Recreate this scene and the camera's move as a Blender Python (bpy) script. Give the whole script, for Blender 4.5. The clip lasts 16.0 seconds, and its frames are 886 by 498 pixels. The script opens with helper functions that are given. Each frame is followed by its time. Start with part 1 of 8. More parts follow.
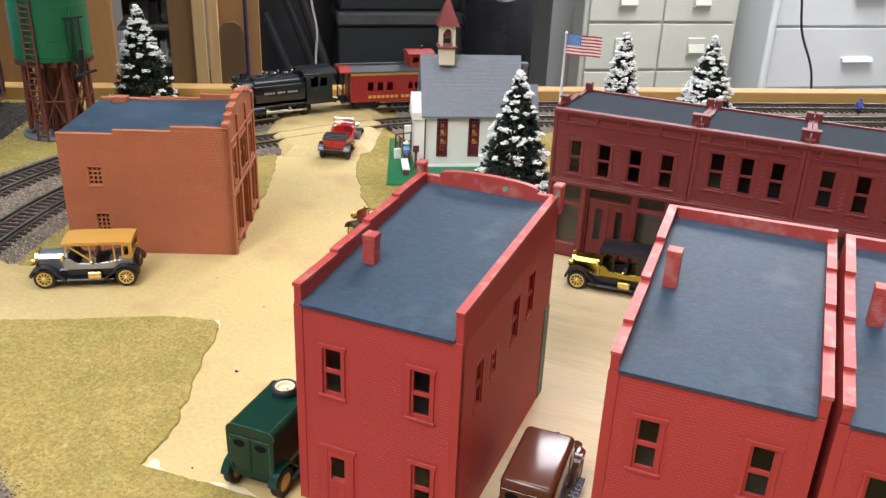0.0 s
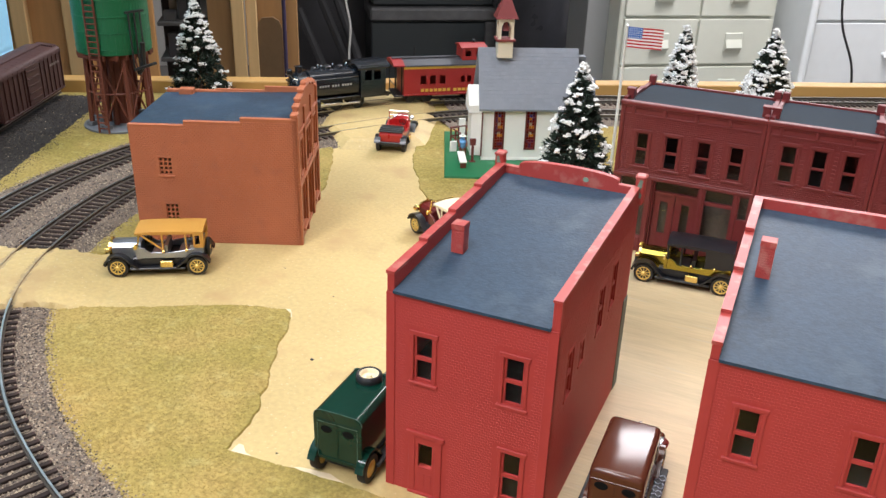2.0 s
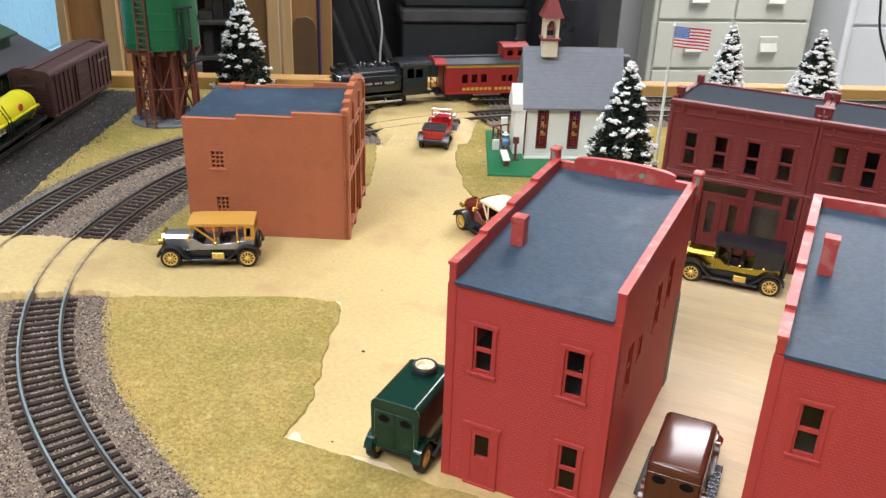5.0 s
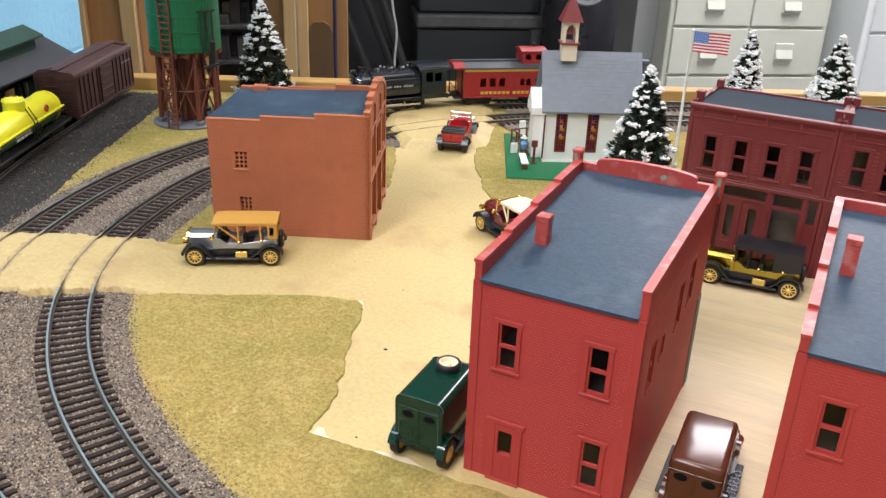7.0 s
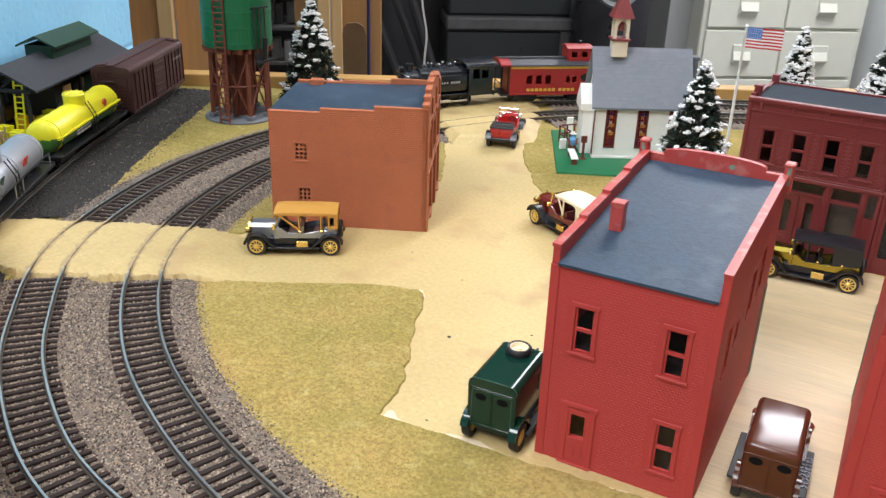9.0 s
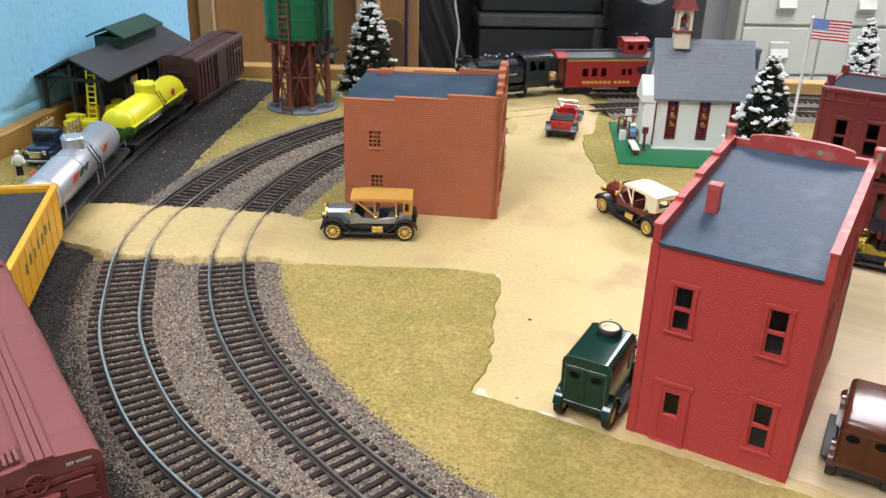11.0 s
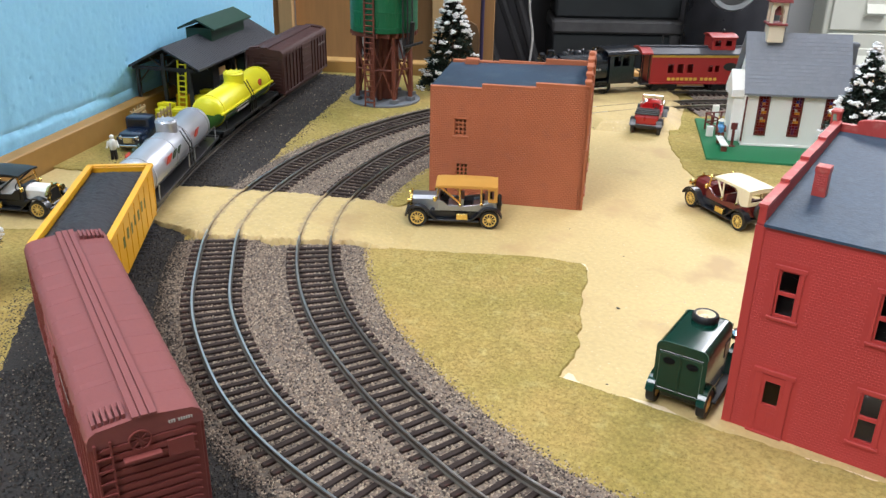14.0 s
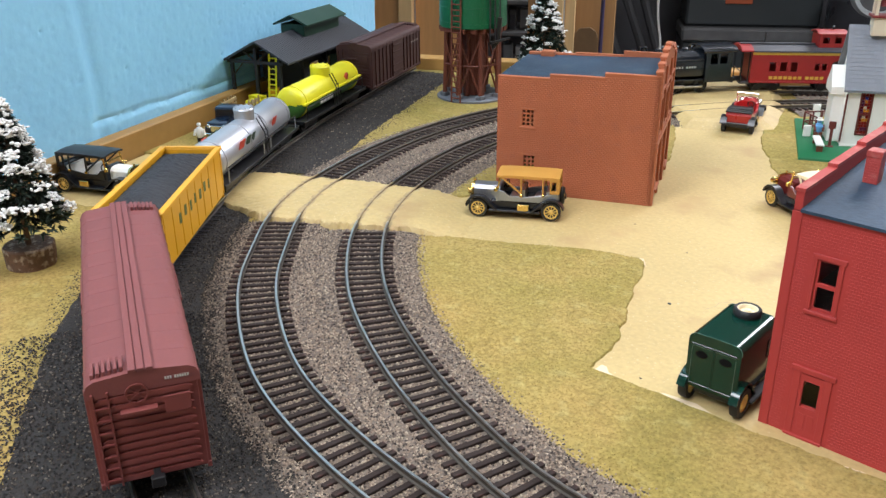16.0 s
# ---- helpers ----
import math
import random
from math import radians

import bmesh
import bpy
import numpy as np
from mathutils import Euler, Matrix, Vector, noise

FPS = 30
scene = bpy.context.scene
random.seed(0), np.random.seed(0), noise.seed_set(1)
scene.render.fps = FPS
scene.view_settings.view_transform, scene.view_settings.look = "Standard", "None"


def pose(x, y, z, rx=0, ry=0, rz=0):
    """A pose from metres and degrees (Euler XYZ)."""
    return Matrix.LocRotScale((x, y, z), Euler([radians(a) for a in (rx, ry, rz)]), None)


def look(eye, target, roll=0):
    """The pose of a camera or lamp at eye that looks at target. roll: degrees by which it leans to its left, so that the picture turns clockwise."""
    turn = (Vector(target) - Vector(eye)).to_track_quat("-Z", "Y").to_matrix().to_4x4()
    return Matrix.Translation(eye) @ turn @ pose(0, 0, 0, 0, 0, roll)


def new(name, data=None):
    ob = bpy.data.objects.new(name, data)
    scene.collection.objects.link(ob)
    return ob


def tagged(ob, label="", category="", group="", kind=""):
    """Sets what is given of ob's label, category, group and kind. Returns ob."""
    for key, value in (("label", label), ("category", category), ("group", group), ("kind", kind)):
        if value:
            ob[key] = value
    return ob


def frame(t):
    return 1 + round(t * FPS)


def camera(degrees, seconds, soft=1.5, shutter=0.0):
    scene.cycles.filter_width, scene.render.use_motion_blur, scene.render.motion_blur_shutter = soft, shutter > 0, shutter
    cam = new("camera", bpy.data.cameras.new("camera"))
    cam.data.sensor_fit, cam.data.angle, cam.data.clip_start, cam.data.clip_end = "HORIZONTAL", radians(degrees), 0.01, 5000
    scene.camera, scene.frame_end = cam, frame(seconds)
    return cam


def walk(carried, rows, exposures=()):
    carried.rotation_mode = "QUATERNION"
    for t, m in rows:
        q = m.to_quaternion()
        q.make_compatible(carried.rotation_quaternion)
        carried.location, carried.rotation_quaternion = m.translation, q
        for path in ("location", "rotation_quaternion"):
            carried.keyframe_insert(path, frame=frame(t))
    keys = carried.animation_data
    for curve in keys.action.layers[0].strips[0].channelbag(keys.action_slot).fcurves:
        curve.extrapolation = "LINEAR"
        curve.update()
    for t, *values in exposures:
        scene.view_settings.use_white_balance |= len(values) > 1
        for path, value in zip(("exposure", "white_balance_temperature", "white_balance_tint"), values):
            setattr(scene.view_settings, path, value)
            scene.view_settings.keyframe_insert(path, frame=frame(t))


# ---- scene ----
cam = camera(54.5, 16.0, soft=1.45)
PATH = [
    (0, (0.00868, 0.01396, 0.20838), (-0.09699, 0.26586, 0.08436), 2.33),
    (0.5, (-0.00094, 0.00704, 0.20803), (-0.10869, 0.25818, 0.08427), 2.28),
    (1, (-0.00391, 0.00416, 0.20802), (-0.11318, 0.25419, 0.08334), 2.11),
    (1.5, (-0.00587, 0.00507, 0.20596), (-0.11715, 0.25407, 0.08101), 1.97),
    (2, (-0.00940, 0.00328, 0.20602), (-0.12337, 0.25075, 0.08044), 1.92),
    (2.5, (-0.01425, 0.00146, 0.20549), (-0.13080, 0.24770, 0.07985), 1.91),
    (3, (-0.01483, 0.00065, 0.20502), (-0.13295, 0.24609, 0.07929), 1.92),
    (3.5, (-0.01582, -0.00128, 0.20536), (-0.13601, 0.24331, 0.07995), 1.86),
    (4, (-0.01674, -0.00273, 0.20488), (-0.13748, 0.24152, 0.07933), 1.91),
    (6.5, (-0.01945, -0.01033, 0.20344), (-0.14442, 0.23254, 0.07936), 2.11),
    (7, (-0.01996, -0.01218, 0.20326), (-0.14600, 0.23035, 0.07958), 2.13),
    (7.5, (-0.02313, -0.01470, 0.19943), (-0.15028, 0.22735, 0.07594), 2.23),
    (8, (-0.02592, -0.01817, 0.19919), (-0.15466, 0.22314, 0.07593), 2.13),
    (8.5, (-0.02924, -0.02270, 0.19837), (-0.16090, 0.21691, 0.07487), 1.89),
    (9, (-0.03229, -0.02731, 0.19884), (-0.16588, 0.21150, 0.07585), 1.89),
    (9.5, (-0.03725, -0.03585, 0.19722), (-0.17265, 0.20202, 0.07440), 1.95),
    (10, (-0.04305, -0.04144, 0.19602), (-0.18003, 0.19498, 0.07216), 1.83),
    (12.5, (-0.05360, -0.05588, 0.19101), (-0.20277, 0.17393, 0.06881), 1.38),
    (13, (-0.05443, -0.05720, 0.18861), (-0.20703, 0.17070, 0.06705), 1.25),
    (13.5, (-0.05541, -0.05892, 0.18830), (-0.21151, 0.16677, 0.06707), 1.21),
    (14, (-0.05720, -0.05585, 0.18394), (-0.21775, 0.16624, 0.06189), 1.12),
    (14.5, (-0.04922, -0.04996, 0.18004), (-0.21572, 0.16814, 0.05875), 0.77),
    (15, (-0.04017, -0.04193, 0.17095), (-0.21498, 0.16912, 0.04889), 0.23),
    (15.5, (-0.03267, -0.03557, 0.17147), (-0.22075, 0.16518, 0.05177), -0.61),
    (16, (-0.02986, -0.03294, 0.17223), (-0.22408, 0.16226, 0.05315), -0.38),
]
walk(cam, [(t, look(eye, target, roll)) for t, eye, target, roll in PATH], [(0, 0.0, 6560, 13), (6.5, 0.0, 6520, 13), (10, -0.03, 6380, 12), (12.5, -0.04, 6310, 12), (16, -0.04, 6300, 12)])

# ---- light: a basement room under fluorescent ceiling panels ----
world = bpy.data.worlds.new("world")
scene.world = world
world.use_nodes = True
world.node_tree.nodes["Background"].inputs[0].default_value = (0.9, 0.95, 1.0, 1)
world.node_tree.nodes["Background"].inputs[1].default_value = 0.03
scene.view_settings.exposure = 0.0


def ceiling_lamp(x, y, z, sx, sy, watts, turn=0.0):
    data = bpy.data.lights.new("ceiling_lamp", "AREA")
    data.shape, data.size, data.size_y = "RECTANGLE", sx, sy
    data.energy, data.color = watts, (0.93, 0.94, 1.0)
    ob = new("ceiling_lamp", data)
    ob.matrix_world = pose(x, y, z, 0, 0, turn)
    return ob


LAMPS = [(-0.32, -1.0, 0.6, 1.2, 36), (-0.05, 0.45, 1.2, 0.6, 8), (-0.08, 2.5, 1.2, 1.2, 66)]
for lx, ly, lsx, lsy, watts in LAMPS:
    ceiling_lamp(lx, ly, 1.46, lsx, lsy, watts, 24.0)
# ---- tools: lengths below are in millimetres ----
MM = 0.001
S30, C30 = math.sin(radians(30.4)), math.cos(radians(30.4))


def at(x, y, z=0.0, rz=0.0, rx=0.0, ry=0.0):
    return pose(x * MM, y * MM, z * MM, rx, ry, rz)


def empty(name, m, label, category, group="", kind=""):
    ob = new(name)
    ob.empty_display_size = 0.01
    ob.matrix_world = m
    return tagged(ob, label, category, group, kind)


def finish(name, bm, material, smooth=False):
    for v in bm.verts:
        v.co *= MM
    bmesh.ops.recalc_face_normals(bm, faces=bm.faces)
    me = bpy.data.meshes.new(name)
    bm.to_mesh(me)
    bm.free()
    for m in material if isinstance(material, (list, tuple)) else [material]:
        me.materials.append(m)
    if smooth:
        me.shade_smooth()
        me.set_sharp_from_angle(angle=radians(38))
    return me


def part(name, bm, material, parent, label="", smooth=False, kind=""):
    ob = new(name, finish(name, bm, material, smooth))
    ob.parent = parent
    ob.visible_shadow = material is not WINDOW_GLASS
    return tagged(ob, label, "", "", kind)


def share(name, me, parent, m):
    ob = new(name, me)
    ob.parent = parent
    ob.matrix_basis = m
    return ob


def thing(name, bm, material, m, label, category, group="", kind="", smooth=False):
    ob = new(name, finish(name, bm, material, smooth))
    ob.matrix_world = m
    return tagged(ob, label, category, group, kind)


def box(bm, x0, x1, y0, y1, z0, z1, bev=0.0, seg=1):
    vs = [bm.verts.new((x, y, z)) for x in (x0, x1) for y in (y0, y1) for z in (z0, z1)]
    fs = [bm.faces.new([vs[i] for i in f]) for f in ((0, 1, 3, 2), (4, 6, 7, 5), (0, 4, 5, 1), (2, 3, 7, 6), (0, 2, 6, 4), (1, 5, 7, 3))]
    if bev:
        es = list({e for f in fs for e in f.edges})
        bmesh.ops.bevel(bm, geom=es, offset=bev, segments=seg, profile=0.5, affect="EDGES")
    return vs


def obox(bm, c, size, m=None, bev=0.0, seg=1):
    tmp = bmesh.new()
    box(tmp, -size[0] / 2, size[0] / 2, -size[1] / 2, size[1] / 2, -size[2] / 2, size[2] / 2, bev, seg)
    merge(bm, tmp, Matrix.Translation(c) @ (m or Matrix.Identity(4)))


def merge(bm, other, m=None):
    table = {}
    for v in other.verts:
        table[v] = bm.verts.new((m @ v.co) if m else v.co)
    for fc in other.faces:
        nf = bm.faces.new([table[v] for v in fc.verts])
        nf.material_index = fc.material_index
    other.free()


def frame_of(a, b):
    d = (Vector(b) - Vector(a)).normalized()
    u = d.orthogonal().normalized()
    return d, u, d.cross(u)


def cyl(bm, a, b, r, r2=None, n=12, cap=True):
    a, b = Vector(a), Vector(b)
    r2 = r if r2 is None else r2
    d, u, w = frame_of(a, b)
    ring = lambda c, q: [bm.verts.new(c + q * (math.cos(t) * u + math.sin(t) * w)) for t in (2 * math.pi * k / n for k in range(n))]
    lo = ring(a, r)
    hi = ring(b, r2) if r2 > 1e-6 else [bm.verts.new(b)] * n
    for k in range(n):
        j = (k + 1) % n
        bm.faces.new([lo[k], lo[j], hi[j], hi[k]] if r2 > 1e-6 else [lo[k], lo[j], hi[0]])
    if cap:
        bm.faces.new(lo[::-1])
        if r2 > 1e-6:
            bm.faces.new(hi)


def ball(bm, c, r, sx=1.0, sy=1.0, sz=1.0, sub=2):
    bmesh.ops.create_icosphere(bm, subdivisions=sub, radius=r, matrix=Matrix.Translation(c) @ Matrix.Diagonal((sx, sy, sz, 1)))


def prism(bm, pts, axis, lo, hi):
    put = {"x": lambda p, h: (h, p[0], p[1]), "y": lambda p, h: (p[0], h, p[1]), "z": lambda p, h: (p[0], p[1], h)}[axis]
    a = [bm.verts.new(put(p, lo)) for p in pts]
    b = [bm.verts.new(put(p, hi)) for p in pts]
    bm.faces.new(a)
    bm.faces.new(b[::-1])
    for k in range(len(pts)):
        j = (k + 1) % len(pts)
        bm.faces.new([a[k], a[j], b[j], b[k]])


def lathe(bm, prof, c=(0, 0, 0), axis="z", n=24, ring=False):
    c = Vector(c)
    way = {"z": lambda r, h, t: (r * math.cos(t), r * math.sin(t), h), "x": lambda r, h, t: (h, r * math.cos(t), r * math.sin(t)),
           "y": lambda r, h, t: (r * math.cos(t), h, r * math.sin(t))}[axis]
    rings = []
    for r, h in prof:
        rings.append([bm.verts.new(c + Vector(way(max(r, 1e-4), h, 2 * math.pi * k / n))) for k in range(n)])
    for p, q in zip(rings, [*rings[1:], rings[0]] if ring else rings[1:]):
        for k in range(n):
            j = (k + 1) % n
            bm.faces.new([p[k], p[j], q[j], q[k]])
    if not ring:
        bm.faces.new(rings[0][::-1])
        bm.faces.new(rings[-1])


def tube(bm, pts, r, n=6):
    for a, b in zip(pts, pts[1:]):
        cyl(bm, a, b, r, n=n)


def ribbon(bm, pts, half, thick, n=0):
    """A strip along y (2 * half wide) that follows pts (x, z), thick mm through."""
    top, k = [], len(pts)
    for i, (x, z) in enumerate(pts):
        a, b = pts[max(i - 1, 0)], pts[min(i + 1, k - 1)]
        d = Vector((b[0] - a[0], b[1] - a[1])).normalized()
        nx, nz = -d.y * thick, d.x * thick
        top.append([bm.verts.new((x, -half, z)), bm.verts.new((x, half, z)), bm.verts.new((x + nx, half, z + nz)), bm.verts.new((x + nx, -half, z + nz))])
    for p, q in zip(top, top[1:]):
        for i in range(4):
            j = (i + 1) % 4
            bm.faces.new([p[i], p[j], q[j], q[i]])
    bm.faces.new(top[0])
    bm.faces.new(top[-1][::-1])


def pierced(bm, w, h, t, holes):
    """An upright slab: x 0..w, z 0..h, y 0..t, with rectangular holes (x0, x1, z0, z1) right through it."""
    xs = sorted({0.0, w, *(min(max(v, 0.0), w) for a in holes for v in a[:2])})
    zs = sorted({0.0, h, *(min(max(v, 0.0), h) for a in holes for v in a[2:])})
    solid = lambda x, z: 0 < x < w and 0 < z < h and not any(a < x < b and c < z < d for a, b, c, d in holes)
    table = {}

    def v(x, y, z):
        key = (round(x, 4), round(y, 4), round(z, 4))
        if key not in table:
            table[key] = bm.verts.new((x, y, z))
        return table[key]

    for x0, x1 in zip(xs, xs[1:]):
        for z0, z1 in zip(zs, zs[1:]):
            cx, cz = (x0 + x1) / 2, (z0 + z1) / 2
            if not solid(cx, cz):
                continue
            bm.faces.new([v(x0, 0, z0), v(x1, 0, z0), v(x1, 0, z1), v(x0, 0, z1)])
            bm.faces.new([v(x0, t, z0), v(x0, t, z1), v(x1, t, z1), v(x1, t, z0)])
            for dx, dz, a, b in ((-1, 0, (x0, z0), (x0, z1)), (1, 0, (x1, z1), (x1, z0)), (0, -1, (x1, z0), (x0, z0)), (0, 1, (x0, z1), (x1, z1))):
                nx = cx + dx * (x1 - x0) / 2 + dx * 1e-3
                nz = cz + dz * (z1 - z0) / 2 + dz * 1e-3
                if not solid(nx, nz):
                    bm.faces.new([v(a[0], 0, a[1]), v(b[0], 0, b[1]), v(b[0], t, b[1]), v(a[0], t, a[1])])


def bricks(bm, w, z0, z1, holes, bw=2.5, bh=0.86, joint=0.16, proud=0.08, x0=0.0, cut=None):
    """Running-bond courses that stand proud of the plane y = 0 towards -y."""
    rows = int((z1 - z0) / bh)
    for r in range(rows):
        zb = z0 + r * bh
        x = x0 - (bw / 2 if r % 2 else 0)
        while x < x0 + w:
            a, b = max(x, x0) + joint * 0.8, min(x + bw, x0 + w) - joint * 0.8
            x += bw
            zt = zb + bh - joint
            if b - a < 0.4 or any(b > h[0] and a < h[1] and zt > h[2] and zb < h[3] for h in holes) or (cut and cut((a + b) / 2, zt)):
                continue
            y = -proud * random.uniform(0.75, 1.1)
            i = min(0.2, 0.03 + 0.55 * proud)
            q = [bm.verts.new(p) for p in ((a, 0, zb), (b, 0, zb), (b, 0, zt), (a, 0, zt), (a + i, y, zb + i), (b - i, y, zb + i), (b - i, y, zt - i), (a + i, y, zt - i))]
            bm.faces.new(q[4:8])
            for k in range(4):
                j = (k + 1) % 4
                bm.faces.new([q[k], q[j], q[4 + j], q[4 + k]])


def spline(pts, step=4.0):
    """Even steps along a smooth line through pts (x, y)."""
    P = [Vector((*p, 0)) for p in pts]
    P = [2 * P[0] - P[1], *P, 2 * P[-1] - P[-2]]
    fine = []
    for a, b, c, d in zip(P, P[1:], P[2:], P[3:]):
        for k in range(24):
            t = k / 24
            fine.append(0.5 * ((2 * b) + (c - a) * t + (2 * a - 5 * b + 4 * c - d) * t * t + (3 * b - a - 3 * c + d) * t**3))
    fine.append(P[-2])
    s = [0.0]
    for a, b in zip(fine, fine[1:]):
        s.append(s[-1] + (b - a).length)
    n = max(2, int(s[-1] / step))
    xs = np.interp(np.linspace(0, s[-1], n), s, [p.x for p in fine])
    ys = np.interp(np.linspace(0, s[-1], n), s, [p.y for p in fine])
    return np.stack([xs, ys], 1)


def offset(line, d):
    """A line d mm to the right of the way it runs."""
    t = np.gradient(line, axis=0)
    t /= np.linalg.norm(t, axis=1)[:, None]
    return line + np.stack([t[:, 1], -t[:, 0]], 1) * np.reshape(d, (-1, 1) if np.ndim(d) else (1, 1))


def along(line, s):
    """The point s mm along a line, and its heading in degrees."""
    seg = np.linalg.norm(np.diff(line, axis=0), axis=1)
    acc = np.r_[0, np.cumsum(seg)]
    p = np.array([np.interp(s, acc, line[:, 0]), np.interp(s, acc, line[:, 1])])
    a = np.array([np.interp(s - 2, acc, line[:, 0]), np.interp(s - 2, acc, line[:, 1])])
    b = np.array([np.interp(s + 2, acc, line[:, 0]), np.interp(s + 2, acc, line[:, 1])])
    return p, math.degrees(math.atan2(b[1] - a[1], b[0] - a[0]))


def nearest(line, x, y):
    seg = np.linalg.norm(np.diff(line, axis=0), axis=1)
    acc = np.r_[0, np.cumsum(seg)]
    return acc[np.argmin(np.hypot(line[:, 0] - x, line[:, 1] - y))]


# ---- materials ----
def mat(name, col, rough=0.5, metal=0.0, var=0.12, fine=900.0, coarse=45.0, bump=0.0, bump_scale=None, wear=None, wear_amount=0.0, spec=0.5,
        island=0.0, coat=0.0, speckle=None, speckle_cut=0.62, aniso=None):
    m = bpy.data.materials.new(name)
    m.use_nodes = True
    nt = m.node_tree
    N, L = nt.nodes, nt.links
    p = N["Principled BSDF"]
    tc = N.new("ShaderNodeTexCoord")
    src = tc.outputs["Object"]
    if aniso:
        mp = N.new("ShaderNodeMapping")
        mp.inputs["Scale"].default_value = aniso
        L.new(src, mp.inputs[0])
        src = mp.outputs[0]

    def noise_node(scale, detail=3.0):
        n = N.new("ShaderNodeTexNoise")
        n.inputs["Scale"].default_value = scale
        n.inputs["Detail"].default_value = detail
        L.new(src, n.inputs["Vector"])
        return n

    def mixer(a, b, fac):
        x = N.new("ShaderNodeMix")
        x.data_type = "RGBA"
        for sock, val in ((x.inputs["Factor"], fac), (x.inputs[6], a), (x.inputs[7], b)):
            if isinstance(val, bpy.types.NodeSocket):
                L.new(val, sock)
            else:
                sock.default_value = val if not isinstance(val, tuple) else (*val, 1)
        return x.outputs[2]

    def ramp(sock, lo, hi):
        r = N.new("ShaderNodeMapRange")
        r.inputs[1].default_value, r.inputs[2].default_value = lo, hi
        L.new(sock, r.inputs[0])
        return r.outputs[0]

    nf, nc = noise_node(fine), noise_node(coarse)
    dark, light = tuple(c * (1 - var) for c in col), tuple(min(1, c * (1 + var)) for c in col)
    c = mixer(dark, light, ramp(nc.outputs[0], 0.32, 0.68))
    c2 = mixer(tuple(v * (1 - var * 0.7) for v in col), tuple(min(1, v * (1 + var * 0.7)) for v in col), ramp(nf.outputs[0], 0.3, 0.7))
    c = mixer(c, c2, 0.5)
    if island:
        g = N.new("ShaderNodeNewGeometry")
        h = N.new("ShaderNodeHueSaturation")
        r = N.new("ShaderNodeMapRange")
        r.inputs[3].default_value, r.inputs[4].default_value = 1 - island, 1 + island
        L.new(g.outputs["Random Per Island"], r.inputs[0])
        L.new(r.outputs[0], h.inputs["Value"])
        L.new(c, h.inputs["Color"])
        c = h.outputs[0]
    if speckle:
        ns = noise_node(fine * 1.7, 1.0)
        c = mixer(c, speckle, ramp(ns.outputs[0], speckle_cut, speckle_cut + 0.06))
    if wear:
        nw = noise_node(coarse * 2.7, 8.0)
        c = mixer(c, wear, ramp(nw.outputs[0], 0.62 - wear_amount * 0.2, 0.75 - wear_amount * 0.2))
    L.new(c, p.inputs["Base Color"])
    p.inputs["Metallic"].default_value = metal
    p.inputs["Specular IOR Level"].default_value = spec
    p.inputs["Coat Weight"].default_value = coat
    p.inputs["Coat Roughness"].default_value = 0.08
    rr = N.new("ShaderNodeMapRange")
    rr.inputs[3].default_value, rr.inputs[4].default_value = max(0.02, rough - 0.08), min(1, rough + 0.08)
    L.new(nc.outputs[0], rr.inputs[0])
    L.new(rr.outputs[0], p.inputs["Roughness"])
    if bump:
        b = N.new("ShaderNodeBump")
        b.inputs["Strength"].default_value = min(1.0, bump)
        b.inputs["Distance"].default_value = 0.0004
        nb = noise_node(bump_scale, 4.0) if bump_scale else nf
        L.new(nb.outputs[0], b.inputs["Height"])
        L.new(b.outputs[0], p.inputs["Normal"])
    return m


def stones(name, cols, rough=0.9):
    """Small loose grains, each its own shade."""
    m = bpy.data.materials.new(name)
    m.use_nodes = True
    N, L = m.node_tree.nodes, m.node_tree.links
    g, r = N.new("ShaderNodeNewGeometry"), N.new("ShaderNodeValToRGB")
    r.color_ramp.interpolation = "CONSTANT"
    for k, c in enumerate(cols):
        e = r.color_ramp.elements[k] if k < 2 else r.color_ramp.elements.new(k / len(cols))
        e.position, e.color = k / len(cols), (*c, 1)
    L.new(g.outputs["Random Per Island"], r.inputs[0])
    L.new(r.outputs[0], N["Principled BSDF"].inputs["Base Color"])
    N["Principled BSDF"].inputs["Roughness"].default_value = rough
    return m


def glass(name, tint=(1.0, 1.0, 1.0), rough=0.02, ior=1.5):
    m = bpy.data.materials.new(name)
    m.use_nodes = True
    p = m.node_tree.nodes["Principled BSDF"]
    p.inputs["Base Color"].default_value = (*tint, 1)
    p.inputs["Transmission Weight"].default_value = 1.0
    p.inputs["Roughness"].default_value = rough
    p.inputs["IOR"].default_value = ior
    return m


def glow(name, col, power):
    m = bpy.data.materials.new(name)
    m.use_nodes = True
    p = m.node_tree.nodes["Principled BSDF"]
    p.inputs["Base Color"].default_value = (*col, 1)
    p.inputs["Emission Color"].default_value = (*col, 1)
    p.inputs["Emission Strength"].default_value = power
    return m


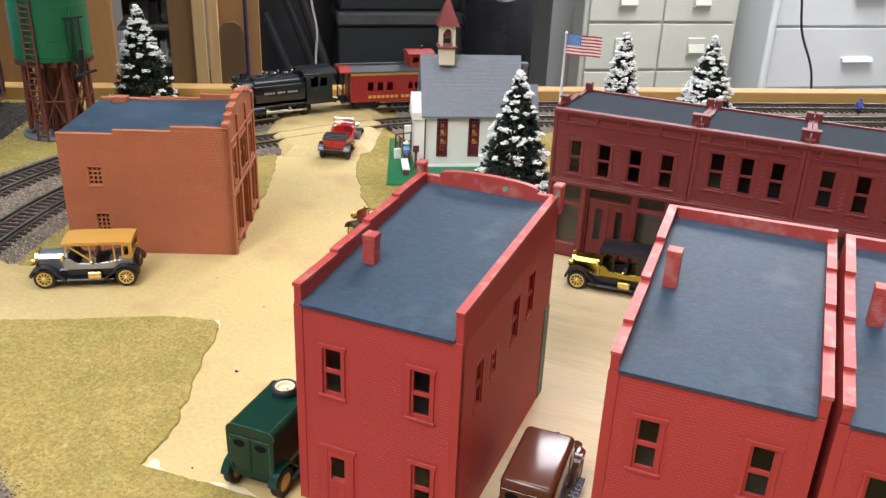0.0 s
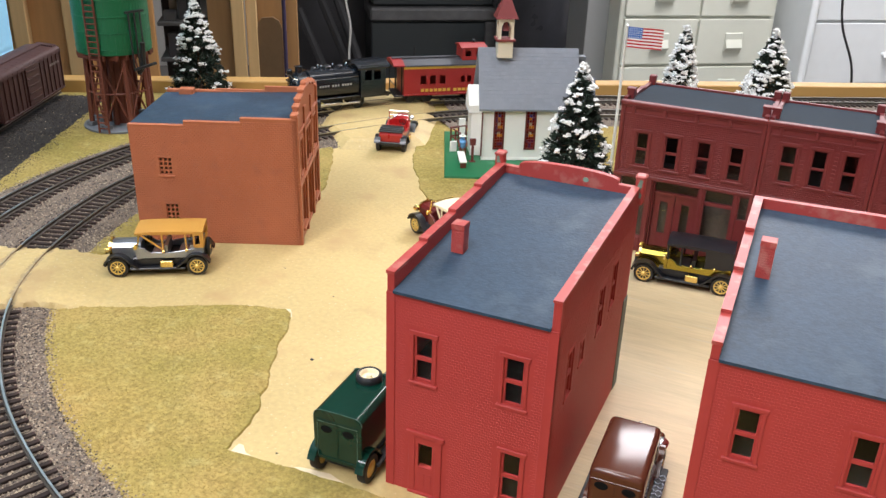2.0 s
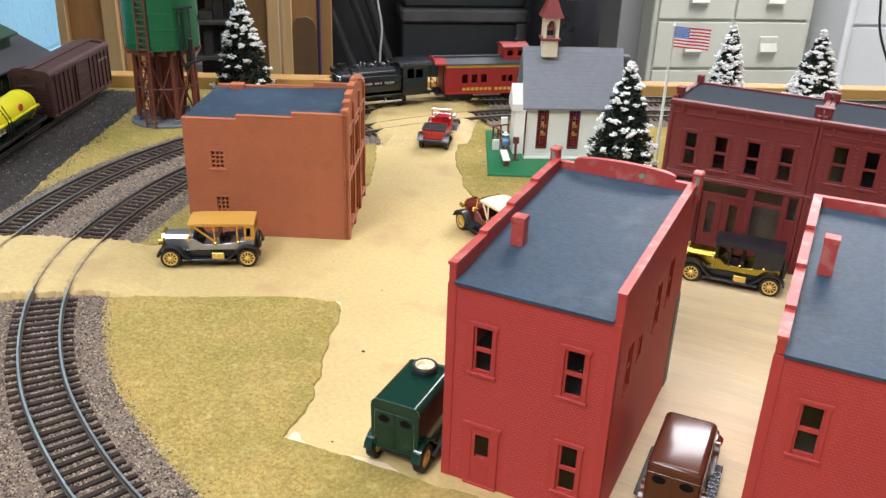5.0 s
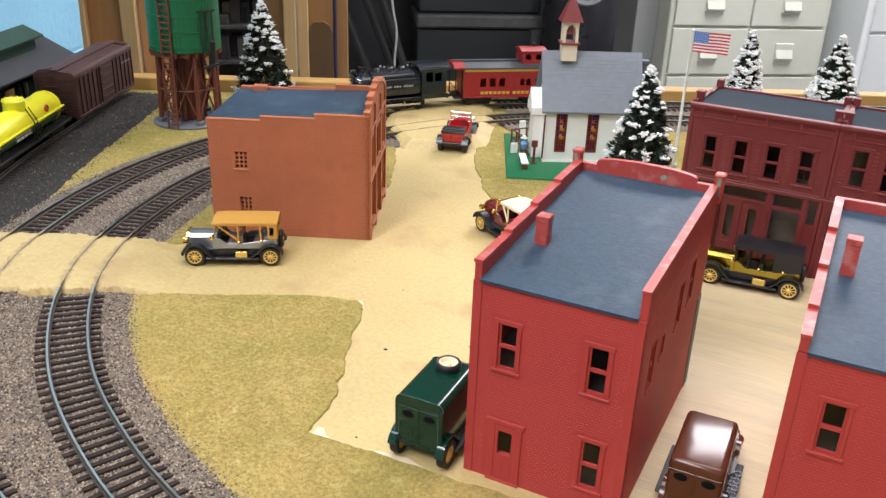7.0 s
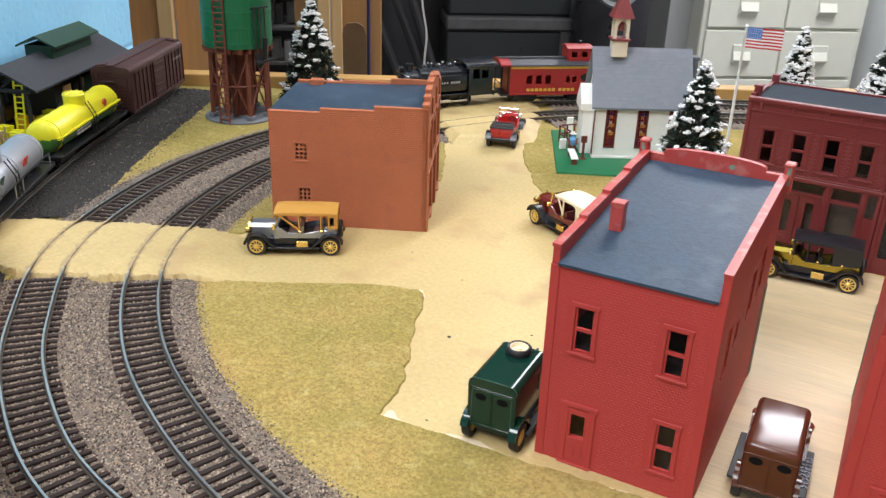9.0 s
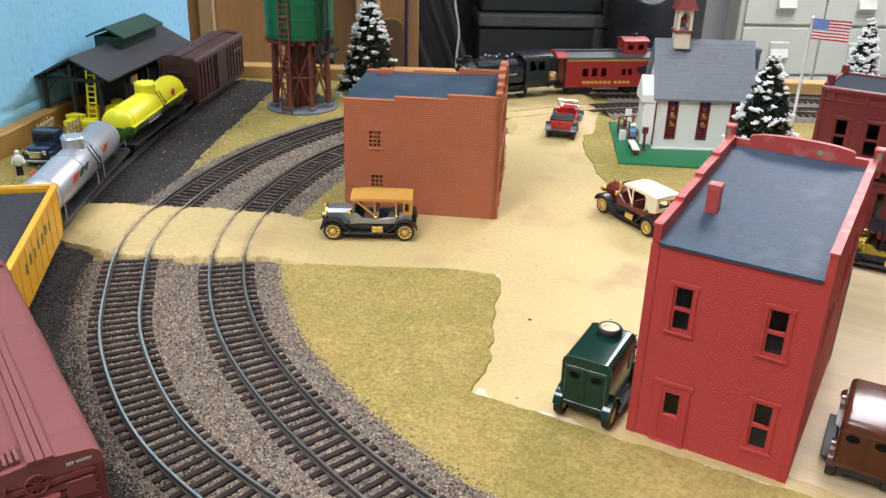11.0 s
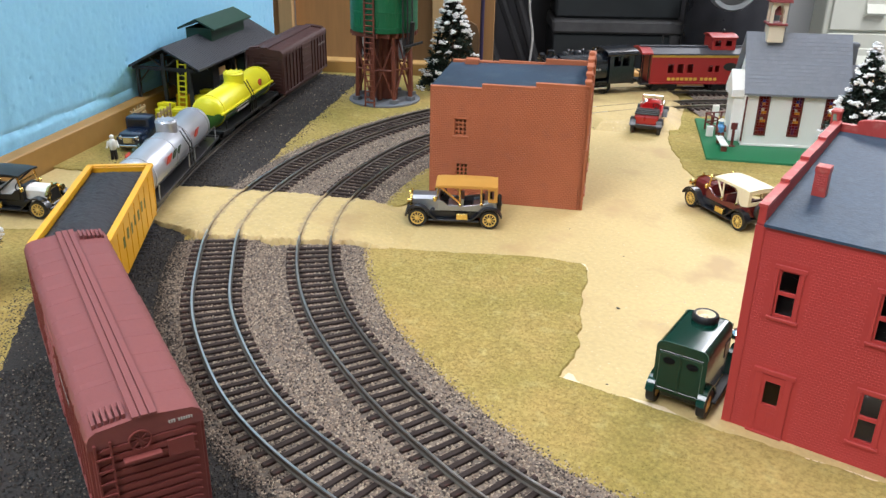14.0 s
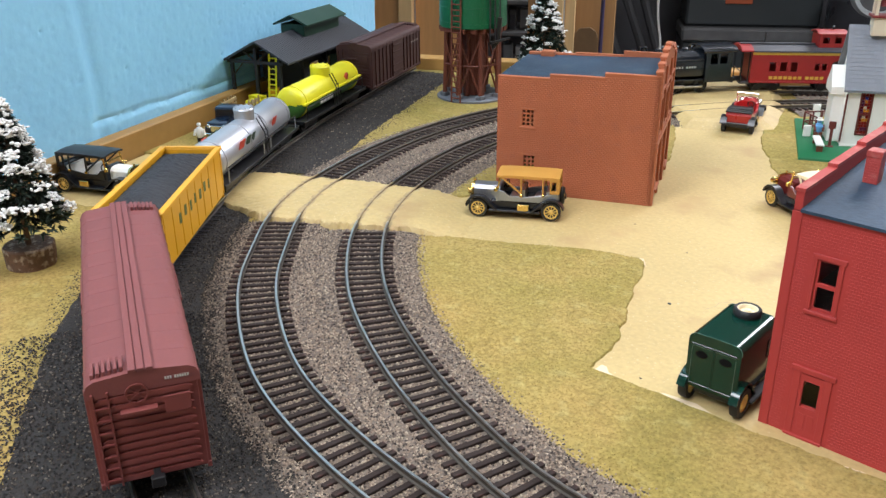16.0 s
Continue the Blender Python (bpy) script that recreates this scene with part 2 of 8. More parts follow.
SAND = mat("sand_paint", (0.512, 0.384, 0.166), 0.55, var=0.22, fine=420, coarse=9, bump=0.45, bump_scale=260, wear=(0.43, 0.297, 0.132), wear_amount=0.32, speckle=(0.60, 0.49, 0.29), speckle_cut=0.68)
PLYWOOD = mat("sanded_plywood", (0.545, 0.418, 0.245), 0.55, var=0.2, fine=900, coarse=110, bump=0.5, bump_scale=900, aniso=(0.1, 1.0, 1.0), wear=(0.52, 0.42, 0.28), wear_amount=0.1)
WHEEL_WORN = mat("wheel_worn_sand", (0.36, 0.265, 0.135), 0.6, var=0.25, fine=500, coarse=60, bump=0.4, bump_scale=300, wear=(0.47, 0.35, 0.165), wear_amount=0.5)
SAND_EDGE = mat("pale_plaster", (0.72, 0.58, 0.39), 0.7, var=0.08)


def foam(name, island=0.0):
    """Ground foam: olive and straw drifts with darker tufts and fine grain."""
    m = bpy.data.materials.new(name)
    m.use_nodes = True
    N, L = m.node_tree.nodes, m.node_tree.links
    p = N["Principled BSDF"]
    p.inputs["Roughness"].default_value = 0.95
    p.inputs["Specular IOR Level"].default_value = 0.2
    tc = N.new("ShaderNodeTexCoord")

    def field(scale, detail, lo, hi, a, b):
        n, r = N.new("ShaderNodeTexNoise"), N.new("ShaderNodeMapRange")
        n.inputs["Scale"].default_value, n.inputs["Detail"].default_value = scale, detail
        L.new(tc.outputs["Object"], n.inputs["Vector"])
        L.new(n.outputs[0], r.inputs[0])
        for k, v in enumerate((lo, hi, a, b)):
            r.inputs[k + 1].default_value = v
        return r.outputs[0], n.outputs[0]

    def mixed(fac, a, b):
        x = N.new("ShaderNodeMix")
        x.data_type = "RGBA"
        L.new(fac, x.inputs["Factor"])
        for sock, val in ((x.inputs[6], a), (x.inputs[7], b)):
            if isinstance(val, tuple):
                sock.default_value = (*val, 1)
            else:
                L.new(val, sock)
        return x.outputs[2]

    c = mixed(field(13, 5, 0.38, 0.62, 0, 1)[0], (0.270, 0.213, 0.058), (0.348, 0.260, 0.085))
    c = mixed(field(26, 6, 0.53, 0.68, 0, 0.25)[0], c, (0.40, 0.255, 0.088))
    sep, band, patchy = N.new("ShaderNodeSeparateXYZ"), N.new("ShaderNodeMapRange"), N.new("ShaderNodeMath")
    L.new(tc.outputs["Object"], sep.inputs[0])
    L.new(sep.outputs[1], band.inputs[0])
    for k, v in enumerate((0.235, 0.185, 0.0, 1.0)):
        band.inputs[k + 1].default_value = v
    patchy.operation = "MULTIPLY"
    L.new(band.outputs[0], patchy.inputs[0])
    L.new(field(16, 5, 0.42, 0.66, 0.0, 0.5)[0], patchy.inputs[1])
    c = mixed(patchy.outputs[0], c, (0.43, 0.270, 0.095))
    c = mixed(field(95, 6, 0.54, 0.72, 0, 0.18)[0], c, (0.22, 0.175, 0.055))
    c = mixed(field(120, 4, 0.56, 0.72, 0, 0.35)[0], c, (0.47, 0.40, 0.16))
    h = N.new("ShaderNodeHueSaturation")
    L.new(c, h.inputs["Color"])
    value, grain = field(640, 5, 0.3, 0.7, 0.74, 1.22)
    if island:
        g, r, mu = N.new("ShaderNodeNewGeometry"), N.new("ShaderNodeMapRange"), N.new("ShaderNodeMath")
        mu.operation = "MULTIPLY"
        r.inputs[3].default_value, r.inputs[4].default_value = 1 - island, 1 + island
        L.new(g.outputs["Random Per Island"], r.inputs[0])
        L.new(r.outputs[0], mu.inputs[0])
        L.new(value, mu.inputs[1])
        value = mu.outputs[0]
    L.new(value, h.inputs["Value"])
    L.new(h.outputs[0], p.inputs["Base Color"])
    b = N.new("ShaderNodeBump")
    b.inputs["Strength"].default_value, b.inputs["Distance"].default_value = 0.8, 0.00035
    L.new(grain, b.inputs["Height"])
    L.new(b.outputs[0], p.inputs["Normal"])
    return m


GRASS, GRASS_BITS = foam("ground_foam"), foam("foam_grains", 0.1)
BALLAST = mat("ballast_bed", (0.150, 0.118, 0.092), 0.95, var=0.45, fine=1100, coarse=40, bump=1.0, bump_scale=1000)
BALLAST_BITS = stones("ballast_grains", [(0.27, 0.205, 0.152), (0.13, 0.097, 0.074), (0.34, 0.268, 0.197), (0.032, 0.025, 0.021), (0.20, 0.148, 0.110), (0.43, 0.352, 0.26), (0.25, 0.189, 0.140), (0.07, 0.054, 0.044)])
CINDER = mat("cinder_bed", (0.024, 0.021, 0.019), 0.95, var=0.4, fine=1100, coarse=40, bump=1.0, bump_scale=1000)
CINDER_BITS = stones("cinder_grains", [(0.013, 0.012, 0.012), (0.035, 0.029, 0.024), (0.070, 0.055, 0.042), (0.016, 0.015, 0.016), (0.15, 0.125, 0.10), (0.014, 0.014, 0.014), (0.044, 0.036, 0.029), (0.022, 0.019, 0.017), (0.055, 0.043, 0.033)])
TIE = mat("tie_brown", (0.032, 0.022, 0.019), 0.8, var=0.3, fine=1500, coarse=150, bump=0.5, spec=0.2, wear=(0.085, 0.040, 0.033), wear_amount=0.1)
RAIL = mat("nickel_rail", (0.54, 0.53, 0.50), 0.32, metal=1.0, var=0.15)
RAIL_DIRTY = mat("paint_smeared_rail", (0.30, 0.235, 0.14), 0.6, var=0.35, fine=900, coarse=120, wear=(0.42, 0.32, 0.16), wear_amount=0.5)
RAIL_SIDE = mat("rail_side", (0.085, 0.072, 0.058), 0.55, metal=0.4, var=0.25)
RED = mat("red_plastic", (0.40, 0.047, 0.041), 0.5, var=0.07, fine=1500, coarse=35, bump=0.12, spec=0.25)
GLUE_GREEN = mat("grey_green_paint", (0.17, 0.25, 0.19), 0.7, var=0.3, coarse=300)
RED_WORN = mat("worn_red_plastic", (0.40, 0.050, 0.042), 0.45, var=0.08, wear=(0.45, 0.13, 0.105), wear_amount=0.4, coarse=60)
MAROON = mat("maroon_plastic", (0.155, 0.022, 0.022), 0.42, var=0.07, bump=0.08)
BRICK = mat("terracotta_plastic", (0.415, 0.132, 0.060), 0.5, var=0.10, bump=0.12, spec=0.35, wear=(0.38, 0.124, 0.062), wear_amount=0.3)
ROOF = mat("slate_roof_sheet", (0.028, 0.052, 0.083), 0.55, var=0.42, fine=420, coarse=24, bump=0.3, bump_scale=900, spec=0.28, wear=(0.046, 0.074, 0.104), wear_amount=0.35)
ROOF_DARK = mat("dark_slate_sheet", (0.028, 0.038, 0.05), 0.85, var=0.25, fine=700, coarse=25, bump=0.25, bump_scale=900, spec=0.12)
WINDOW_GLASS = glass("window_glass", ior=1.25)
# near-black: puts shade behind window panes; also the figures' trousers
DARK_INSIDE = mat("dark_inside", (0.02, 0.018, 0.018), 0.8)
CARD = mat("pale_card", (0.55, 0.52, 0.46), 0.8)
WHITE = mat("white_plastic", (0.86, 0.845, 0.79), 0.45, var=0.04)
IVORY = mat("ivory_plastic", (0.75, 0.66, 0.50), 0.5, var=0.05)
SHINGLE = mat("grey_shingle", (0.195, 0.212, 0.245), 0.5, var=0.06, island=0.05)
BROWN_TRIM = mat("oxblood_trim", (0.13, 0.022, 0.018), 0.5)
STEEPLE = mat("steeple_red", (0.21, 0.035, 0.034), 0.5, var=0.15, island=0.15)
GREEN_BASE = mat("green_base", (0.010, 0.145, 0.055), 0.5, var=0.06)
GREEN_TANK = mat("green_tank", (0.006, 0.135, 0.050), 0.42, var=0.10, coarse=60)
RUST = mat("rust_brown", (0.16, 0.042, 0.022), 0.6, var=0.15)
CONCRETE = mat("grey_base", (0.14, 0.15, 0.165), 0.8, var=0.15, bump=0.4)
BLACK = mat("black_plastic", (0.012, 0.012, 0.013), 0.38, var=0.2)
BLACK_GLOSS = mat("black_enamel", (0.010, 0.011, 0.014), 0.32, var=0.1, coat=0.12)
RUBBER = mat("black_tyre", (0.014, 0.014, 0.015), 0.55)
GOLD = mat("gold_plate", (0.80, 0.58, 0.20), 0.25, metal=1.0)
GOLD_RIM = mat("gold_paint", (0.80, 0.56, 0.16), 0.35, metal=0.4)
CHROME = mat("bright_metal", (0.75, 0.75, 0.76), 0.15, metal=1.0)
SILVER_BODY = mat("silver_enamel", (0.36, 0.38, 0.42), 0.3, metal=0.75, var=0.06)
TAN_ROOF = mat("mustard_plastic", (0.55, 0.28, 0.055), 0.45, var=0.05)
GREEN_CAR = mat("bottle_green_enamel", (0.003, 0.031, 0.020), 0.12, var=0.08, coat=0.0, wear=(0.25, 0.28, 0.26), wear_amount=-0.55)
BROWN_CAR = mat("brown_enamel", (0.085, 0.025, 0.013), 0.16, var=0.06, spec=0.4, fine=200, bump=0.03, bump_scale=220)
GOLD_BODY = mat("olive_gold_plate", (0.42, 0.33, 0.06), 0.22, metal=1.0)
RED_CAR = mat("scarlet_enamel", (0.45, 0.012, 0.012), 0.3, coat=0.3)
MAROON_CAR = mat("maroon_enamel", (0.13, 0.014, 0.014), 0.3, coat=0.3)
CREAM = mat("cream_plastic", (0.80, 0.70, 0.47), 0.5, var=0.04)
NAVY = mat("navy_enamel", (0.008, 0.018, 0.045), 0.28, coat=0.4)
BOXCAR_RED = mat("oxide_red", (0.195, 0.046, 0.040), 0.55, var=0.08, coarse=30)
BOXCAR_ROOF = mat("dusty_oxide_red", (0.195, 0.056, 0.052), 0.6, var=0.10, coarse=25)
BOXCAR_BROWN = mat("dark_brown_car", (0.055, 0.018, 0.015), 0.6, var=0.15)
YELLOW = mat("chrome_yellow", (0.74, 0.37, 0.012), 0.4, var=0.05)
LEMON = mat("lemon_yellow", (0.78, 0.72, 0.015), 0.38, var=0.05)
LEAF_GREEN = mat("leaf_green", (0.06, 0.18, 0.03), 0.45)
TANK_SILVER = mat("silver_tank", (0.50, 0.52, 0.56), 0.4, metal=0.7, var=0.06)
COAL = mat("coal_load", (0.022, 0.022, 0.026), 0.75, var=0.5, fine=900, bump=1.0, bump_scale=700)
LOCO = mat("loco_black", (0.009, 0.012, 0.017), 0.25, var=0.2, coat=0.25)
CABOOSE = mat("caboose_red", (0.30, 0.016, 0.016), 0.42, var=0.06)
LETTER_GOLD = mat("gold_lettering", (0.62, 0.38, 0.05), 0.5)
LETTER_WHITE = mat("white_lettering", (0.75, 0.75, 0.72), 0.6)
LETTER_DARK = mat("dark_lettering", (0.03, 0.06, 0.03), 0.6)
LETTER_GREEN = mat("green_lettering", (0.10, 0.13, 0.04), 0.6)
LETTER_RED = mat("red_lettering", (0.55, 0.06, 0.03), 0.5)
SHED_ROOF = mat("charcoal_metal_roof", (0.050, 0.052, 0.060), 0.5, var=0.1)
SHED_WOOD = mat("black_stained_timber", (0.020, 0.020, 0.022), 0.7, var=0.2)
SHED_WALL = mat("charcoal_boards", (0.030, 0.028, 0.030), 0.7, var=0.2)
SHED_GREEN = mat("shed_green", (0.010, 0.045, 0.024), 0.5, var=0.1)
NEEDLES = mat("dark_needles", (0.016, 0.030, 0.018), 0.8, var=0.3, fine=800, island=0.6)
SNOW = mat("flocked_snow", (0.82, 0.82, 0.80), 0.85, var=0.05, bump=0.4)
BARK = mat("bark_pot", (0.115, 0.062, 0.036), 0.8, var=0.45, fine=500, coarse=120, bump=0.9, wear=(0.34, 0.27, 0.20), wear_amount=0.42)
PINE = mat("pine_board", (0.50, 0.285, 0.085), 0.55, var=0.10, fine=160, coarse=20, aniso=(0.06, 1.0, 1.0), bump=0.1)
PINE_LEFT = mat("varnished_board", (0.36, 0.20, 0.055), 0.55, var=0.12, fine=160, coarse=20, bump=0.1)
BLUE_WALL = mat("sky_blue_paint", (0.32, 0.69, 1.0), 0.42, var=0.08, fine=260, coarse=9, bump=1.0, bump_scale=150)

# ---- the layout's plan ----
OUTER_L = [(-60, 103), (-120, 95), (-175, 93.5), (-202, 95), (-221, 97), (-239, 101), (-259, 105), (-288, 117), (-313, 131), (-331, 142), (-350, 156), (-374, 180), (-400, 205), (-427, 245), (-448, 296),
           (-462, 345), (-469, 395), (-469, 434), (-466, 467), (-455, 515), (-437, 560), (-414, 600), (-384, 644), (-350, 682), (-322, 706), (-285, 730), (-180, 792), (0, 898), (200, 1015), (420, 1144)]
INNER_L = [(-50, 132), (-100, 124), (-150, 121), (-176, 125), (-202, 133), (-228, 141), (-260, 156), (-282, 167), (-310, 186), (-330, 203), (-347, 219), (-365, 240), (-378, 261), (-392, 286), (-408, 332),
           (-418, 372), (-422, 405), (-420, 440), (-412, 480), (-397, 520), (-376, 555), (-352, 595), (-325, 634), (-302, 660), (-270, 684), (-165, 746), (15, 852), (215, 969), (435, 1098)]
SIDING = [(-60, 22), (-150, 32), (-233.5, 54.5), (-300, 80), (-362, 111), (-402, 146), (-435, 184), (-455, 208), (-490, 255), (-520, 303), (-552, 359), (-580, 416), (-608, 472), (-636, 530)]


def eased(line, reach=11):
    """Takes small kinks out of a line."""
    k = np.hanning(2 * reach + 1)
    k /= k.sum()
    pad = np.concatenate([2 * line[0] - line[reach:0:-1], line, 2 * line[-1] - line[-2:-reach - 2:-1]])
    return np.stack([np.convolve(pad[:, i], k, "valid") for i in (0, 1)], 1)


outer, inner = offset(eased(spline(OUTER_L)), 8.25), offset(eased(spline(INNER_L)), 8.25)
siding = spline(SIDING)
RAIL_TOP = 6.3


def ragged(pts, step=3.0, rough=0.9):
    """A closed outline through pts with small uneven bites."""
    out = []
    for k, (a, b) in enumerate(zip(pts, [*pts[1:], pts[0]])):
        a, b = np.array(a, float), np.array(b, float)
        n = max(1, int(np.linalg.norm(b - a) / step))
        d = (b - a) / max(np.linalg.norm(b - a), 1e-6)
        for i in range(n):
            p = a + (b - a) * i / n
            w = rough * (noise.noise((p[0] * 0.11, p[1] * 0.11, 3.1)) * 1.6 + noise.noise((p[0] * 0.45, p[1] * 0.45, 7.7)))
            out.append(p + np.array([d[1], -d[0]]) * w)
    return np.array(out)


def patch(pts, z, skirt, step=3.0, rough=0.9, zlow=-0.5):
    bm = bmesh.new()
    loop = ragged(pts, step, rough)
    area = 0.5 * np.sum(loop[:, 0] * np.roll(loop[:, 1], -1) - loop[:, 1] * np.roll(loop[:, 0], -1))
    t = np.roll(loop, -1, 0) - np.roll(loop, 1, 0)
    t /= np.linalg.norm(t, axis=1)[:, None] + 1e-9
    n = np.stack([t[:, 1], -t[:, 0]], 1) * (1 if area > 0 else -1)
    top = [bm.verts.new((x, y, z)) for x, y in loop]
    wide = np.array([skirt(x, y) for x, y in loop])[:, None] if callable(skirt) else skirt
    low = [bm.verts.new((x, y, zlow)) for x, y in loop + n * wide]
    mid = [bm.verts.new((x, y, z * 0.72)) for x, y in loop + n * wide * 0.35]
    k = len(loop)
    bm.faces.new(top)
    for i in range(k):
        j = (i + 1) % k
        bm.faces.new([top[i], top[j], mid[j], mid[i]])
        bm.faces.new([mid[i], mid[j], low[j], low[i]])
    bmesh.ops.triangulate(bm, faces=[f for f in bm.faces if len(f.verts) > 4])
    return bm


def inside(poly, x, y):
    hit = np.zeros(len(x), bool)
    p = np.array(poly, float)
    for (x0, y0), (x1, y1) in zip(p, np.roll(p, -1, 0)):
        c = (y0 > y) != (y1 > y)
        hit ^= c & (x < (x1 - x0) * (y - y0) / (y1 - y0 + 1e-9) + x0)
    return hit


NEAR_GRASS = [(-342, 249), (-323, 260), (-291, 277), (-267, 293), (-250, 301), (-233, 306.5), (-226, 301), (-215, 272), (-206, 256), (-199, 241), (-192, 224), (-190, 206), (-176, 207.5), (-158, 209), (-126, 210.5),
              (-66, 216), (40, 224), (300, 230), (300, -190), (-392, -190), (-505, 60), (-536, 142), (-500, 150), (-470, 176), (-448, 203), (-413, 213), (-391, 218), (-368, 236)]
FAR_GRASS = [(-584, 222), (-535, 240), (-493, 245), (-473, 251), (-452, 262), (-425, 277), (-404, 288), (-387, 297), (-357, 311), (-350, 330), (-352, 345), (-370, 380), (-388, 408), (-345, 425), (-303, 445), (-311, 465), (-332, 506),
             (-371, 570), (-409, 645), (-424, 668), (-446, 655), (-694, 509)]
CHURCH_GRASS = [(-364, 702), (-340, 668), (-321, 636), (-309, 597), (-296, 570), (-286, 547), (-274, 524), (-261, 506), (-250, 488), (-238, 475), (-226, 467), (-205, 463), (-180, 468), (-150, 478), (-112, 486), (20, 500), (420, 470), (420, 1150), (100, 972)]
FAR_CROSSING = [(-340, 545), (-371, 570), (-390, 607), (-409, 645), (-420, 668), (-366, 701), (-340, 668), (-322, 636), (-310, 600), (-300, 575)]
FAS0, FAS_D = np.array([-566.0, 207.0]), np.array([-0.407, 0.913])
BRD0, BRD_D = np.array([-452.0, 655.0]), np.array([C30, S30])

# ground: one painted sheet, laid to the boards
bm = bmesh.new()
corner = (-697, 509)
g = [bm.verts.new((x, y, 0)) for x, y in ((-397, -170), (700, -170), (700, 1320), (430, 1166), corner)]
bm.faces.new(g)
thing("ground", bm, SAND, at(0, 0), "tan painted sand road surface over the whole layout table", "ground", kind="structure")
bm = bmesh.new()
prism(bm, [(-392, -180), (705, -180), (705, 1318), (430, 1158), (-690, 503)], "z", -60, -2)
tb = thing("table_board", bm, PINE_LEFT, at(0, 0), "thick wooden board that carries the layout", "table", kind="structure")
for x, y in ((-380, -120), (640, -120), (640, 1200), (-640, 480)):
    bm = bmesh.new()
    box(bm, x - 35, x + 35, y - 35, y + 35, -850, -60, 2)
    part("leg", bm, PINE_LEFT, tb)
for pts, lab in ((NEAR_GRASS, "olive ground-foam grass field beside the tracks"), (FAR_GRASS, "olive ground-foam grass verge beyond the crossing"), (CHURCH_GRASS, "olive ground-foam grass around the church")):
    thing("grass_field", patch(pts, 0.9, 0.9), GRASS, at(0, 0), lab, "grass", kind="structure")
thing("plywood_patch", patch([(-98, 224), (300, 230), (300, 458), (40, 458), (-34, 459), (-106, 460), (-108, 400), (-100, 316)], 0.35, 0.2, step=5.0, rough=1.2), PLYWOOD, at(0, 0), "bare worn plywood between the brick stores", "ground", kind="structure")


def level_crossing():
    """A plaster hump: steep ragged lips at the track cuts, long ramps to the road and the siding."""
    NX = [(-540, 192), (-456, 202), (-437, 205), (-410, 207), (-395, 213), (-377, 224), (-355, 237), (-330, 254), (-291, 275), (-267, 292)]
    FX = [(-540, 222), (-484, 243), (-470, 250), (-454, 259), (-430, 272), (-414, 281), (-394, 290), (-375, 299), (-350, 310), (-300, 332)]
    ease = lambda v: (lambda c: c * c * (3 - 2 * c))(min(1.0, max(0.0, v)))
    xs, ys = np.arange(-500, -286, 0.9), np.arange(190, 336, 0.9)
    lines = np.concatenate([spline(q, 0.8) for q in (outer, inner)])
    lines = lines[(lines[:, 0] < -340) & (lines[:, 1] > 190) & (lines[:, 1] < 330)]
    bm, grid, worn = bmesh.new(), {}, set()
    for i, x in enumerate(xs):
        yn, yf = np.interp(x, [q[0] for q in NX], [q[1] for q in NX]), np.interp(x, [q[0] for q in FX], [q[1] for q in FX])
        for j, y in enumerate(ys):
            rag = 2.4 * noise.noise((x * 0.13, y * 0.13, 2.0)) + 1.8 * noise.noise((x * 0.45, y * 0.45, 8.0))
            lip = min((y - yn) * 0.85, (yf - y) * 0.9) + rag
            right = (x + 353) * 0.81 + (y - 282) * 0.58
            left = (x + 456) * -0.88 + (y - 207) * -0.47
            h = 6.3 * (1 - ease((right + 8) / 40)) * (1 - ease((left + 4 + 3 * rag) / 20))
            z = (h - 1.5 * (1 - ease(lip / 13))) * ease((lip + 2.0) / 2.4) + 0.3 * noise.noise((x * 0.07, y * 0.07, 5)) + 0.16 * noise.noise((x * 0.25, y * 0.25, 1)) + 0.08 * noise.noise((x * 0.7, y * 0.7, 3)) - 0.3
            if z > 3.4:
                o = abs(math.sqrt(((lines - (x, y)) ** 2).sum(1).min()) - 8.25)
                z -= 0.55 * max(0.0, 1 - abs(o - 0.9) / 0.9)
                if o < 2.1 + 1.6 * noise.noise((x * 0.2, y * 0.2, 4.0)):
                    worn.add((i, j))
            grid[i, j] = (x, y, z)
    used = {}
    vert = lambda k: used.setdefault(k, None) or used.update({k: bm.verts.new(grid[k])}) or used[k]
    for i in range(len(xs) - 1):
        for j in range(len(ys) - 1):
            q = [(i, j), (i + 1, j), (i + 1, j + 1), (i, j + 1)]
            if max(grid[k][2] for k in q) > -0.02:
                bm.faces.new([vert(k) for k in q]).material_index = int(sum(k in worn for k in q) > 2)
    # only the one large sheet stays; stray crumbs go
    start = max(bm.verts, key=lambda v: v.co.z)
    seen, todo = {start}, [start]
    while todo:
        for e in todo.pop().link_edges:
            for v in e.verts:
                if v not in seen:
                    seen.add(v)
                    todo.append(v)
    bmesh.ops.delete(bm, geom=[v for v in bm.verts if v not in seen], context="VERTS")
    return bm


crossing = thing("road_crossing", level_crossing(), SAND, at(0, 0), "tan plaster level crossing laid between the rails", "road", kind="structure", smooth=True)
crossing.data.materials.append(WHEEL_WORN)
thing("road_crossing", patch(FAR_CROSSING, 6.05, 13.0, 8.0, 0.3), SAND, at(0, 0), "tan plaster level crossing at the back boards", "road", kind="structure")


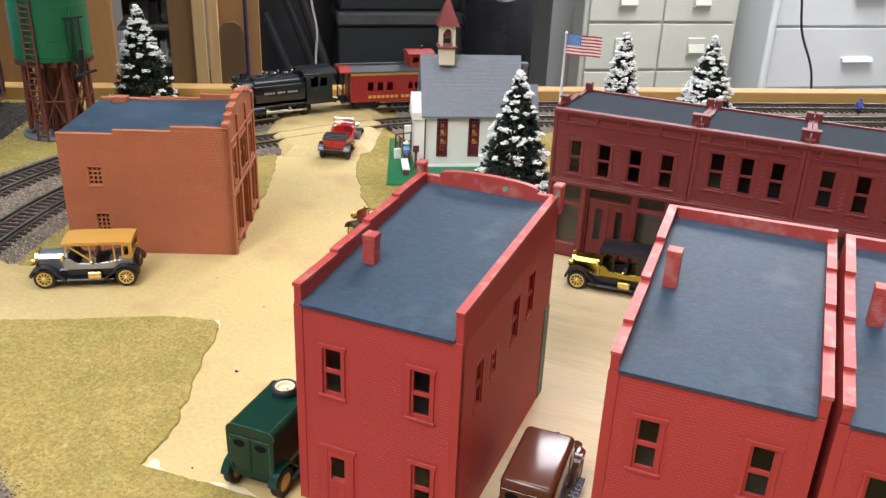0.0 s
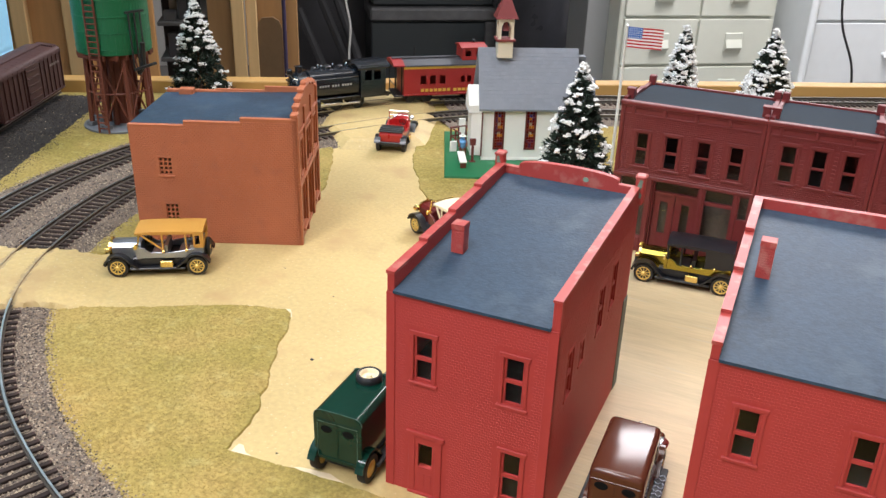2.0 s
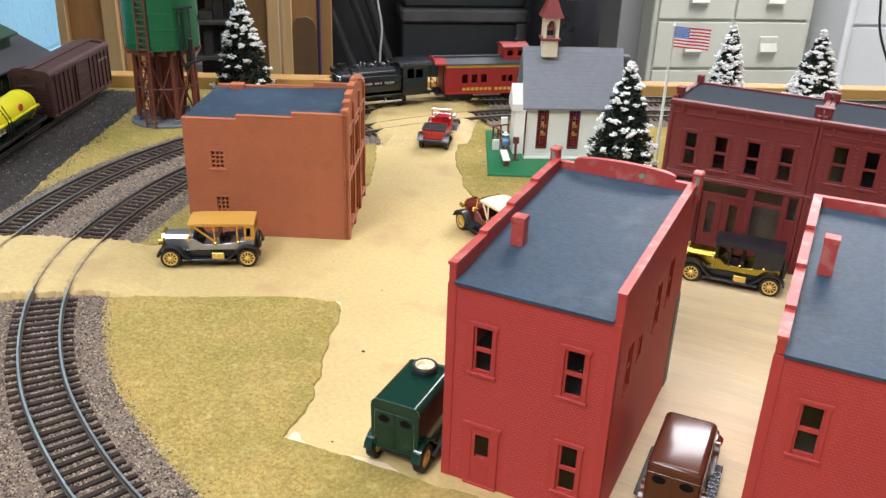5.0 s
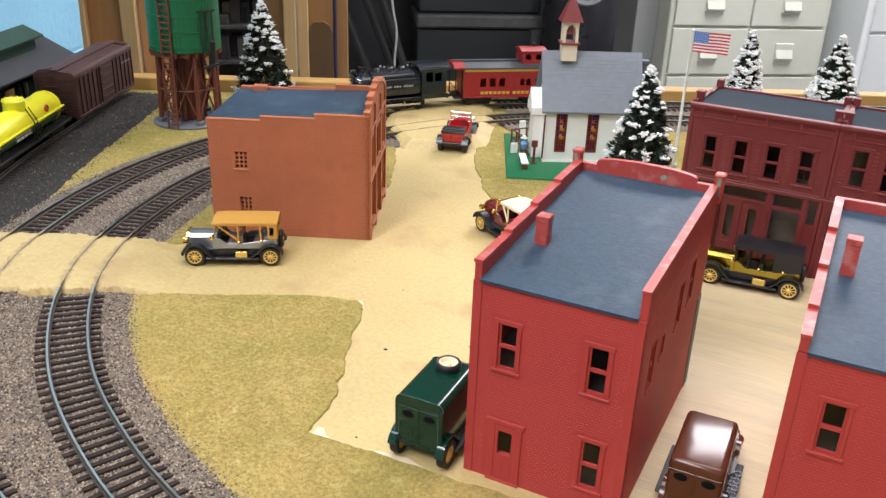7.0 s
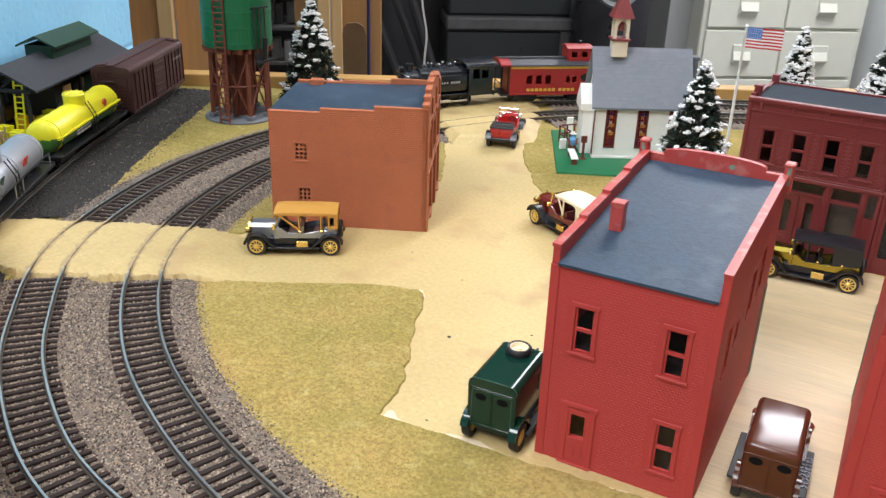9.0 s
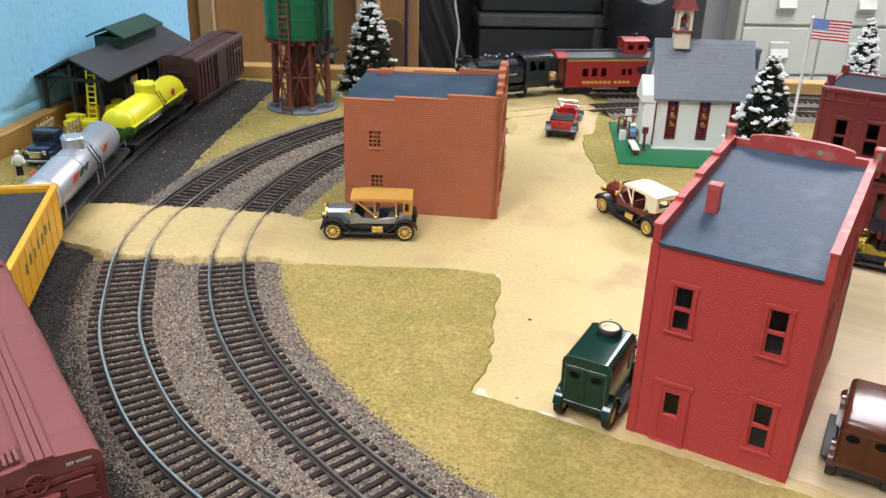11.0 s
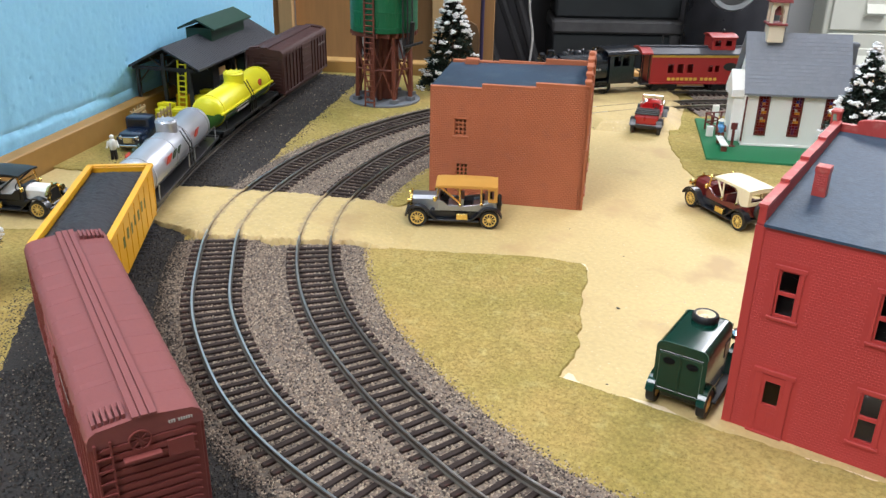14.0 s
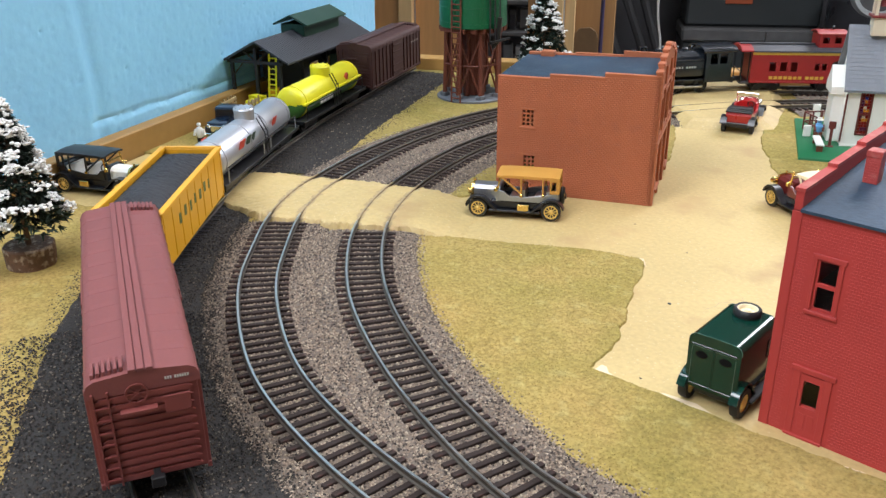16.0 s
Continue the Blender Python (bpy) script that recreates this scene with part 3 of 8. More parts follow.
def bed(line, s0, s1, prof, material, label, flare=None):
    ss = np.arange(s0, s1, 4.0)
    a = [along(line, s)[0] for s in ss]
    a = np.array(a)
    bm, rows = bmesh.new(), []
    for off, z in prof:
        q = offset(a, np.where(abs(off) > 13, off * flare(ss), off) if flare else off)
        rows.append([bm.verts.new((x, y, z + 0.35 * noise.noise((x * 0.2, y * 0.2, 1.0)))) for x, y in q])
    for p, q in zip(rows, rows[1:]):
        for k in range(len(p) - 1):
            bm.faces.new([p[k], p[k + 1], q[k + 1], q[k]])
    return thing("ballast_bed", bm, material, at(0, 0), label, "ballast", kind="structure", smooth=True)


BED = [(-28, -0.1), (-22, 1.7), (-13, 2.6), (0, 2.6), (13, 2.6), (22, 1.9), (29, -0.1)]
CBED = [(-36, -0.3), (-24, 1.4), (-12, 2.2), (0, 2.2), (12, 2.2), (24, 1.5), (37, -0.3)]
so = [nearest(outer, *p) for p in ((-401, 208), (-430, 273), (-398, 606), (-330, 690))]
si = [nearest(inner, *p) for p in ((-357, 232), (-388, 292), (-361, 570), (-311, 640))]
LEN_O, LEN_I, LEN_S = nearest(outer, *outer[-1]), nearest(inner, *inner[-1]), nearest(siding, *siding[-1])
BEDS = []
for line, cut, end, lab in ((outer, so, LEN_O, "outer"), (inner, si, LEN_I, "inner")):
    for a, b in ((0, cut[0]), (cut[1], cut[2]), (cut[3], end)):
        bed(line, a, b, BED, BALLAST, f"grey-brown stone ballast bed under the {lab} track")
        BEDS.append((line, a, b, BED, 25))
S_WIDE = nearest(siding, -486, 250)
CBED_WIDE = [*CBED[:-2], (26, 1.9), (44, 1.5), (58, -0.1)]
FLARE = lambda s: 1 + 0.75 * np.clip((330 - s) / 150, 0, 1)
bed(siding, 0, S_WIDE + 4, CBED, CINDER, "black cinder ballast bed under the siding", FLARE)
bed(siding, S_WIDE, LEN_S, CBED_WIDE, CINDER, "wide black cinder bed beside the freight shed")


def grains(name, label, material, spots, size, zs):
    """Loose octahedral grains at spots (x, y), as one mesh."""
    n = len(spots)
    if not n:
        return
    base = np.array([(1, 0, 0), (-1, 0, 0), (0, 1, 0), (0, -1, 0), (0, 0, 1), (0, 0, -1)], float)
    tri = np.array([(0, 2, 4), (2, 1, 4), (1, 3, 4), (3, 0, 4), (2, 0, 5), (1, 2, 5), (3, 1, 5), (0, 3, 5)])[:6]
    r = np.random.uniform(size[0], size[1], (n, 1, 1)) * np.random.uniform(0.7, 1.25, (n, 6, 1))
    turn = np.random.uniform(0, 6.28, n)
    c, s = np.cos(turn)[:, None], np.sin(turn)[:, None]
    b = base[None] * r
    x = b[..., 0] * c - b[..., 1] * s
    y = b[..., 0] * s + b[..., 1] * c
    tilt = np.random.uniform(-0.6, 0.6, (n, 1))
    z = b[..., 2] * 0.8 + x * tilt
    v = np.stack([x + spots[:, :1], y + spots[:, 1:2], z + np.reshape(zs, (-1, 1))], -1).reshape(-1, 3) * MM
    f = (tri[None] + 6 * np.arange(n)[:, None, None]).reshape(-1, 3)
    me = bpy.data.meshes.new(name)
    me.from_pydata(v.tolist(), [], f.tolist())
    me.materials.append(material)
    return tagged(new(name, me), label, "ballast" if "ballast" in name or "cinder" in name else "grass", kind="stuff")


def scatter_bed(line, a, b, prof, n, half):
    s, o = np.random.uniform(a, b, n), np.random.uniform(-half, half, n)
    o = np.where(np.random.random(n) < (0.03 if line is siding else 0.09), np.sign(o) * (half + np.abs(np.random.normal(0, 3.0 if line is siding else 2.2, n))), o)
    acc = np.r_[0, np.cumsum(np.linalg.norm(np.diff(line, axis=0), axis=1))]
    t = np.gradient(line, axis=0)
    t /= np.linalg.norm(t, axis=1)[:, None]
    px, py = np.interp(s, acc, line[:, 0]), np.interp(s, acc, line[:, 1])
    tx, ty = np.interp(s, acc, t[:, 0]), np.interp(s, acc, t[:, 1])
    z = np.interp(o, [p[0] for p in prof], [p[1] for p in prof])
    keep = np.abs(np.abs(o) - 8.25) > 1.1
    return np.stack([px + ty * o, py - tx * o], 1)[keep], np.maximum(z[keep], 0.75) + 0.1


spots, heights = [], []
for line, a, b, prof, half in BEDS:
    mid = along(line, (a + b) / 2)[0]
    dense = 80 if a == 0 else 40 if mid[0] < -250 and mid[1] < 560 else 9
    p, z = scatter_bed(line, a, b, prof, int((b - a) * dense), half)
    spots.append(p), heights.append(z)
# brown grit that thins out over the cinders beside the outer track
p, z = scatter_bed(siding, S_WIDE, LEN_S, CBED_WIDE, 800, 56)
spots.append(p), heights.append(z)
grains("ballast_stones", "loose grey and brown ballast stones along the tracks", BALLAST_BITS, np.concatenate(spots), (0.36, 0.66), np.concatenate(heights))
p, z = scatter_bed(siding, 0, LEN_S, CBED, int(LEN_S * 48), 35)
p3, z3 = scatter_bed(siding, 0, 300, [(q[0] * 1.7, q[1]) for q in CBED], 24000, 50)
p, z = np.concatenate([p, p3]), np.concatenate([z, z3])
p2, z2 = scatter_bed(siding, S_WIDE, LEN_S, CBED_WIDE, int((LEN_S - S_WIDE) * 40), 54)
# cinders that have strayed on to the outer shoulder beside the siding
so_s, so_o = np.random.uniform(0, so[0], 10000), -(14.0 + 20 * np.random.random(10000) ** 0.5)
so_a = np.array([along(outer, s)[0] for s in np.arange(0, so[0] + 2, 2.0)])
so_t = np.gradient(so_a, axis=0)
so_t /= np.linalg.norm(so_t, axis=1)[:, None]
so_x, so_y, so_tx, so_ty = (np.interp(so_s, np.arange(0, so[0] + 2, 2.0), q) for q in (so_a[:, 0], so_a[:, 1], so_t[:, 0], so_t[:, 1]))
p = np.concatenate([p, np.stack([so_x + so_ty * so_o, so_y - so_tx * so_o], 1)])
z = np.concatenate([z, np.maximum(np.interp(so_o, [q[0] for q in BED], [q[1] for q in BED]), 0.6) + 0.35])
grains("cinder_stones", "loose black cinders along the siding", CINDER_BITS, np.concatenate([p, p2]), (0.32, 0.6), np.concatenate([z, z2]))


def scatter_grass(poly, box4, n, clear=()):
    x, y = np.random.uniform(box4[0], box4[1], n), np.random.uniform(box4[2], box4[3], n)
    keep = inside(poly, x, y)
    return np.stack([x, y], 1)[keep]


gp = [scatter_grass(NEAR_GRASS, (-345, 40, 60, 306), 120000), scatter_grass(NEAR_GRASS, (-540, -200, -80, 210), 40000), scatter_grass(FAR_GRASS, (-700, -300, 220, 670), 20000), scatter_grass(CHURCH_GRASS, (-365, 20, 463, 720), 12000)]
gp = np.concatenate(gp)
for line in (outer, inner):
    gp = gp[np.array([np.hypot(line[:, 0] - x, line[:, 1] - y).min() for x, y in gp]) > np.random.normal(24.0, 2.0, len(gp))]
grains("grass_flock", "fine olive and straw-coloured ground-foam grains", GRASS_BITS, gp, (0.22, 0.46), np.full(len(gp), 0.85))


# ---- tracks ----
def track(line, label, tie_mat, first, last, skip=(), pitch=5.4, sunk=0.0):
    m = at(0, 0)
    root = empty("railway_track", m, label, "track", kind="structure")
    bm = bmesh.new()
    box(bm, -13.6, 13.6, -1.1, 1.1, 2.2, 3.7, 0.18)
    tie = finish("tie", bm, tie_mat)
    s = first
    while s < last:
        if not any(a < s < b for a, b in skip):
            p, yaw = along(line, s)
            share("tie", tie, root, at(p[0], p[1], random.uniform(-0.1, 0.1) - sunk, yaw + 90 + random.uniform(-1.2, 1.2)))
        s += pitch
    for side in (-8.25, 8.25):
        q = offset(line, side)
        bm, rings = bmesh.new(), []
        t = np.gradient(q, axis=0)
        t /= np.linalg.norm(t, axis=1)[:, None]
        for (x, y), (tx, ty) in zip(q, t):
            prof = ((-0.95, 3.7), (-0.8, 3.95), (-0.25, 4.2), (-0.25, 5.5), (-0.45, 5.7), (-0.4, 6.3), (0.4, 6.3), (0.45, 5.7), (0.25, 5.5), (0.25, 4.2), (0.8, 3.95), (0.95, 3.7))
            rings.append([bm.verts.new((x + ty * o, y - tx * o, z)) for o, z in prof])
        run = np.r_[0, np.cumsum(np.linalg.norm(np.diff(line, axis=0), axis=1))]
        for a, b, at_s in zip(rings, rings[1:], run):
            crossed = any(lo + 1 < at_s < hi - 3 for lo, hi in skip)
            for k in range(len(a) - 1):
                fc = bm.faces.new([a[k], a[k + 1], b[k + 1], b[k]])
                fc.material_index = 1 if k not in (4, 5, 6) else 2 if crossed else 0
        part("rail", bm, [RAIL, RAIL_SIDE, RAIL_DIRTY], root, "nickel-silver rail, smeared with sand paint at the crossing")
    return root


track(outer, "outer curved railway track with brown ties and nickel rails", TIE, 2, LEN_O - 2, skip=((so[0] - 1, so[1] + 1), (so[2], so[3])))
track(inner, "inner curved railway track with brown ties and nickel rails", TIE, 2, LEN_I - 2, skip=((si[0] - 1, si[1] + 1), (si[2], si[3])))
track(siding, "siding track half buried in black cinders", SHED_WOOD, 2, LEN_S - 2, sunk=1.25)

# ---- boards round the table, blue wall ----
def upright(name, p0, d, s0, s1, thick, z0, z1, material, label, category, bev=0.8):
    """A long board: its front face runs from p0 along d; it is thick mm deep to the left of d."""
    yaw = math.degrees(math.atan2(d[1], d[0]))
    bm = bmesh.new()
    box(bm, s0, s1, 0, thick, z0, z1, bev)
    return thing(name, bm, material, at(p0[0], p0[1], 0, yaw), label, category, kind="structure")


upright("back_board", BRD0, BRD_D, -282, 1300, 18, -60, 11.5, PINE, "pine edging board along the back of the table", "board")
upright("side_board", FAS0, FAS_D, -420, 326, 11, -60, 17, PINE_LEFT, "varnished wooden edging board along the blue wall", "board")
bm = bmesh.new()
edge = [(430 + 3.5 * math.sin(z * 0.021) + 4 * noise.noise((z * 0.03, 0, 5)), z) for z in range(-850, 1501, 12)]
prism(bm, [(-300, -850), *edge, (-300, 1500)], "y", 16.5, 110.0)
wob = thing("wall_west", bm, BLUE_WALL, at(FAS0[0], FAS0[1], 0, math.degrees(math.atan2(FAS_D[1], FAS_D[0]))), "sky-blue painted concrete block wall with a ragged end", "wall", kind="structure")
bm = bmesh.new()
box(bm, -300, -204, 110.5, 2100, -850, 1500, 2)
thing("wall_return", bm, BLUE_WALL, at(FAS0[0], FAS0[1], 0, math.degrees(math.atan2(FAS_D[1], FAS_D[0]))), "sky-blue painted block wall turning away from the table", "wall", kind="structure")
# the near stretch of block face: trowel lumps, an upright mortar joint and a low caulked seam
bm, grid = bmesh.new(), []
for s in np.arange(-300, 424.1, 1.8):
    row = []
    for z in np.arange(0, 270.1, 1.8):
        joint = s + 9 - 5 * noise.noise((z * 0.012, 1, 4)) - z * 0.012
        d = -1.5 * math.exp(-((joint - 4) / 5.5) ** 2) + 0.4 * math.exp(-((joint + 5) / 4.5) ** 2)
        if s > -9:
            seam = z - 27 + (s + 9) * 0.022 - 1.6 * noise.noise((s * 0.03, 2, 7))
            d += 0.15 * math.exp(-((seam + 4) / 3) ** 2) - 1.2 * math.exp(-(seam / 1.8) ** 2)
        lump = noise.noise((s * 0.10, z * 0.10, 3))
        d += 0.2 * noise.noise((s * 0.03, z * 0.03, 9)) + 0.16 * lump + 0.9 * max(0.0, noise.noise((s * 0.30, z * 0.40, 5)) - 0.38) - 3.4 * max(0.0, noise.noise((s * 0.32, z * 0.46, 12)) - 0.36)
        row.append(bm.verts.new((s, 12.4 - d * min(1.0, (z + 1) / 12), z)))
    grid.append(row)
for p, q in zip(grid, grid[1:]):
    for k in range(len(p) - 1):
        bm.faces.new([p[k], q[k], q[k + 1], p[k + 1]])
part("block_face", bm, BLUE_WALL, wob, "lumpy painted block face with mortar joints", smooth=True)

# ---- the room round the table ----
E1, E2, BG_YAW = np.array([0.815, 0.58]), np.array([-0.58, 0.815]), 35.4


def bg(u, d, z=0.0, turn=0.0):
    p = E1 * u + E2 * d
    return at(p[0], p[1], z, BG_YAW + turn)


ROOM_WALL = mat("dim_grey_wall", (0.55, 0.54, 0.51), 0.8, var=0.08, coarse=2, fine=30)
ROOM_FLOOR = mat("concrete_floor", (0.22, 0.21, 0.20), 0.7, var=0.2, coarse=3, fine=60)
CEILING = mat("white_ceiling", (0.70, 0.69, 0.66), 0.8, var=0.05, coarse=4, fine=50)
# near-black that paints in the gloom of the room's far depth
SHADOW = mat("painted_shade_black", (0.055, 0.054, 0.058), 0.8, var=0.3, coarse=5)
for name, m, dims, ma in (("floor", bg(0, 1500, -870), (7000, 7000, 40), ROOM_FLOOR), ("ceiling", bg(0, 1500, 1520), (7000, 7000, 40), CEILING), ("wall_north", bg(300, 4700, 325), (6400, 60, 2350), ROOM_WALL),
                          ("wall_south", bg(0, -1900, 325), (7000, 60, 2350), ROOM_WALL), ("wall_east", bg(3300, 1500, 325), (60, 6700, 2350), ROOM_WALL), ("wall_corner", bg(-2300, 1400, 325), (60, 6700, 2350), ROOM_WALL)):
    bm = bmesh.new()
    obox(bm, (0, 0, 0), dims)
    thing(name, bm, ma, m, {"floor": "grey concrete basement floor", "ceiling": "plain white ceiling with light panels"}.get(name, "plain grey basement wall"), name.split("_")[0], kind="structure")
PANEL = glow("light_diffuser", (1.0, 0.96, 0.9), 4.0)
FIX = mat("white_enamel_housing", (0.75, 0.75, 0.73), 0.4)
for lx, ly, lsx, lsy, watts in LAMPS:
    root = empty("ceiling_light", at(lx * 1000, ly * 1000, 1470, 24.0), "rectangular fluorescent ceiling light with white housing", "light", "ceiling lights")
    bm = bmesh.new()
    w, h = lsx * 500 + 15, lsy * 500 + 15
    box(bm, -w, w, -h, h, 8, 29, 3)
    part("housing", bm, FIX, root)
    bm = bmesh.new()
    box(bm, -w + 15, w - 15, -h + 15, h - 15, 1, 7)
    part("diffuser", bm, PANEL, root, "glowing frosted diffuser")

OAK = mat("stained_plywood", (0.35, 0.185, 0.068), 0.55, var=0.2, coarse=8, fine=90, aniso=(1.0, 1.0, 0.1), wear=(0.20, 0.09, 0.03), wear_amount=-0.2)
WARM_PLY = mat("warm_plywood", (0.56, 0.285, 0.10), 0.55, var=0.2, coarse=8, fine=90, aniso=(1.0, 1.0, 0.1), wear=(0.36, 0.18, 0.06), wear_amount=-0.1)
STUD = mat("pine_stud", (0.64, 0.42, 0.19), 0.6, var=0.15, coarse=14, fine=90, aniso=(1.0, 1.0, 0.06))
CARDBOARD = mat("brown_board", (0.17, 0.095, 0.04), 0.8, var=0.15, coarse=9, fine=90)
PURPLE = mat("violet_pole", (0.03, 0.02, 0.06), 0.5)
STOVE = mat("dark_grey_enamel", (0.031, 0.037, 0.039), 0.4, var=0.2, coarse=4)
LEDGE = mat("dusty_grey_ledge", (0.10, 0.10, 0.10), 0.6, var=0.3, coarse=9, fine=40)
BEIGE = mat("putty_steel", (0.56, 0.57, 0.49), 0.42, var=0.05, coarse=3, fine=30)
PALE = mat("white_steel", (0.72, 0.745, 0.75), 0.4, var=0.04, coarse=3, fine=30)
GREY_STEEL = mat("grey_pillar", (0.24, 0.245, 0.24), 0.6, var=0.1, coarse=3)


def slab(name, u0, u1, d, z0, z1, thick, material, label, category, bev=2.0, turn=0.0):
    bm = bmesh.new()
    box(bm, 0, u1 - u0, 0, thick, z0, z1, bev)
    return thing(name, bm, material, bg(u0, d, 0, turn), label, category)


slab("plywood_sheet", -1250, -505, 2230, -850, 700, 18, WARM_PLY, "brown stained plywood sheet standing behind the table", "plywood")
slab("timber_stud", -636, -602, 2195, -850, 900, 30, STUD, "pale pine stud beside the blue wall", "stud")
slab("timber_stud", -520, -484, 2190, -850, 900, 38, STUD, "pale pine stud standing against plywood", "stud")
slab("plywood_sheet", -480, -318, 2215, -850, 800, 18, WARM_PLY, "brown stained plywood sheet behind the water tower", "plywood")
slab("plywood_sheet", -194, -128, 2240, -850, 800, 18, OAK, "narrow brown plywood offcut", "plywood")
slab("timber_stud", -134, -104, 2195, -850, 900, 40, STUD, "pale pine stud with a split edge", "stud")
slab("timber_stud", -100, -74, 2205, -850, 900, 40, STUD, "pale pine stud standing beside another stud", "stud")
bm = bmesh.new()
prism(bm, [(0, -850), (62, -850), (62, -205), (55, -185), (40, -176), (14, -178), (4, -190), (0, -215)], "y", 0, 14)
thing("backer_board", bm, CARDBOARD, bg(-76, 2210), "brown fibre board with a rounded top", "board")
slab("plywood_sheet", -80, 26, 2262, -850, 800, 18, OAK, "brown stained plywood edge strip", "plywood")
bm = bmesh.new()
cyl(bm, (0, 0, -850), (0, 0, 800), 5)
thing("pole", bm, PURPLE, bg(-8, 2195), "thin dark violet pole leaning on the boards", "pole", smooth=True)
# a dim shelf seen beside the tower
root = empty("storage_shelf", bg(-330, 2420), "dark storage shelf with pale jars and papers", "shelf")
# shelf back in the shade colour, so the shelf's depth stays dark
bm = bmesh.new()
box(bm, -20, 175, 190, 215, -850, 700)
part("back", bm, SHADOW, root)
for z in (-430, -330, -235, -150, -60):
    bm = bmesh.new()
    box(bm, -10, 165, 0, 190, z, z + 10, 1)
    part("shelf_board", bm, LEDGE, root)
for k in range(22):
    z = random.choice((-420, -320, -225, -140))
    x, w, h = random.uniform(0, 140), random.uniform(14, 34), random.uniform(24, 70)
    bm = bmesh.new()
    box(bm, 0, w, 0, 40, 0, h, 2)
    thing("storage_box", bm, random.choice((LEDGE, GREY_STEEL, CARD, SHADOW)), bg(-330 + x, 2420 + random.uniform(5, 100), z), "small box on the dark storage shelf", "box", "boxes on the shelf")
# added backdrop: its black stands in for unlit space
slab("shade_backdrop", 20, 1900, 4560, -850, 1480, 30, SHADOW, "black sheet added for the unlit depth behind the stored things", "curtain")
root = empty("stove", bg(400, 4180), "dark grey enamelled stove with a dusty ledge", "stove")
bm = bmesh.new()
box(bm, 0, 620, 30, 330, -850, -545, 8)
part("body", bm, STOVE, root)
bm = bmesh.new()
box(bm, -6, 626, 10, 330, -540, -478, 10)
part("ledge", bm, LEDGE, root, "dusty grey ledge")
bm = bmesh.new()
box(bm, 560, 626, 12, 30, -850, -542, 4)
part("side_strip", bm, LEDGE, root, "dusty grey upright strip")
bm = bmesh.new()
box(bm, 10, 610, 60, 330, -474, 120, 10)
part("panel", bm, STOVE, root)
bm = bmesh.new()
box(bm, 180, 300, 52, 60, -372, -310, 2)
part("label_plate", bm, mat("orange_plate", (0.35, 0.07, 0.02), 0.5), root, "dull orange plate")
for k, (a, b) in enumerate((((110, 4300, -300), (330, 4260, -850)), ((180, 4300, -250), (380, 4200, -850)), ((60, 4320, -500), (200, 4260, -850)), ((1160, 4200, -250), (1120, 4150, -850)))):
    bm = bmesh.new()
    cyl(bm, (0, 0, 0), (b[0] - a[0], b[1] - a[1], b[2] - a[2]), 22, n=8)
    thing("leaning_pipe", bm, mat("dull_grey_pipe", (0.04, 0.04, 0.042), 0.7), bg(*a), "grey pipe leaning in the dark corner", "pipe", "leaning pipes", smooth=True)
PALE_CORD = mat("pale_cord", (0.75, 0.74, 0.70), 0.6)
for pts in ([(255, 200), (262, -150), (270, -396), (293, -543), (285, -676), (290, -850)], [(1030, 200), (1045, -250), (1057, -403), (1095, -539), (1167, -699), (1200, -850)]):
    bm = bmesh.new()
    tube(bm, [(x, 0, z) for x, z in spline(pts, 25.0)], 5.5, 6)
    thing("hanging_cord", bm, PALE_CORD, bg(0, 4100), "pale hanging electric cord", "cord", "hanging cords", smooth=True)
bm = bmesh.new()
lathe(bm, [(190, -850), (205, -600), (200, -330), (150, -260), (90, -230), (40, -150)], n=28)
for v in bm.verts:
    v.co += 14 * noise.noise_vector(v.co * 0.012)
thing("refuse_bag", bm, mat("black_plastic_film", (0.04, 0.041, 0.048), 0.3, var=0.4, coarse=12, bump=0.6, bump_scale=18), bg(1200, 4120), "shiny black plastic bag standing on the floor", "bag", smooth=True)
root = empty("desk_fan", bg(1066, 3650, -263), "grey round fan hanging high behind the church", "fan")
bm = bmesh.new()
lathe(bm, [(80, 0), (96, -4), (104, 10), (104, 40), (84, 46), (78, 20)], (0, 0, 20), "y", 32, True)
part("rim", bm, mat("pale_grey_steel", (0.42, 0.45, 0.46), 0.5), root, smooth=True)
bm = bmesh.new()
lathe(bm, [(92, 14), (60, 8), (10, 4)], (0, 0, 20), "y", 32)
part("guard", bm, LEDGE, root)
bm = bmesh.new()
cyl(bm, (0, 20, 120), (0, 20, 900), 10)
part("hanger", bm, GREY_STEEL, root)
slab("steel_post", 1040, 1075, 4250, -850, 1200, 30, LEDGE, "dusty grey upright post beside the stove", "post")
slab("timber_stud", 1120, 1168, 3350, -850, 1200, 40, OAK, "brown timber post in the dark", "post")
slab("steel_pillar", 1000, 1078, 2850, -850, 1480, 200, GREY_STEEL, "grey painted steel pillar beside the filing cabinet", "pillar")


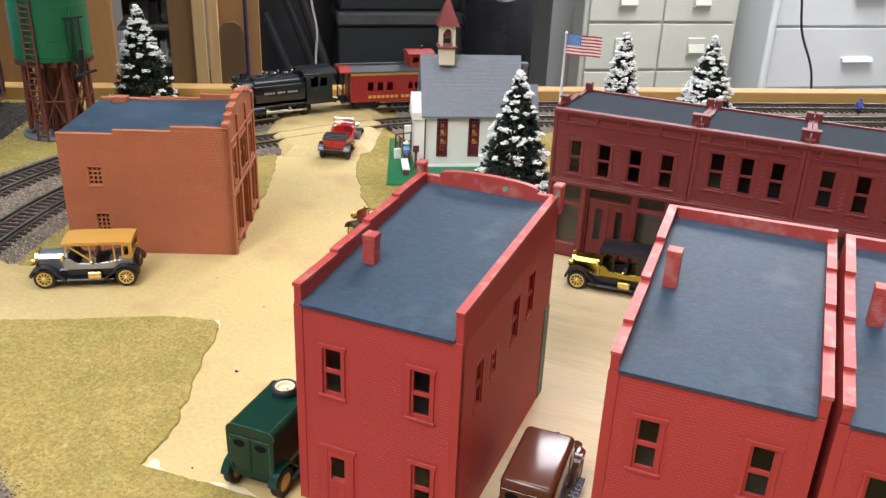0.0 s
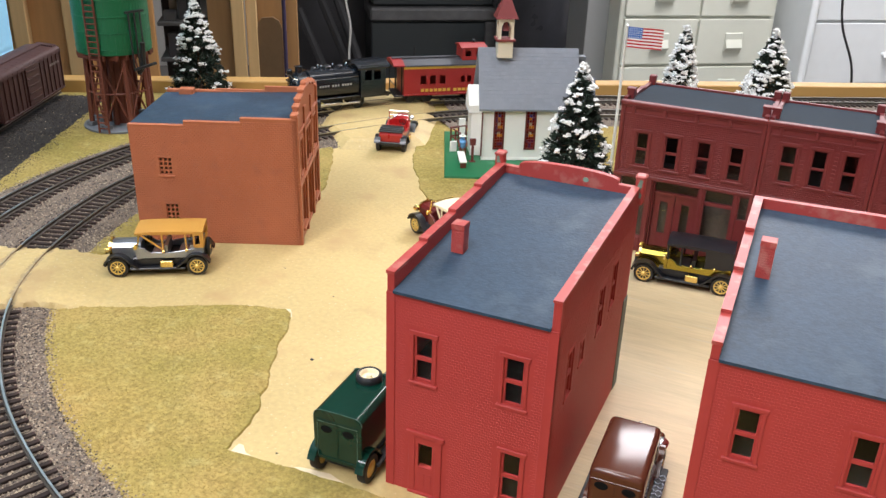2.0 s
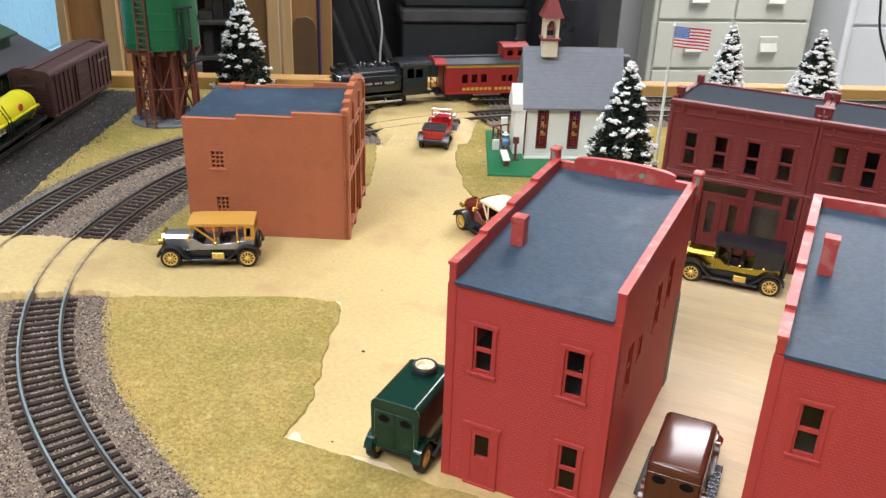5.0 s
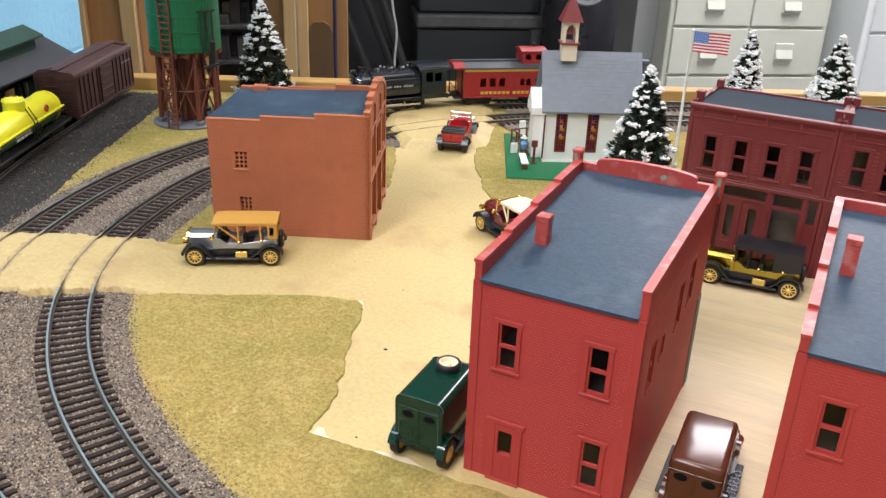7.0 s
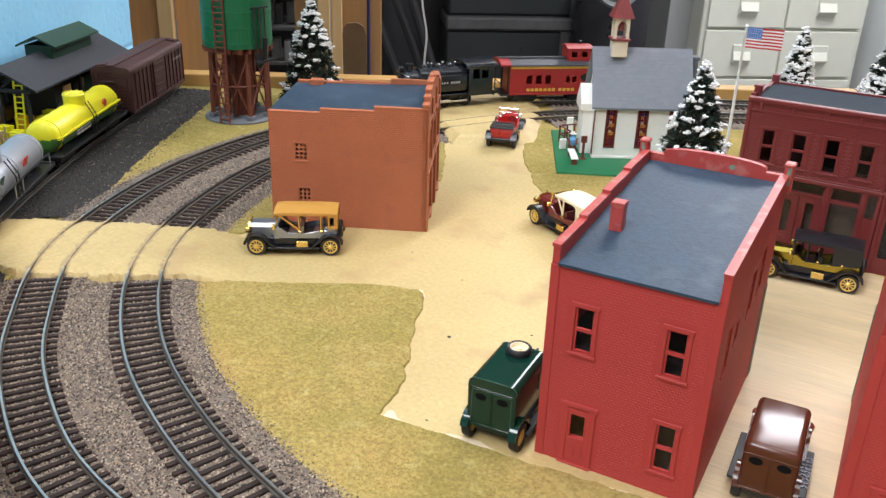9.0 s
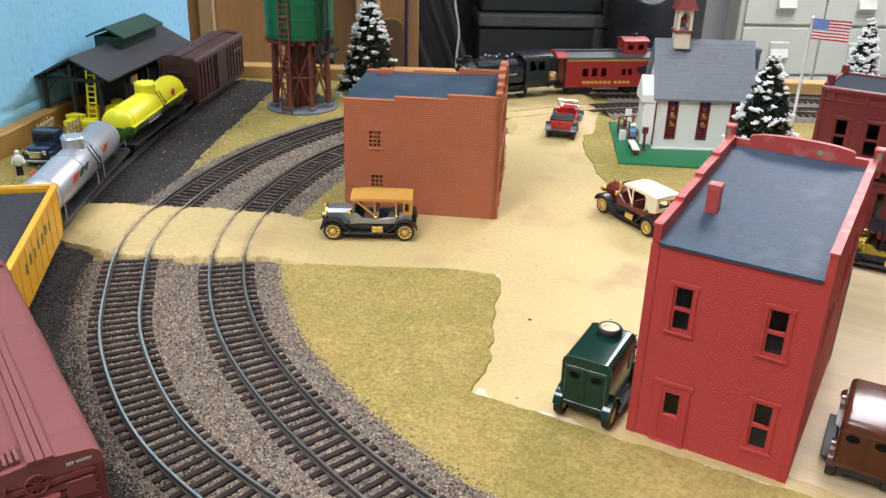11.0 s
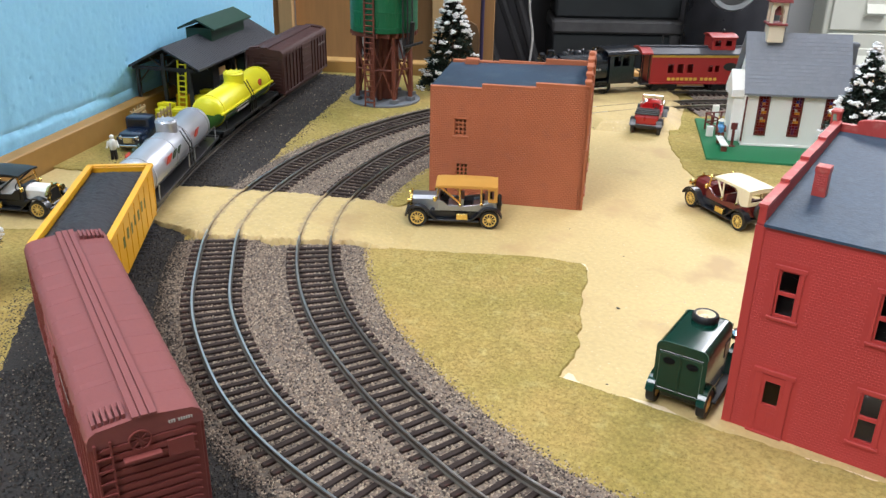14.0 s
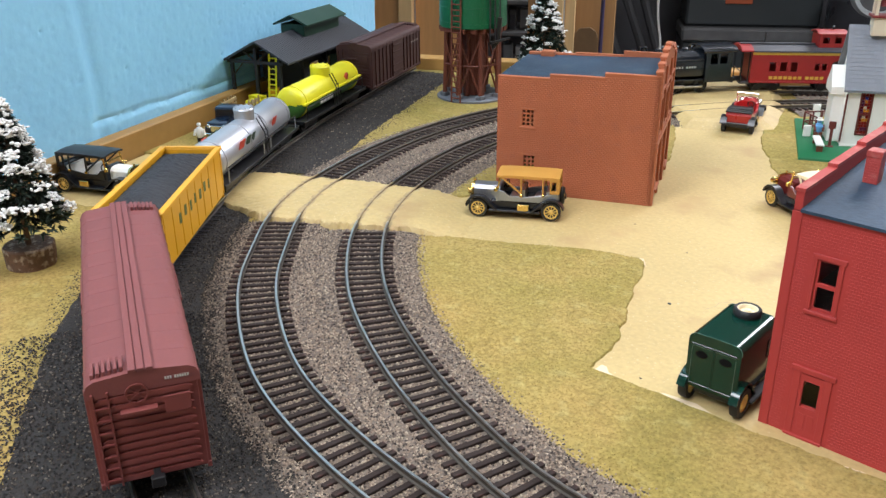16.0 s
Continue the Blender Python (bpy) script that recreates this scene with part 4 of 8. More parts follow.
def drawer_cabinet(name, u0, d, width, cols, zs, material, label, pull):
    root = empty(name, bg(u0, d), label, "cabinet")
    bm = bmesh.new()
    box(bm, 0, width, 12, 500, -850, zs[-1] + 26, 4)
    part("body", bm, material, root)
    w = (width - 26) / cols
    for c in range(cols):
        for z0, z1 in zip(zs, zs[1:]):
            x0 = 16 + c * w
            bm = bmesh.new()
            box(bm, x0, x0 + w - 8, 0, 14, z0 + 5, z1 - 5, 2.5, 2)
            dr = part("drawer", bm, material, root)
            bm = bmesh.new()
            xm, zm = x0 + w / 2 - 4, (z0 + z1) / 2 - (4 if pull == "cup" else 6)
            if pull == "cup":
                box(bm, xm - 32, xm + 32, -5, 1, zm - 30, zm + 34, 2)
                prism(bm, [(-17, zm - 14), (-6, zm + 12), (0, zm + 12), (0, zm - 20), (-14, zm - 20)], "x", xm - 29, xm + 29)
            else:
                prism(bm, [(-20, zm - 5), (-12, zm + 9), (0, zm + 9), (0, zm + 3), (-10, zm + 3), (-16, zm - 5)], "x", xm - 60, xm + 60)
            part("handle", bm, material, dr, "moulded drawer pull")
    return root


drawer_cabinet("filing_cabinet", 1078, 2740, 556, 2, [-850, -740, -585, -428, -268, -112, 44], BEIGE, "putty-coloured steel filing cabinet with rows of drawers", "cup")
drawer_cabinet("white_cabinet", 1742, 2700, 700, 1, [-850, -700, -490, -275, -60, 150], PALE, "white steel drawer cabinet with wide pulls", "bar")
bm = bmesh.new()
cyl(bm, (0, 0, -850), (0, 0, 1480), 13, n=16)
thing("conduit", bm, PALE, bg(1712, 2655), "pale upright pipe between the cabinets", "pipe", smooth=True)
bm = bmesh.new()
tube(bm, [(-300 + 7.6 * k + 8 * math.sin(k * 0.5), 0, 420 - 20 * k) for k in range(50)], 4, 6)
thing("hanging_cord", bm, BLACK, bg(1835, 2600), "black cord hanging before the white cabinet", "cord", "hanging cords", smooth=True)


# ---- model buildings ----
def xf(bm, m):
    bmesh.ops.transform(bm, matrix=m, verts=bm.verts)
    return bm


def faces_of(w, d):
    """Frames for the four walls of a w by d block: x along the wall, y into it, z up; the outside is at -y."""
    r = lambda a, x, y: Matrix.Translation((x, y, 0)) @ Matrix.Rotation(radians(a), 4, "Z")
    return {"rear": r(0, 0, 0), "right": r(90, w, 0), "front": r(180, w, d), "left": r(-90, 0, d)}


def sash(root, m, x0, x1, z0, z1, material, trim=1.15, depth=1.4, label="two-pane sash window", lintel=True, rails=(0.5,), bars=0, proud=1.0):
    """A sash window in an opening: trim, sill, stiles and rails as one frame, and its panes."""
    bm = bmesh.new()
    t = trim
    box(bm, x0 - t, x0, -0.55 * proud, 0.0, z0, z1 + t, 0.12)
    box(bm, x1, x1 + t, -0.55 * proud, 0.0, z0, z1 + t, 0.12)
    if lintel:
        box(bm, x0 - t - 0.5, x1 + t + 0.5, -0.7 * proud, 0.0, z1 + 0.02, z1 + t + 0.5, 0.15)
    box(bm, x0 - t - 0.6, x1 + t + 0.6, -1.0 * proud, 0.3, z0 - 1.2, z0, 0.2)
    s = 0.75
    box(bm, x0, x0 + s, 0.35, depth, z0, z1)
    box(bm, x1 - s, x1, 0.35, depth, z0, z1)
    box(bm, x0 + s, x1 - s, 0.35, depth, z1 - s, z1)
    box(bm, x0 + s, x1 - s, 0.35, depth, z0, z0 + s)
    for f in rails:
        zm = z0 + (z1 - z0) * f
        box(bm, x0 + s, x1 - s, 0.2, depth, zm - 0.6, zm + 0.6)
    for k in range(bars):
        xm = x0 + (x1 - x0) * (k + 1) / (bars + 1)
        box(bm, xm - 0.3, xm + 0.3, 0.4, depth, z0 + s, z1 - s)
    win = part("window", xf(bm, m), material, root, label)
    bm = bmesh.new()
    box(bm, x0 + s - 0.05, x1 - s + 0.05, depth * 0.65, depth * 0.65 + 0.25, z0 + s - 0.05, z1 - s + 0.05)
    part("pane", xf(bm, m), WINDOW_GLASS, win)
    return win


def coping(bm, pts, half, h):
    """A capping strip along (y, z) steps of a side wall at x = 0."""
    for (y0, z0), (y1, z1) in zip(pts, pts[1:]):
        prism(bm, [(y0, z0), (y1, z1), (y1, z1 + h), (y0, z0 + h)], "x", -half, half)


def red_store(m, label, front, left_steps, right_steps, seed, chimney_at, D=101.0, roof_z=86.4, posts=True, stack=13.4):
    random.seed(seed)
    W = 58.0
    root = empty("brick_store", m, label, "building", "red brick stores")
    F = faces_of(W, D)
    rear_wins = [(10, 17, 46.5, 64), (41.3, 48.3, 47, 64.5), (42.5, 49.5, 9.5, 28.5)]
    door = (10.2, 19.8, 0.8, 24.3)
    bm = bmesh.new()
    pierced(bm, W, 78, 2.2, [*rear_wins, (11.3, 18.7, 11.5, 23.0)])
    part("rear_wall", xf(bm, F["rear"]), RED, root)
    bm = bmesh.new()
    grown = [(a - 2.6, b + 2.6, c - 1.6, d + 2.4) for a, b, c, d in rear_wins] + [(7.6, 22.4, 0, 26.6)]
    bricks(bm, W - 6, 0.6, 77.2, grown, bw=1.65, bh=1.05, x0=3, joint=0.26, proud=0.075)
    part("brickwork", xf(bm, F["rear"]), RED, root, "moulded red brick courses", kind="stuff")
    for x in (0, W - 3):
        bm = bmesh.new()
        box(bm, x - 0.2, x + 3.0, -0.35, 0, 0, 77.5, 0.1)
        part("corner_pilaster", xf(bm, F["rear"]), RED, root)
    for a in rear_wins:
        sash(root, F["rear"], *a, RED)
    bm = bmesh.new()
    a, b, c, d = door
    box(bm, a - 1.4, a + 1.0, -0.6, 0.6, 0, d + 1.4, 0.12)
    box(bm, b - 1.0, b + 1.4, -0.6, 0.6, 0, d + 1.4, 0.12)
    box(bm, a - 2.3, b + 2.3, -0.9, 0.3, d + 0.2, d + 2.0, 0.15)
    box(bm, a - 1.5, b + 1.5, -1.1, 0.3, -0.05, 0.9, 0.1)
    dr = part("door", xf(bm, F["rear"]), RED, root, "red panelled door with an upper pane")
    bm = bmesh.new()
    pierced(bm, b - a - 2, d - 1.2, 0.9, [(1.2, b - a - 3.2, 10.8, 20.6)])
    for k in (0, 1):
        x = 1.3 + k * 2.9
        box(bm, x, x + 2.2, -0.18, 0, 2.6, 8.6, 0.1)
    part("leaf", xf(bm, F["rear"] @ Matrix.Translation((a + 1, -0.3, 0.9))), RED, dr)
    bm = bmesh.new()
    box(bm, a + 2.1, b - 2.1, 0.2, 0.45, 11.5, 21.7)
    part("pane", xf(bm, F["rear"]), WINDOW_GLASS, dr)
    # side walls
    def side(face, steps, wins, brick):
        bm = bmesh.new()
        top = max(z for _, z in steps)
        ztop = lambda y: np.interp(y, [p[0] for p in steps], [p[1] for p in steps])
        pierced(bm, D, 100, 2.6, [(x0, x1, z0, z1) for x0, x1, z0, z1 in wins])
        flip = (lambda x: D - x) if face == "left" else (lambda x: x)
        for v in bm.verts:
            if v.co.z > 99:
                v.co.z = 76
        bmesh.ops.recalc_face_normals(bm, faces=bm.faces)
        part("side_wall", xf(bm, F[face]), RED, root)
        if brick:
            bm = bmesh.new()
            bricks(bm, D - 5, 0.6, 98, [(a - 2.4, b + 2.4, c - 1.6, d + 2.2) for a, b, c, d in wins], x0=2.5, bw=1.65, bh=1.05, joint=0.24, proud=0.05, cut=lambda x, z: z > ztop(flip(x)) - 0.5)
            part("brickwork", xf(bm, F[face]), RED, root, "moulded red brick courses", kind="stuff")
        x = 1.3 if face == "left" else W - 1.3
        bm = bmesh.new()
        prism(bm, [(0, 76), *steps, (D, 76)], "x", x - 1.25, x + 1.25)
        part("parapet", bm, RED, root)
        bm = bmesh.new()
        half, lip = (1.55, 1.1) if len(steps) > 2 else (1.5, 0.8)
        for (y0, z0), (y1, z1) in zip(steps, steps[1:]):
            if y1 - y0 > 0.5:
                prism(bm, [(y0 - 0.5, z0), (y1, z1), (y1, z1 + lip), (y0 - 0.5, z0 + lip)], "x", x - half, x + half)
        part("coping", bm, RED_WORN, root, "worn pinkish red coping along the parapet")
        for a in wins:
            sash(root, F[face], *a, RED, trim=0.9, proud=0.35)

    side("left", left_steps, [], True)
    side("right", right_steps, [(14, 20, 45, 62), (29, 33, 50, 58), (50, 56.5, 51, 68), (68, 74.5, 53, 70)], True)
    # front wall with its shop front, and parapet
    shop = [(5, 19, 4, 34), (22, 34, 1.5, 36), (37, 53, 4, 34)]
    ups = [(8, 15, 46, 66), (25, 32, 46, 66), (43, 50, 46, 66)]
    bm = bmesh.new()
    pierced(bm, W, 86, 2.4, [*shop, *ups])
    part("front_wall", xf(bm, F["front"]), RED, root)
    for a in ups:
        sash(root, F["front"], *a, RED, bars=1)
    bm = bmesh.new()
    for a, b, c, d in shop:
        box(bm, a, b, 1.4, 1.8, c, d)
    part("shop_glass", xf(bm, F["front"]), WINDOW_GLASS, root)
    for x in (-0.35, W - 1.4):
        bm = bmesh.new()
        box(bm, x, x + 1.75, D - 6.5, D + 0.5, 0, 43, 0.2)
        part("shop_post", bm, mat("grey_green_trim", (0.12, 0.15, 0.13), 0.6), root, "dull grey-green shop front post")
    bm = bmesh.new()
    prism(bm, [(0, 86), (W, 86), *front], "y", D - 2.6, D)
    part("front_parapet", bm, RED_WORN, root, "worn red parapet across the front")
    for x in (0, W) if posts else ():
        bm = bmesh.new()
        box(bm, x - 1.8, x + 1.8, D - 3.8, D + 0.4, 84, 95.2, 0.5)
        box(bm, x - 2.1, x + 2.1, D - 4.1, D + 0.7, 94.4, 96.0, 0.5)
        part("corner_post", bm, RED_WORN, root)
        # grey-green paint left where the parapet pieces meet
        bm = bmesh.new()
        s = 1 if x else -1
        blot = [(-1.5, 0), (1.3, 0), (1.5, 1.6), (0.3, 2.6), (1.1, 4.4), (1.4, 7.2), (0.2, 7.6), (-0.5, 5.2), (-1.0, 4.0), (-1.6, 2.0)]
        prism(bm, [(x + s * a * 0.9 - s * 0.2, 87 + b) for a, b in blot][::s], "y", D - 3.95, D - 3.7)
        bmesh.ops.recalc_face_normals(bm, faces=bm.faces)
        part("paint_stain", bm, GLUE_GREEN, root, "grey-green paint stain")
    if posts:
        bm = bmesh.new()
        prism(bm, [(36.5 + 1.2 * math.cos(0.45 * k), 90.3 + 1.0 * math.sin(0.45 * k)) for k in range(14)], "y", D - 2.75, D - 2.5)
        bmesh.ops.recalc_face_normals(bm, faces=bm.faces)
        part("paint_stain", bm, GLUE_GREEN, root, "grey-green round stain")
    bm = bmesh.new()
    prism(bm, [(-1.2, 77.6), (D - 2.6, roof_z), (D - 2.6, roof_z + 1.0), (-1.2, 78.6)], "x", 2.6, W - 2.6)
    part("roof", bm, ROOF, root, "slate-grey sheet roof that slopes to the rear")
    bm = bmesh.new()
    lathe(bm, [(3.2, 0), (3.2, stack - 2.2), (3.45, stack - 2.0), (3.45, stack - 0.2), (3.2, stack), (1.2, stack + 0.05)], n=4)
    chim = Matrix.Translation((*chimney_at, 78.6))
    part("chimney", xf(bm, chim @ Matrix.Rotation(radians(45), 4, "Z")), RED_WORN, root, "short red brick chimney")
    bm = bmesh.new()
    bricks(bm, 4.2, 2.0, stack - 2.6, [], bw=1.7, x0=-2.1)
    part("chimney_bricks", xf(bm, chim @ Matrix.Translation((0, -2.26, 0))), RED_WORN, root, kind="stuff")
    # three dark cards added inside so the panes read as unlit rooms
    bm = bmesh.new()
    box(bm, 2.4, W - 2.4, 2.6, D - 2.8, 0.6, 1.0)
    part("added_floor_card", bm, mat("pane_shade_card", (0.055, 0.052, 0.048), 0.8, var=0.3), root)
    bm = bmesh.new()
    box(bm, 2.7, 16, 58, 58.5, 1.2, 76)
    part("left_shade_card", bm, DARK_INSIDE, root)
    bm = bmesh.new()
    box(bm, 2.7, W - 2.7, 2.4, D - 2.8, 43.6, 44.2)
    part("upper_shade_card", bm, DARK_INSIDE, root)
    return root


arch = [(58, 90.5), (49.5, 90.5), (49.5, 92.0)] + [(29 + 20.5 * math.cos(a), 92.0 + 2.4 * math.sin(a)) for a in (math.pi * k / 12 for k in range(13))] + [(8.5, 90.5), (0, 90.5)]
flat = [(58, 94.6), (0, 93.6)]
stepped = [(0, 83.9), (24, 84.8), (24, 86.0), (48, 86.8), (48, 88.0), (72, 88.7), (72, 89.8), (98, 90.6)]
plain = [(0, 87.2), (98, 90.8)]
notched = [(0, 82.6), (16.5, 83.6), (16.5, 84.8), (43, 86.0), (43, 87.4), (69.5, 89.4), (69.5, 90.8), (95.8, 93.4)]
red_store(at(-128, 219, 0, 1.0), "two-storey red brick store with slate-grey roof and curved parapet", arch, stepped, plain, 11, (11.5, 31.5))
red_store(at(-27.6, 226.6, 0, 1.4), "two-storey red brick store with slate-grey roof and flat parapet", flat, notched, stepped, 12, (8.6, 49.0), 98.5, 88.9, False, 18.5)
red_store(at(33.2, 228.2, 0, 1.4), "two-storey red brick store in a closed row beside another", flat, notched, plain, 13, (9, 50), 98.5, 88.9, False, 18.5)


def dark_row(m):
    """Three maroon stores; each is a thing, all on one street front."""
    x = 0.0
    for n, (W, wins, label) in enumerate(((76.5, [(10, 17), (26, 33.5), (43, 50.5), (60, 67.5)], "maroon brick store with double doors and shop windows"),
                                          (54.0, [(8.6, 16.4), (23.6, 31), (38.6, 45.8)], "maroon brick store with three upper sash windows"),
                                          (60.0, [(8, 15.5), (24.5, 32), (41, 48.5)], "maroon brick store at the end of the row"))):
        D = 62.0
        z0w, z1w = (51, 70) if n == 0 else (55, 75)
        root = empty("maroon_store", m @ at(x, 0), label, "building", "maroon brick stores")
        F = faces_of(W - 0.3, D)
        ups = [(a, b, z0w, z1w) for a, b in wins]
        shop = [(4.5, 19.0, 9, 32), (4.5, 19.0, 34, 43.5), (22.5, 48.0, 1.5, 43.5), (51.5, 66.0, 12, 35), (51.5, 66.0, 37, 43.5), (69.5, 75, 30, 43)] if n == 0 else [(4, 20, 9, 40), (22, 34, 1.5, 42), (36, W - 4, 9, 40)]
        bm = bmesh.new()
        pierced(bm, W - 0.3, 86, 2.2, [*ups, *shop])
        part("street_wall", xf(bm, F["rear"]), MAROON, root)
        bm = bmesh.new()
        bricks(bm, W - 4, 47, 79, [(a - 2.2, b + 2.2, c - 1.6, d + 2.2) for a, b, c, d in ups], x0=2, bw=2.2, bh=1.1, proud=0.22, joint=0.26)
        part("brickwork", xf(bm, F["rear"]), MAROON, root, "moulded maroon brick courses", kind="stuff")
        for a in ups:
            sash(root, F["rear"], *a, MAROON, trim=1.3)
        for nm, dims in (("shop_ledge", (-1.2, 0, 44.2, 46.2, 0.3)), ("string_course", (-0.7, 0, 46.2, 47.2, 0.2)), ("frieze", (-0.6, 0, 79, 80.2, 0.2)), ("moulding", (-1.0, 0, 83.4, 84.6, 0.2)), ("cornice", (-2.0, 2.0, 84.6, 86.9, 0.4))):
            bm = bmesh.new()
            box(bm, -0.2, W - 0.1, *dims)
            part(nm, bm, MAROON, root)
        k = 6.0
        while k < W - 4:
            bm = bmesh.new()
            box(bm, k, k + 1.8, -1.5, 0, 80.2, 84.4, 0.3)
            part("bracket", bm, MAROON, root)
            k += 17.0
        for px in (0, W - 2.3):
            bm = bmesh.new()
            box(bm, px, px + 2.0, -0.9, 0, 0, 86, 0.2)
            part("pilaster", bm, MAROON, root)
        pieces = [("mullion", px, px + 2.0, -0.7, 1.5, 0, 44, 0.2) for px in (20, 48.5, 67.0)] + [("stall_riser", 4.5, 19.0, -0.4, 0.6, 1.0, 8.6, 0.3), ("stall_riser", 51.5, 66.0, -0.4, 0.6, 1.0, 11.6, 0.3), ("side_door", 69.5, 75, 0.5, 1.2, 1.0, 29, 0.2),
                  ("door_panel", 70.4, 74.1, 0.2, 0.6, 3.0, 14, 0.2), ("door_panel", 70.4, 74.1, 0.2, 0.6, 16.0, 28, 0.2)] if n == 0 else [("mullion", px, px + 1.4, -0.7, 1.5, 0, 44, 0.2) for px in (20.4, 34.4)]
        for nm, *dims in pieces:
            bm = bmesh.new()
            box(bm, *dims)
            part(nm, bm, MAROON, root)
        if n == 0:
            for k in (0, 1):
                bm = bmesh.new()
                pierced(bm, 11.5, 34, 1.2, [(3.6, 8.0, 11, 30)])
                box(bm, 3.6, 8.0, -0.3, 0, 2.5, 8.5, 0.2)
                part("door", xf(bm, F["rear"] @ Matrix.Translation((23.6 + k * 11.9, 4.5, 1.0))), MAROON, root, "maroon shop door with a tall pane")
            bm = bmesh.new()
            box(bm, 22.5, 48, 3.5, 6.0, 35.2, 36.8)
            box(bm, 22.5, 23.5, 2.2, 6.0, 0.5, 43)
            box(bm, 47.0, 48.0, 2.2, 6.0, 0.5, 43)
            part("door_surround", bm, MAROON, root)
        bm = bmesh.new()
        for a, b, c, d in shop:
            box(bm, a, b, 1.3 + (4 if (n == 0 and a == 22.5) else 0), 1.6 + (4 if (n == 0 and a == 22.5) else 0), c, d)
        part("shop_glass", bm, WINDOW_GLASS, root)
        # dark cards added behind shop and upper panes, standing in for interior shade
        bm = bmesh.new()
        box(bm, 1, W - 1, 14, 14.4, 1, 44)
        part("inner_card", bm, mat("brown_card", (0.085, 0.062, 0.04), 0.8, var=0.5, coarse=120) if n == 0 else DARK_INSIDE, root, "dark card added behind the shop window")
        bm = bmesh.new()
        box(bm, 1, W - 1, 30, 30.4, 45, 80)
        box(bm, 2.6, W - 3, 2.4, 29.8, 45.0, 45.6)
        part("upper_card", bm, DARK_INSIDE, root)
        for face in ("left", "right"):
            bm = bmesh.new()
            xx = 1.2 if face == "left" else W - 1.5
            prism(bm, [(2.2, 0), (D, 0), (D, 84), (D - 20, 84), (D - 20, 85.5), (D - 40, 85.5), (D - 40, 87), (2.2, 88)], "x", xx - 1.1, xx + 1.1)
            part("side_wall", bm, MAROON, root)
        bm = bmesh.new()
        box(bm, 0, W - 0.3, D, D + 2, 0, 83.5)
        part("rear_wall", bm, MAROON, root)
        for px in (0.2, W - 4.5):
            bm = bmesh.new()
            box(bm, px, px + 4, D - 2, D + 2.2, 76, 88, 0.3)
            part("parapet_post", bm, MAROON, root)
            bm = bmesh.new()
            box(bm, px, px + 4, 8, 12, 82, 90.5, 0.3)
            box(bm, px - 0.4, px + 4.4, 7.6, 12.4, 90.4, 91.6, 0.2)
            part("parapet_post", bm, MAROON, root)
        bm = bmesh.new()
        ys = [2.4 + (D - 2.4) * k / 10 for k in range(11)]
        top = [(y, 86.4 - 4.0 * (k / 10) - 0.8 * math.sin(math.pi * k / 10)) for k, y in enumerate(ys)]
        prism(bm, top + [(y, z - 1) for y, z in top[::-1]], "x", 2.2, W - 2.6)
        part("roof", bm, ROOF_DARK, root, "dark slate sheet roof sagging to the rear")
        x += W


dark_row(at(-116, 462.4, 0, -0.4))


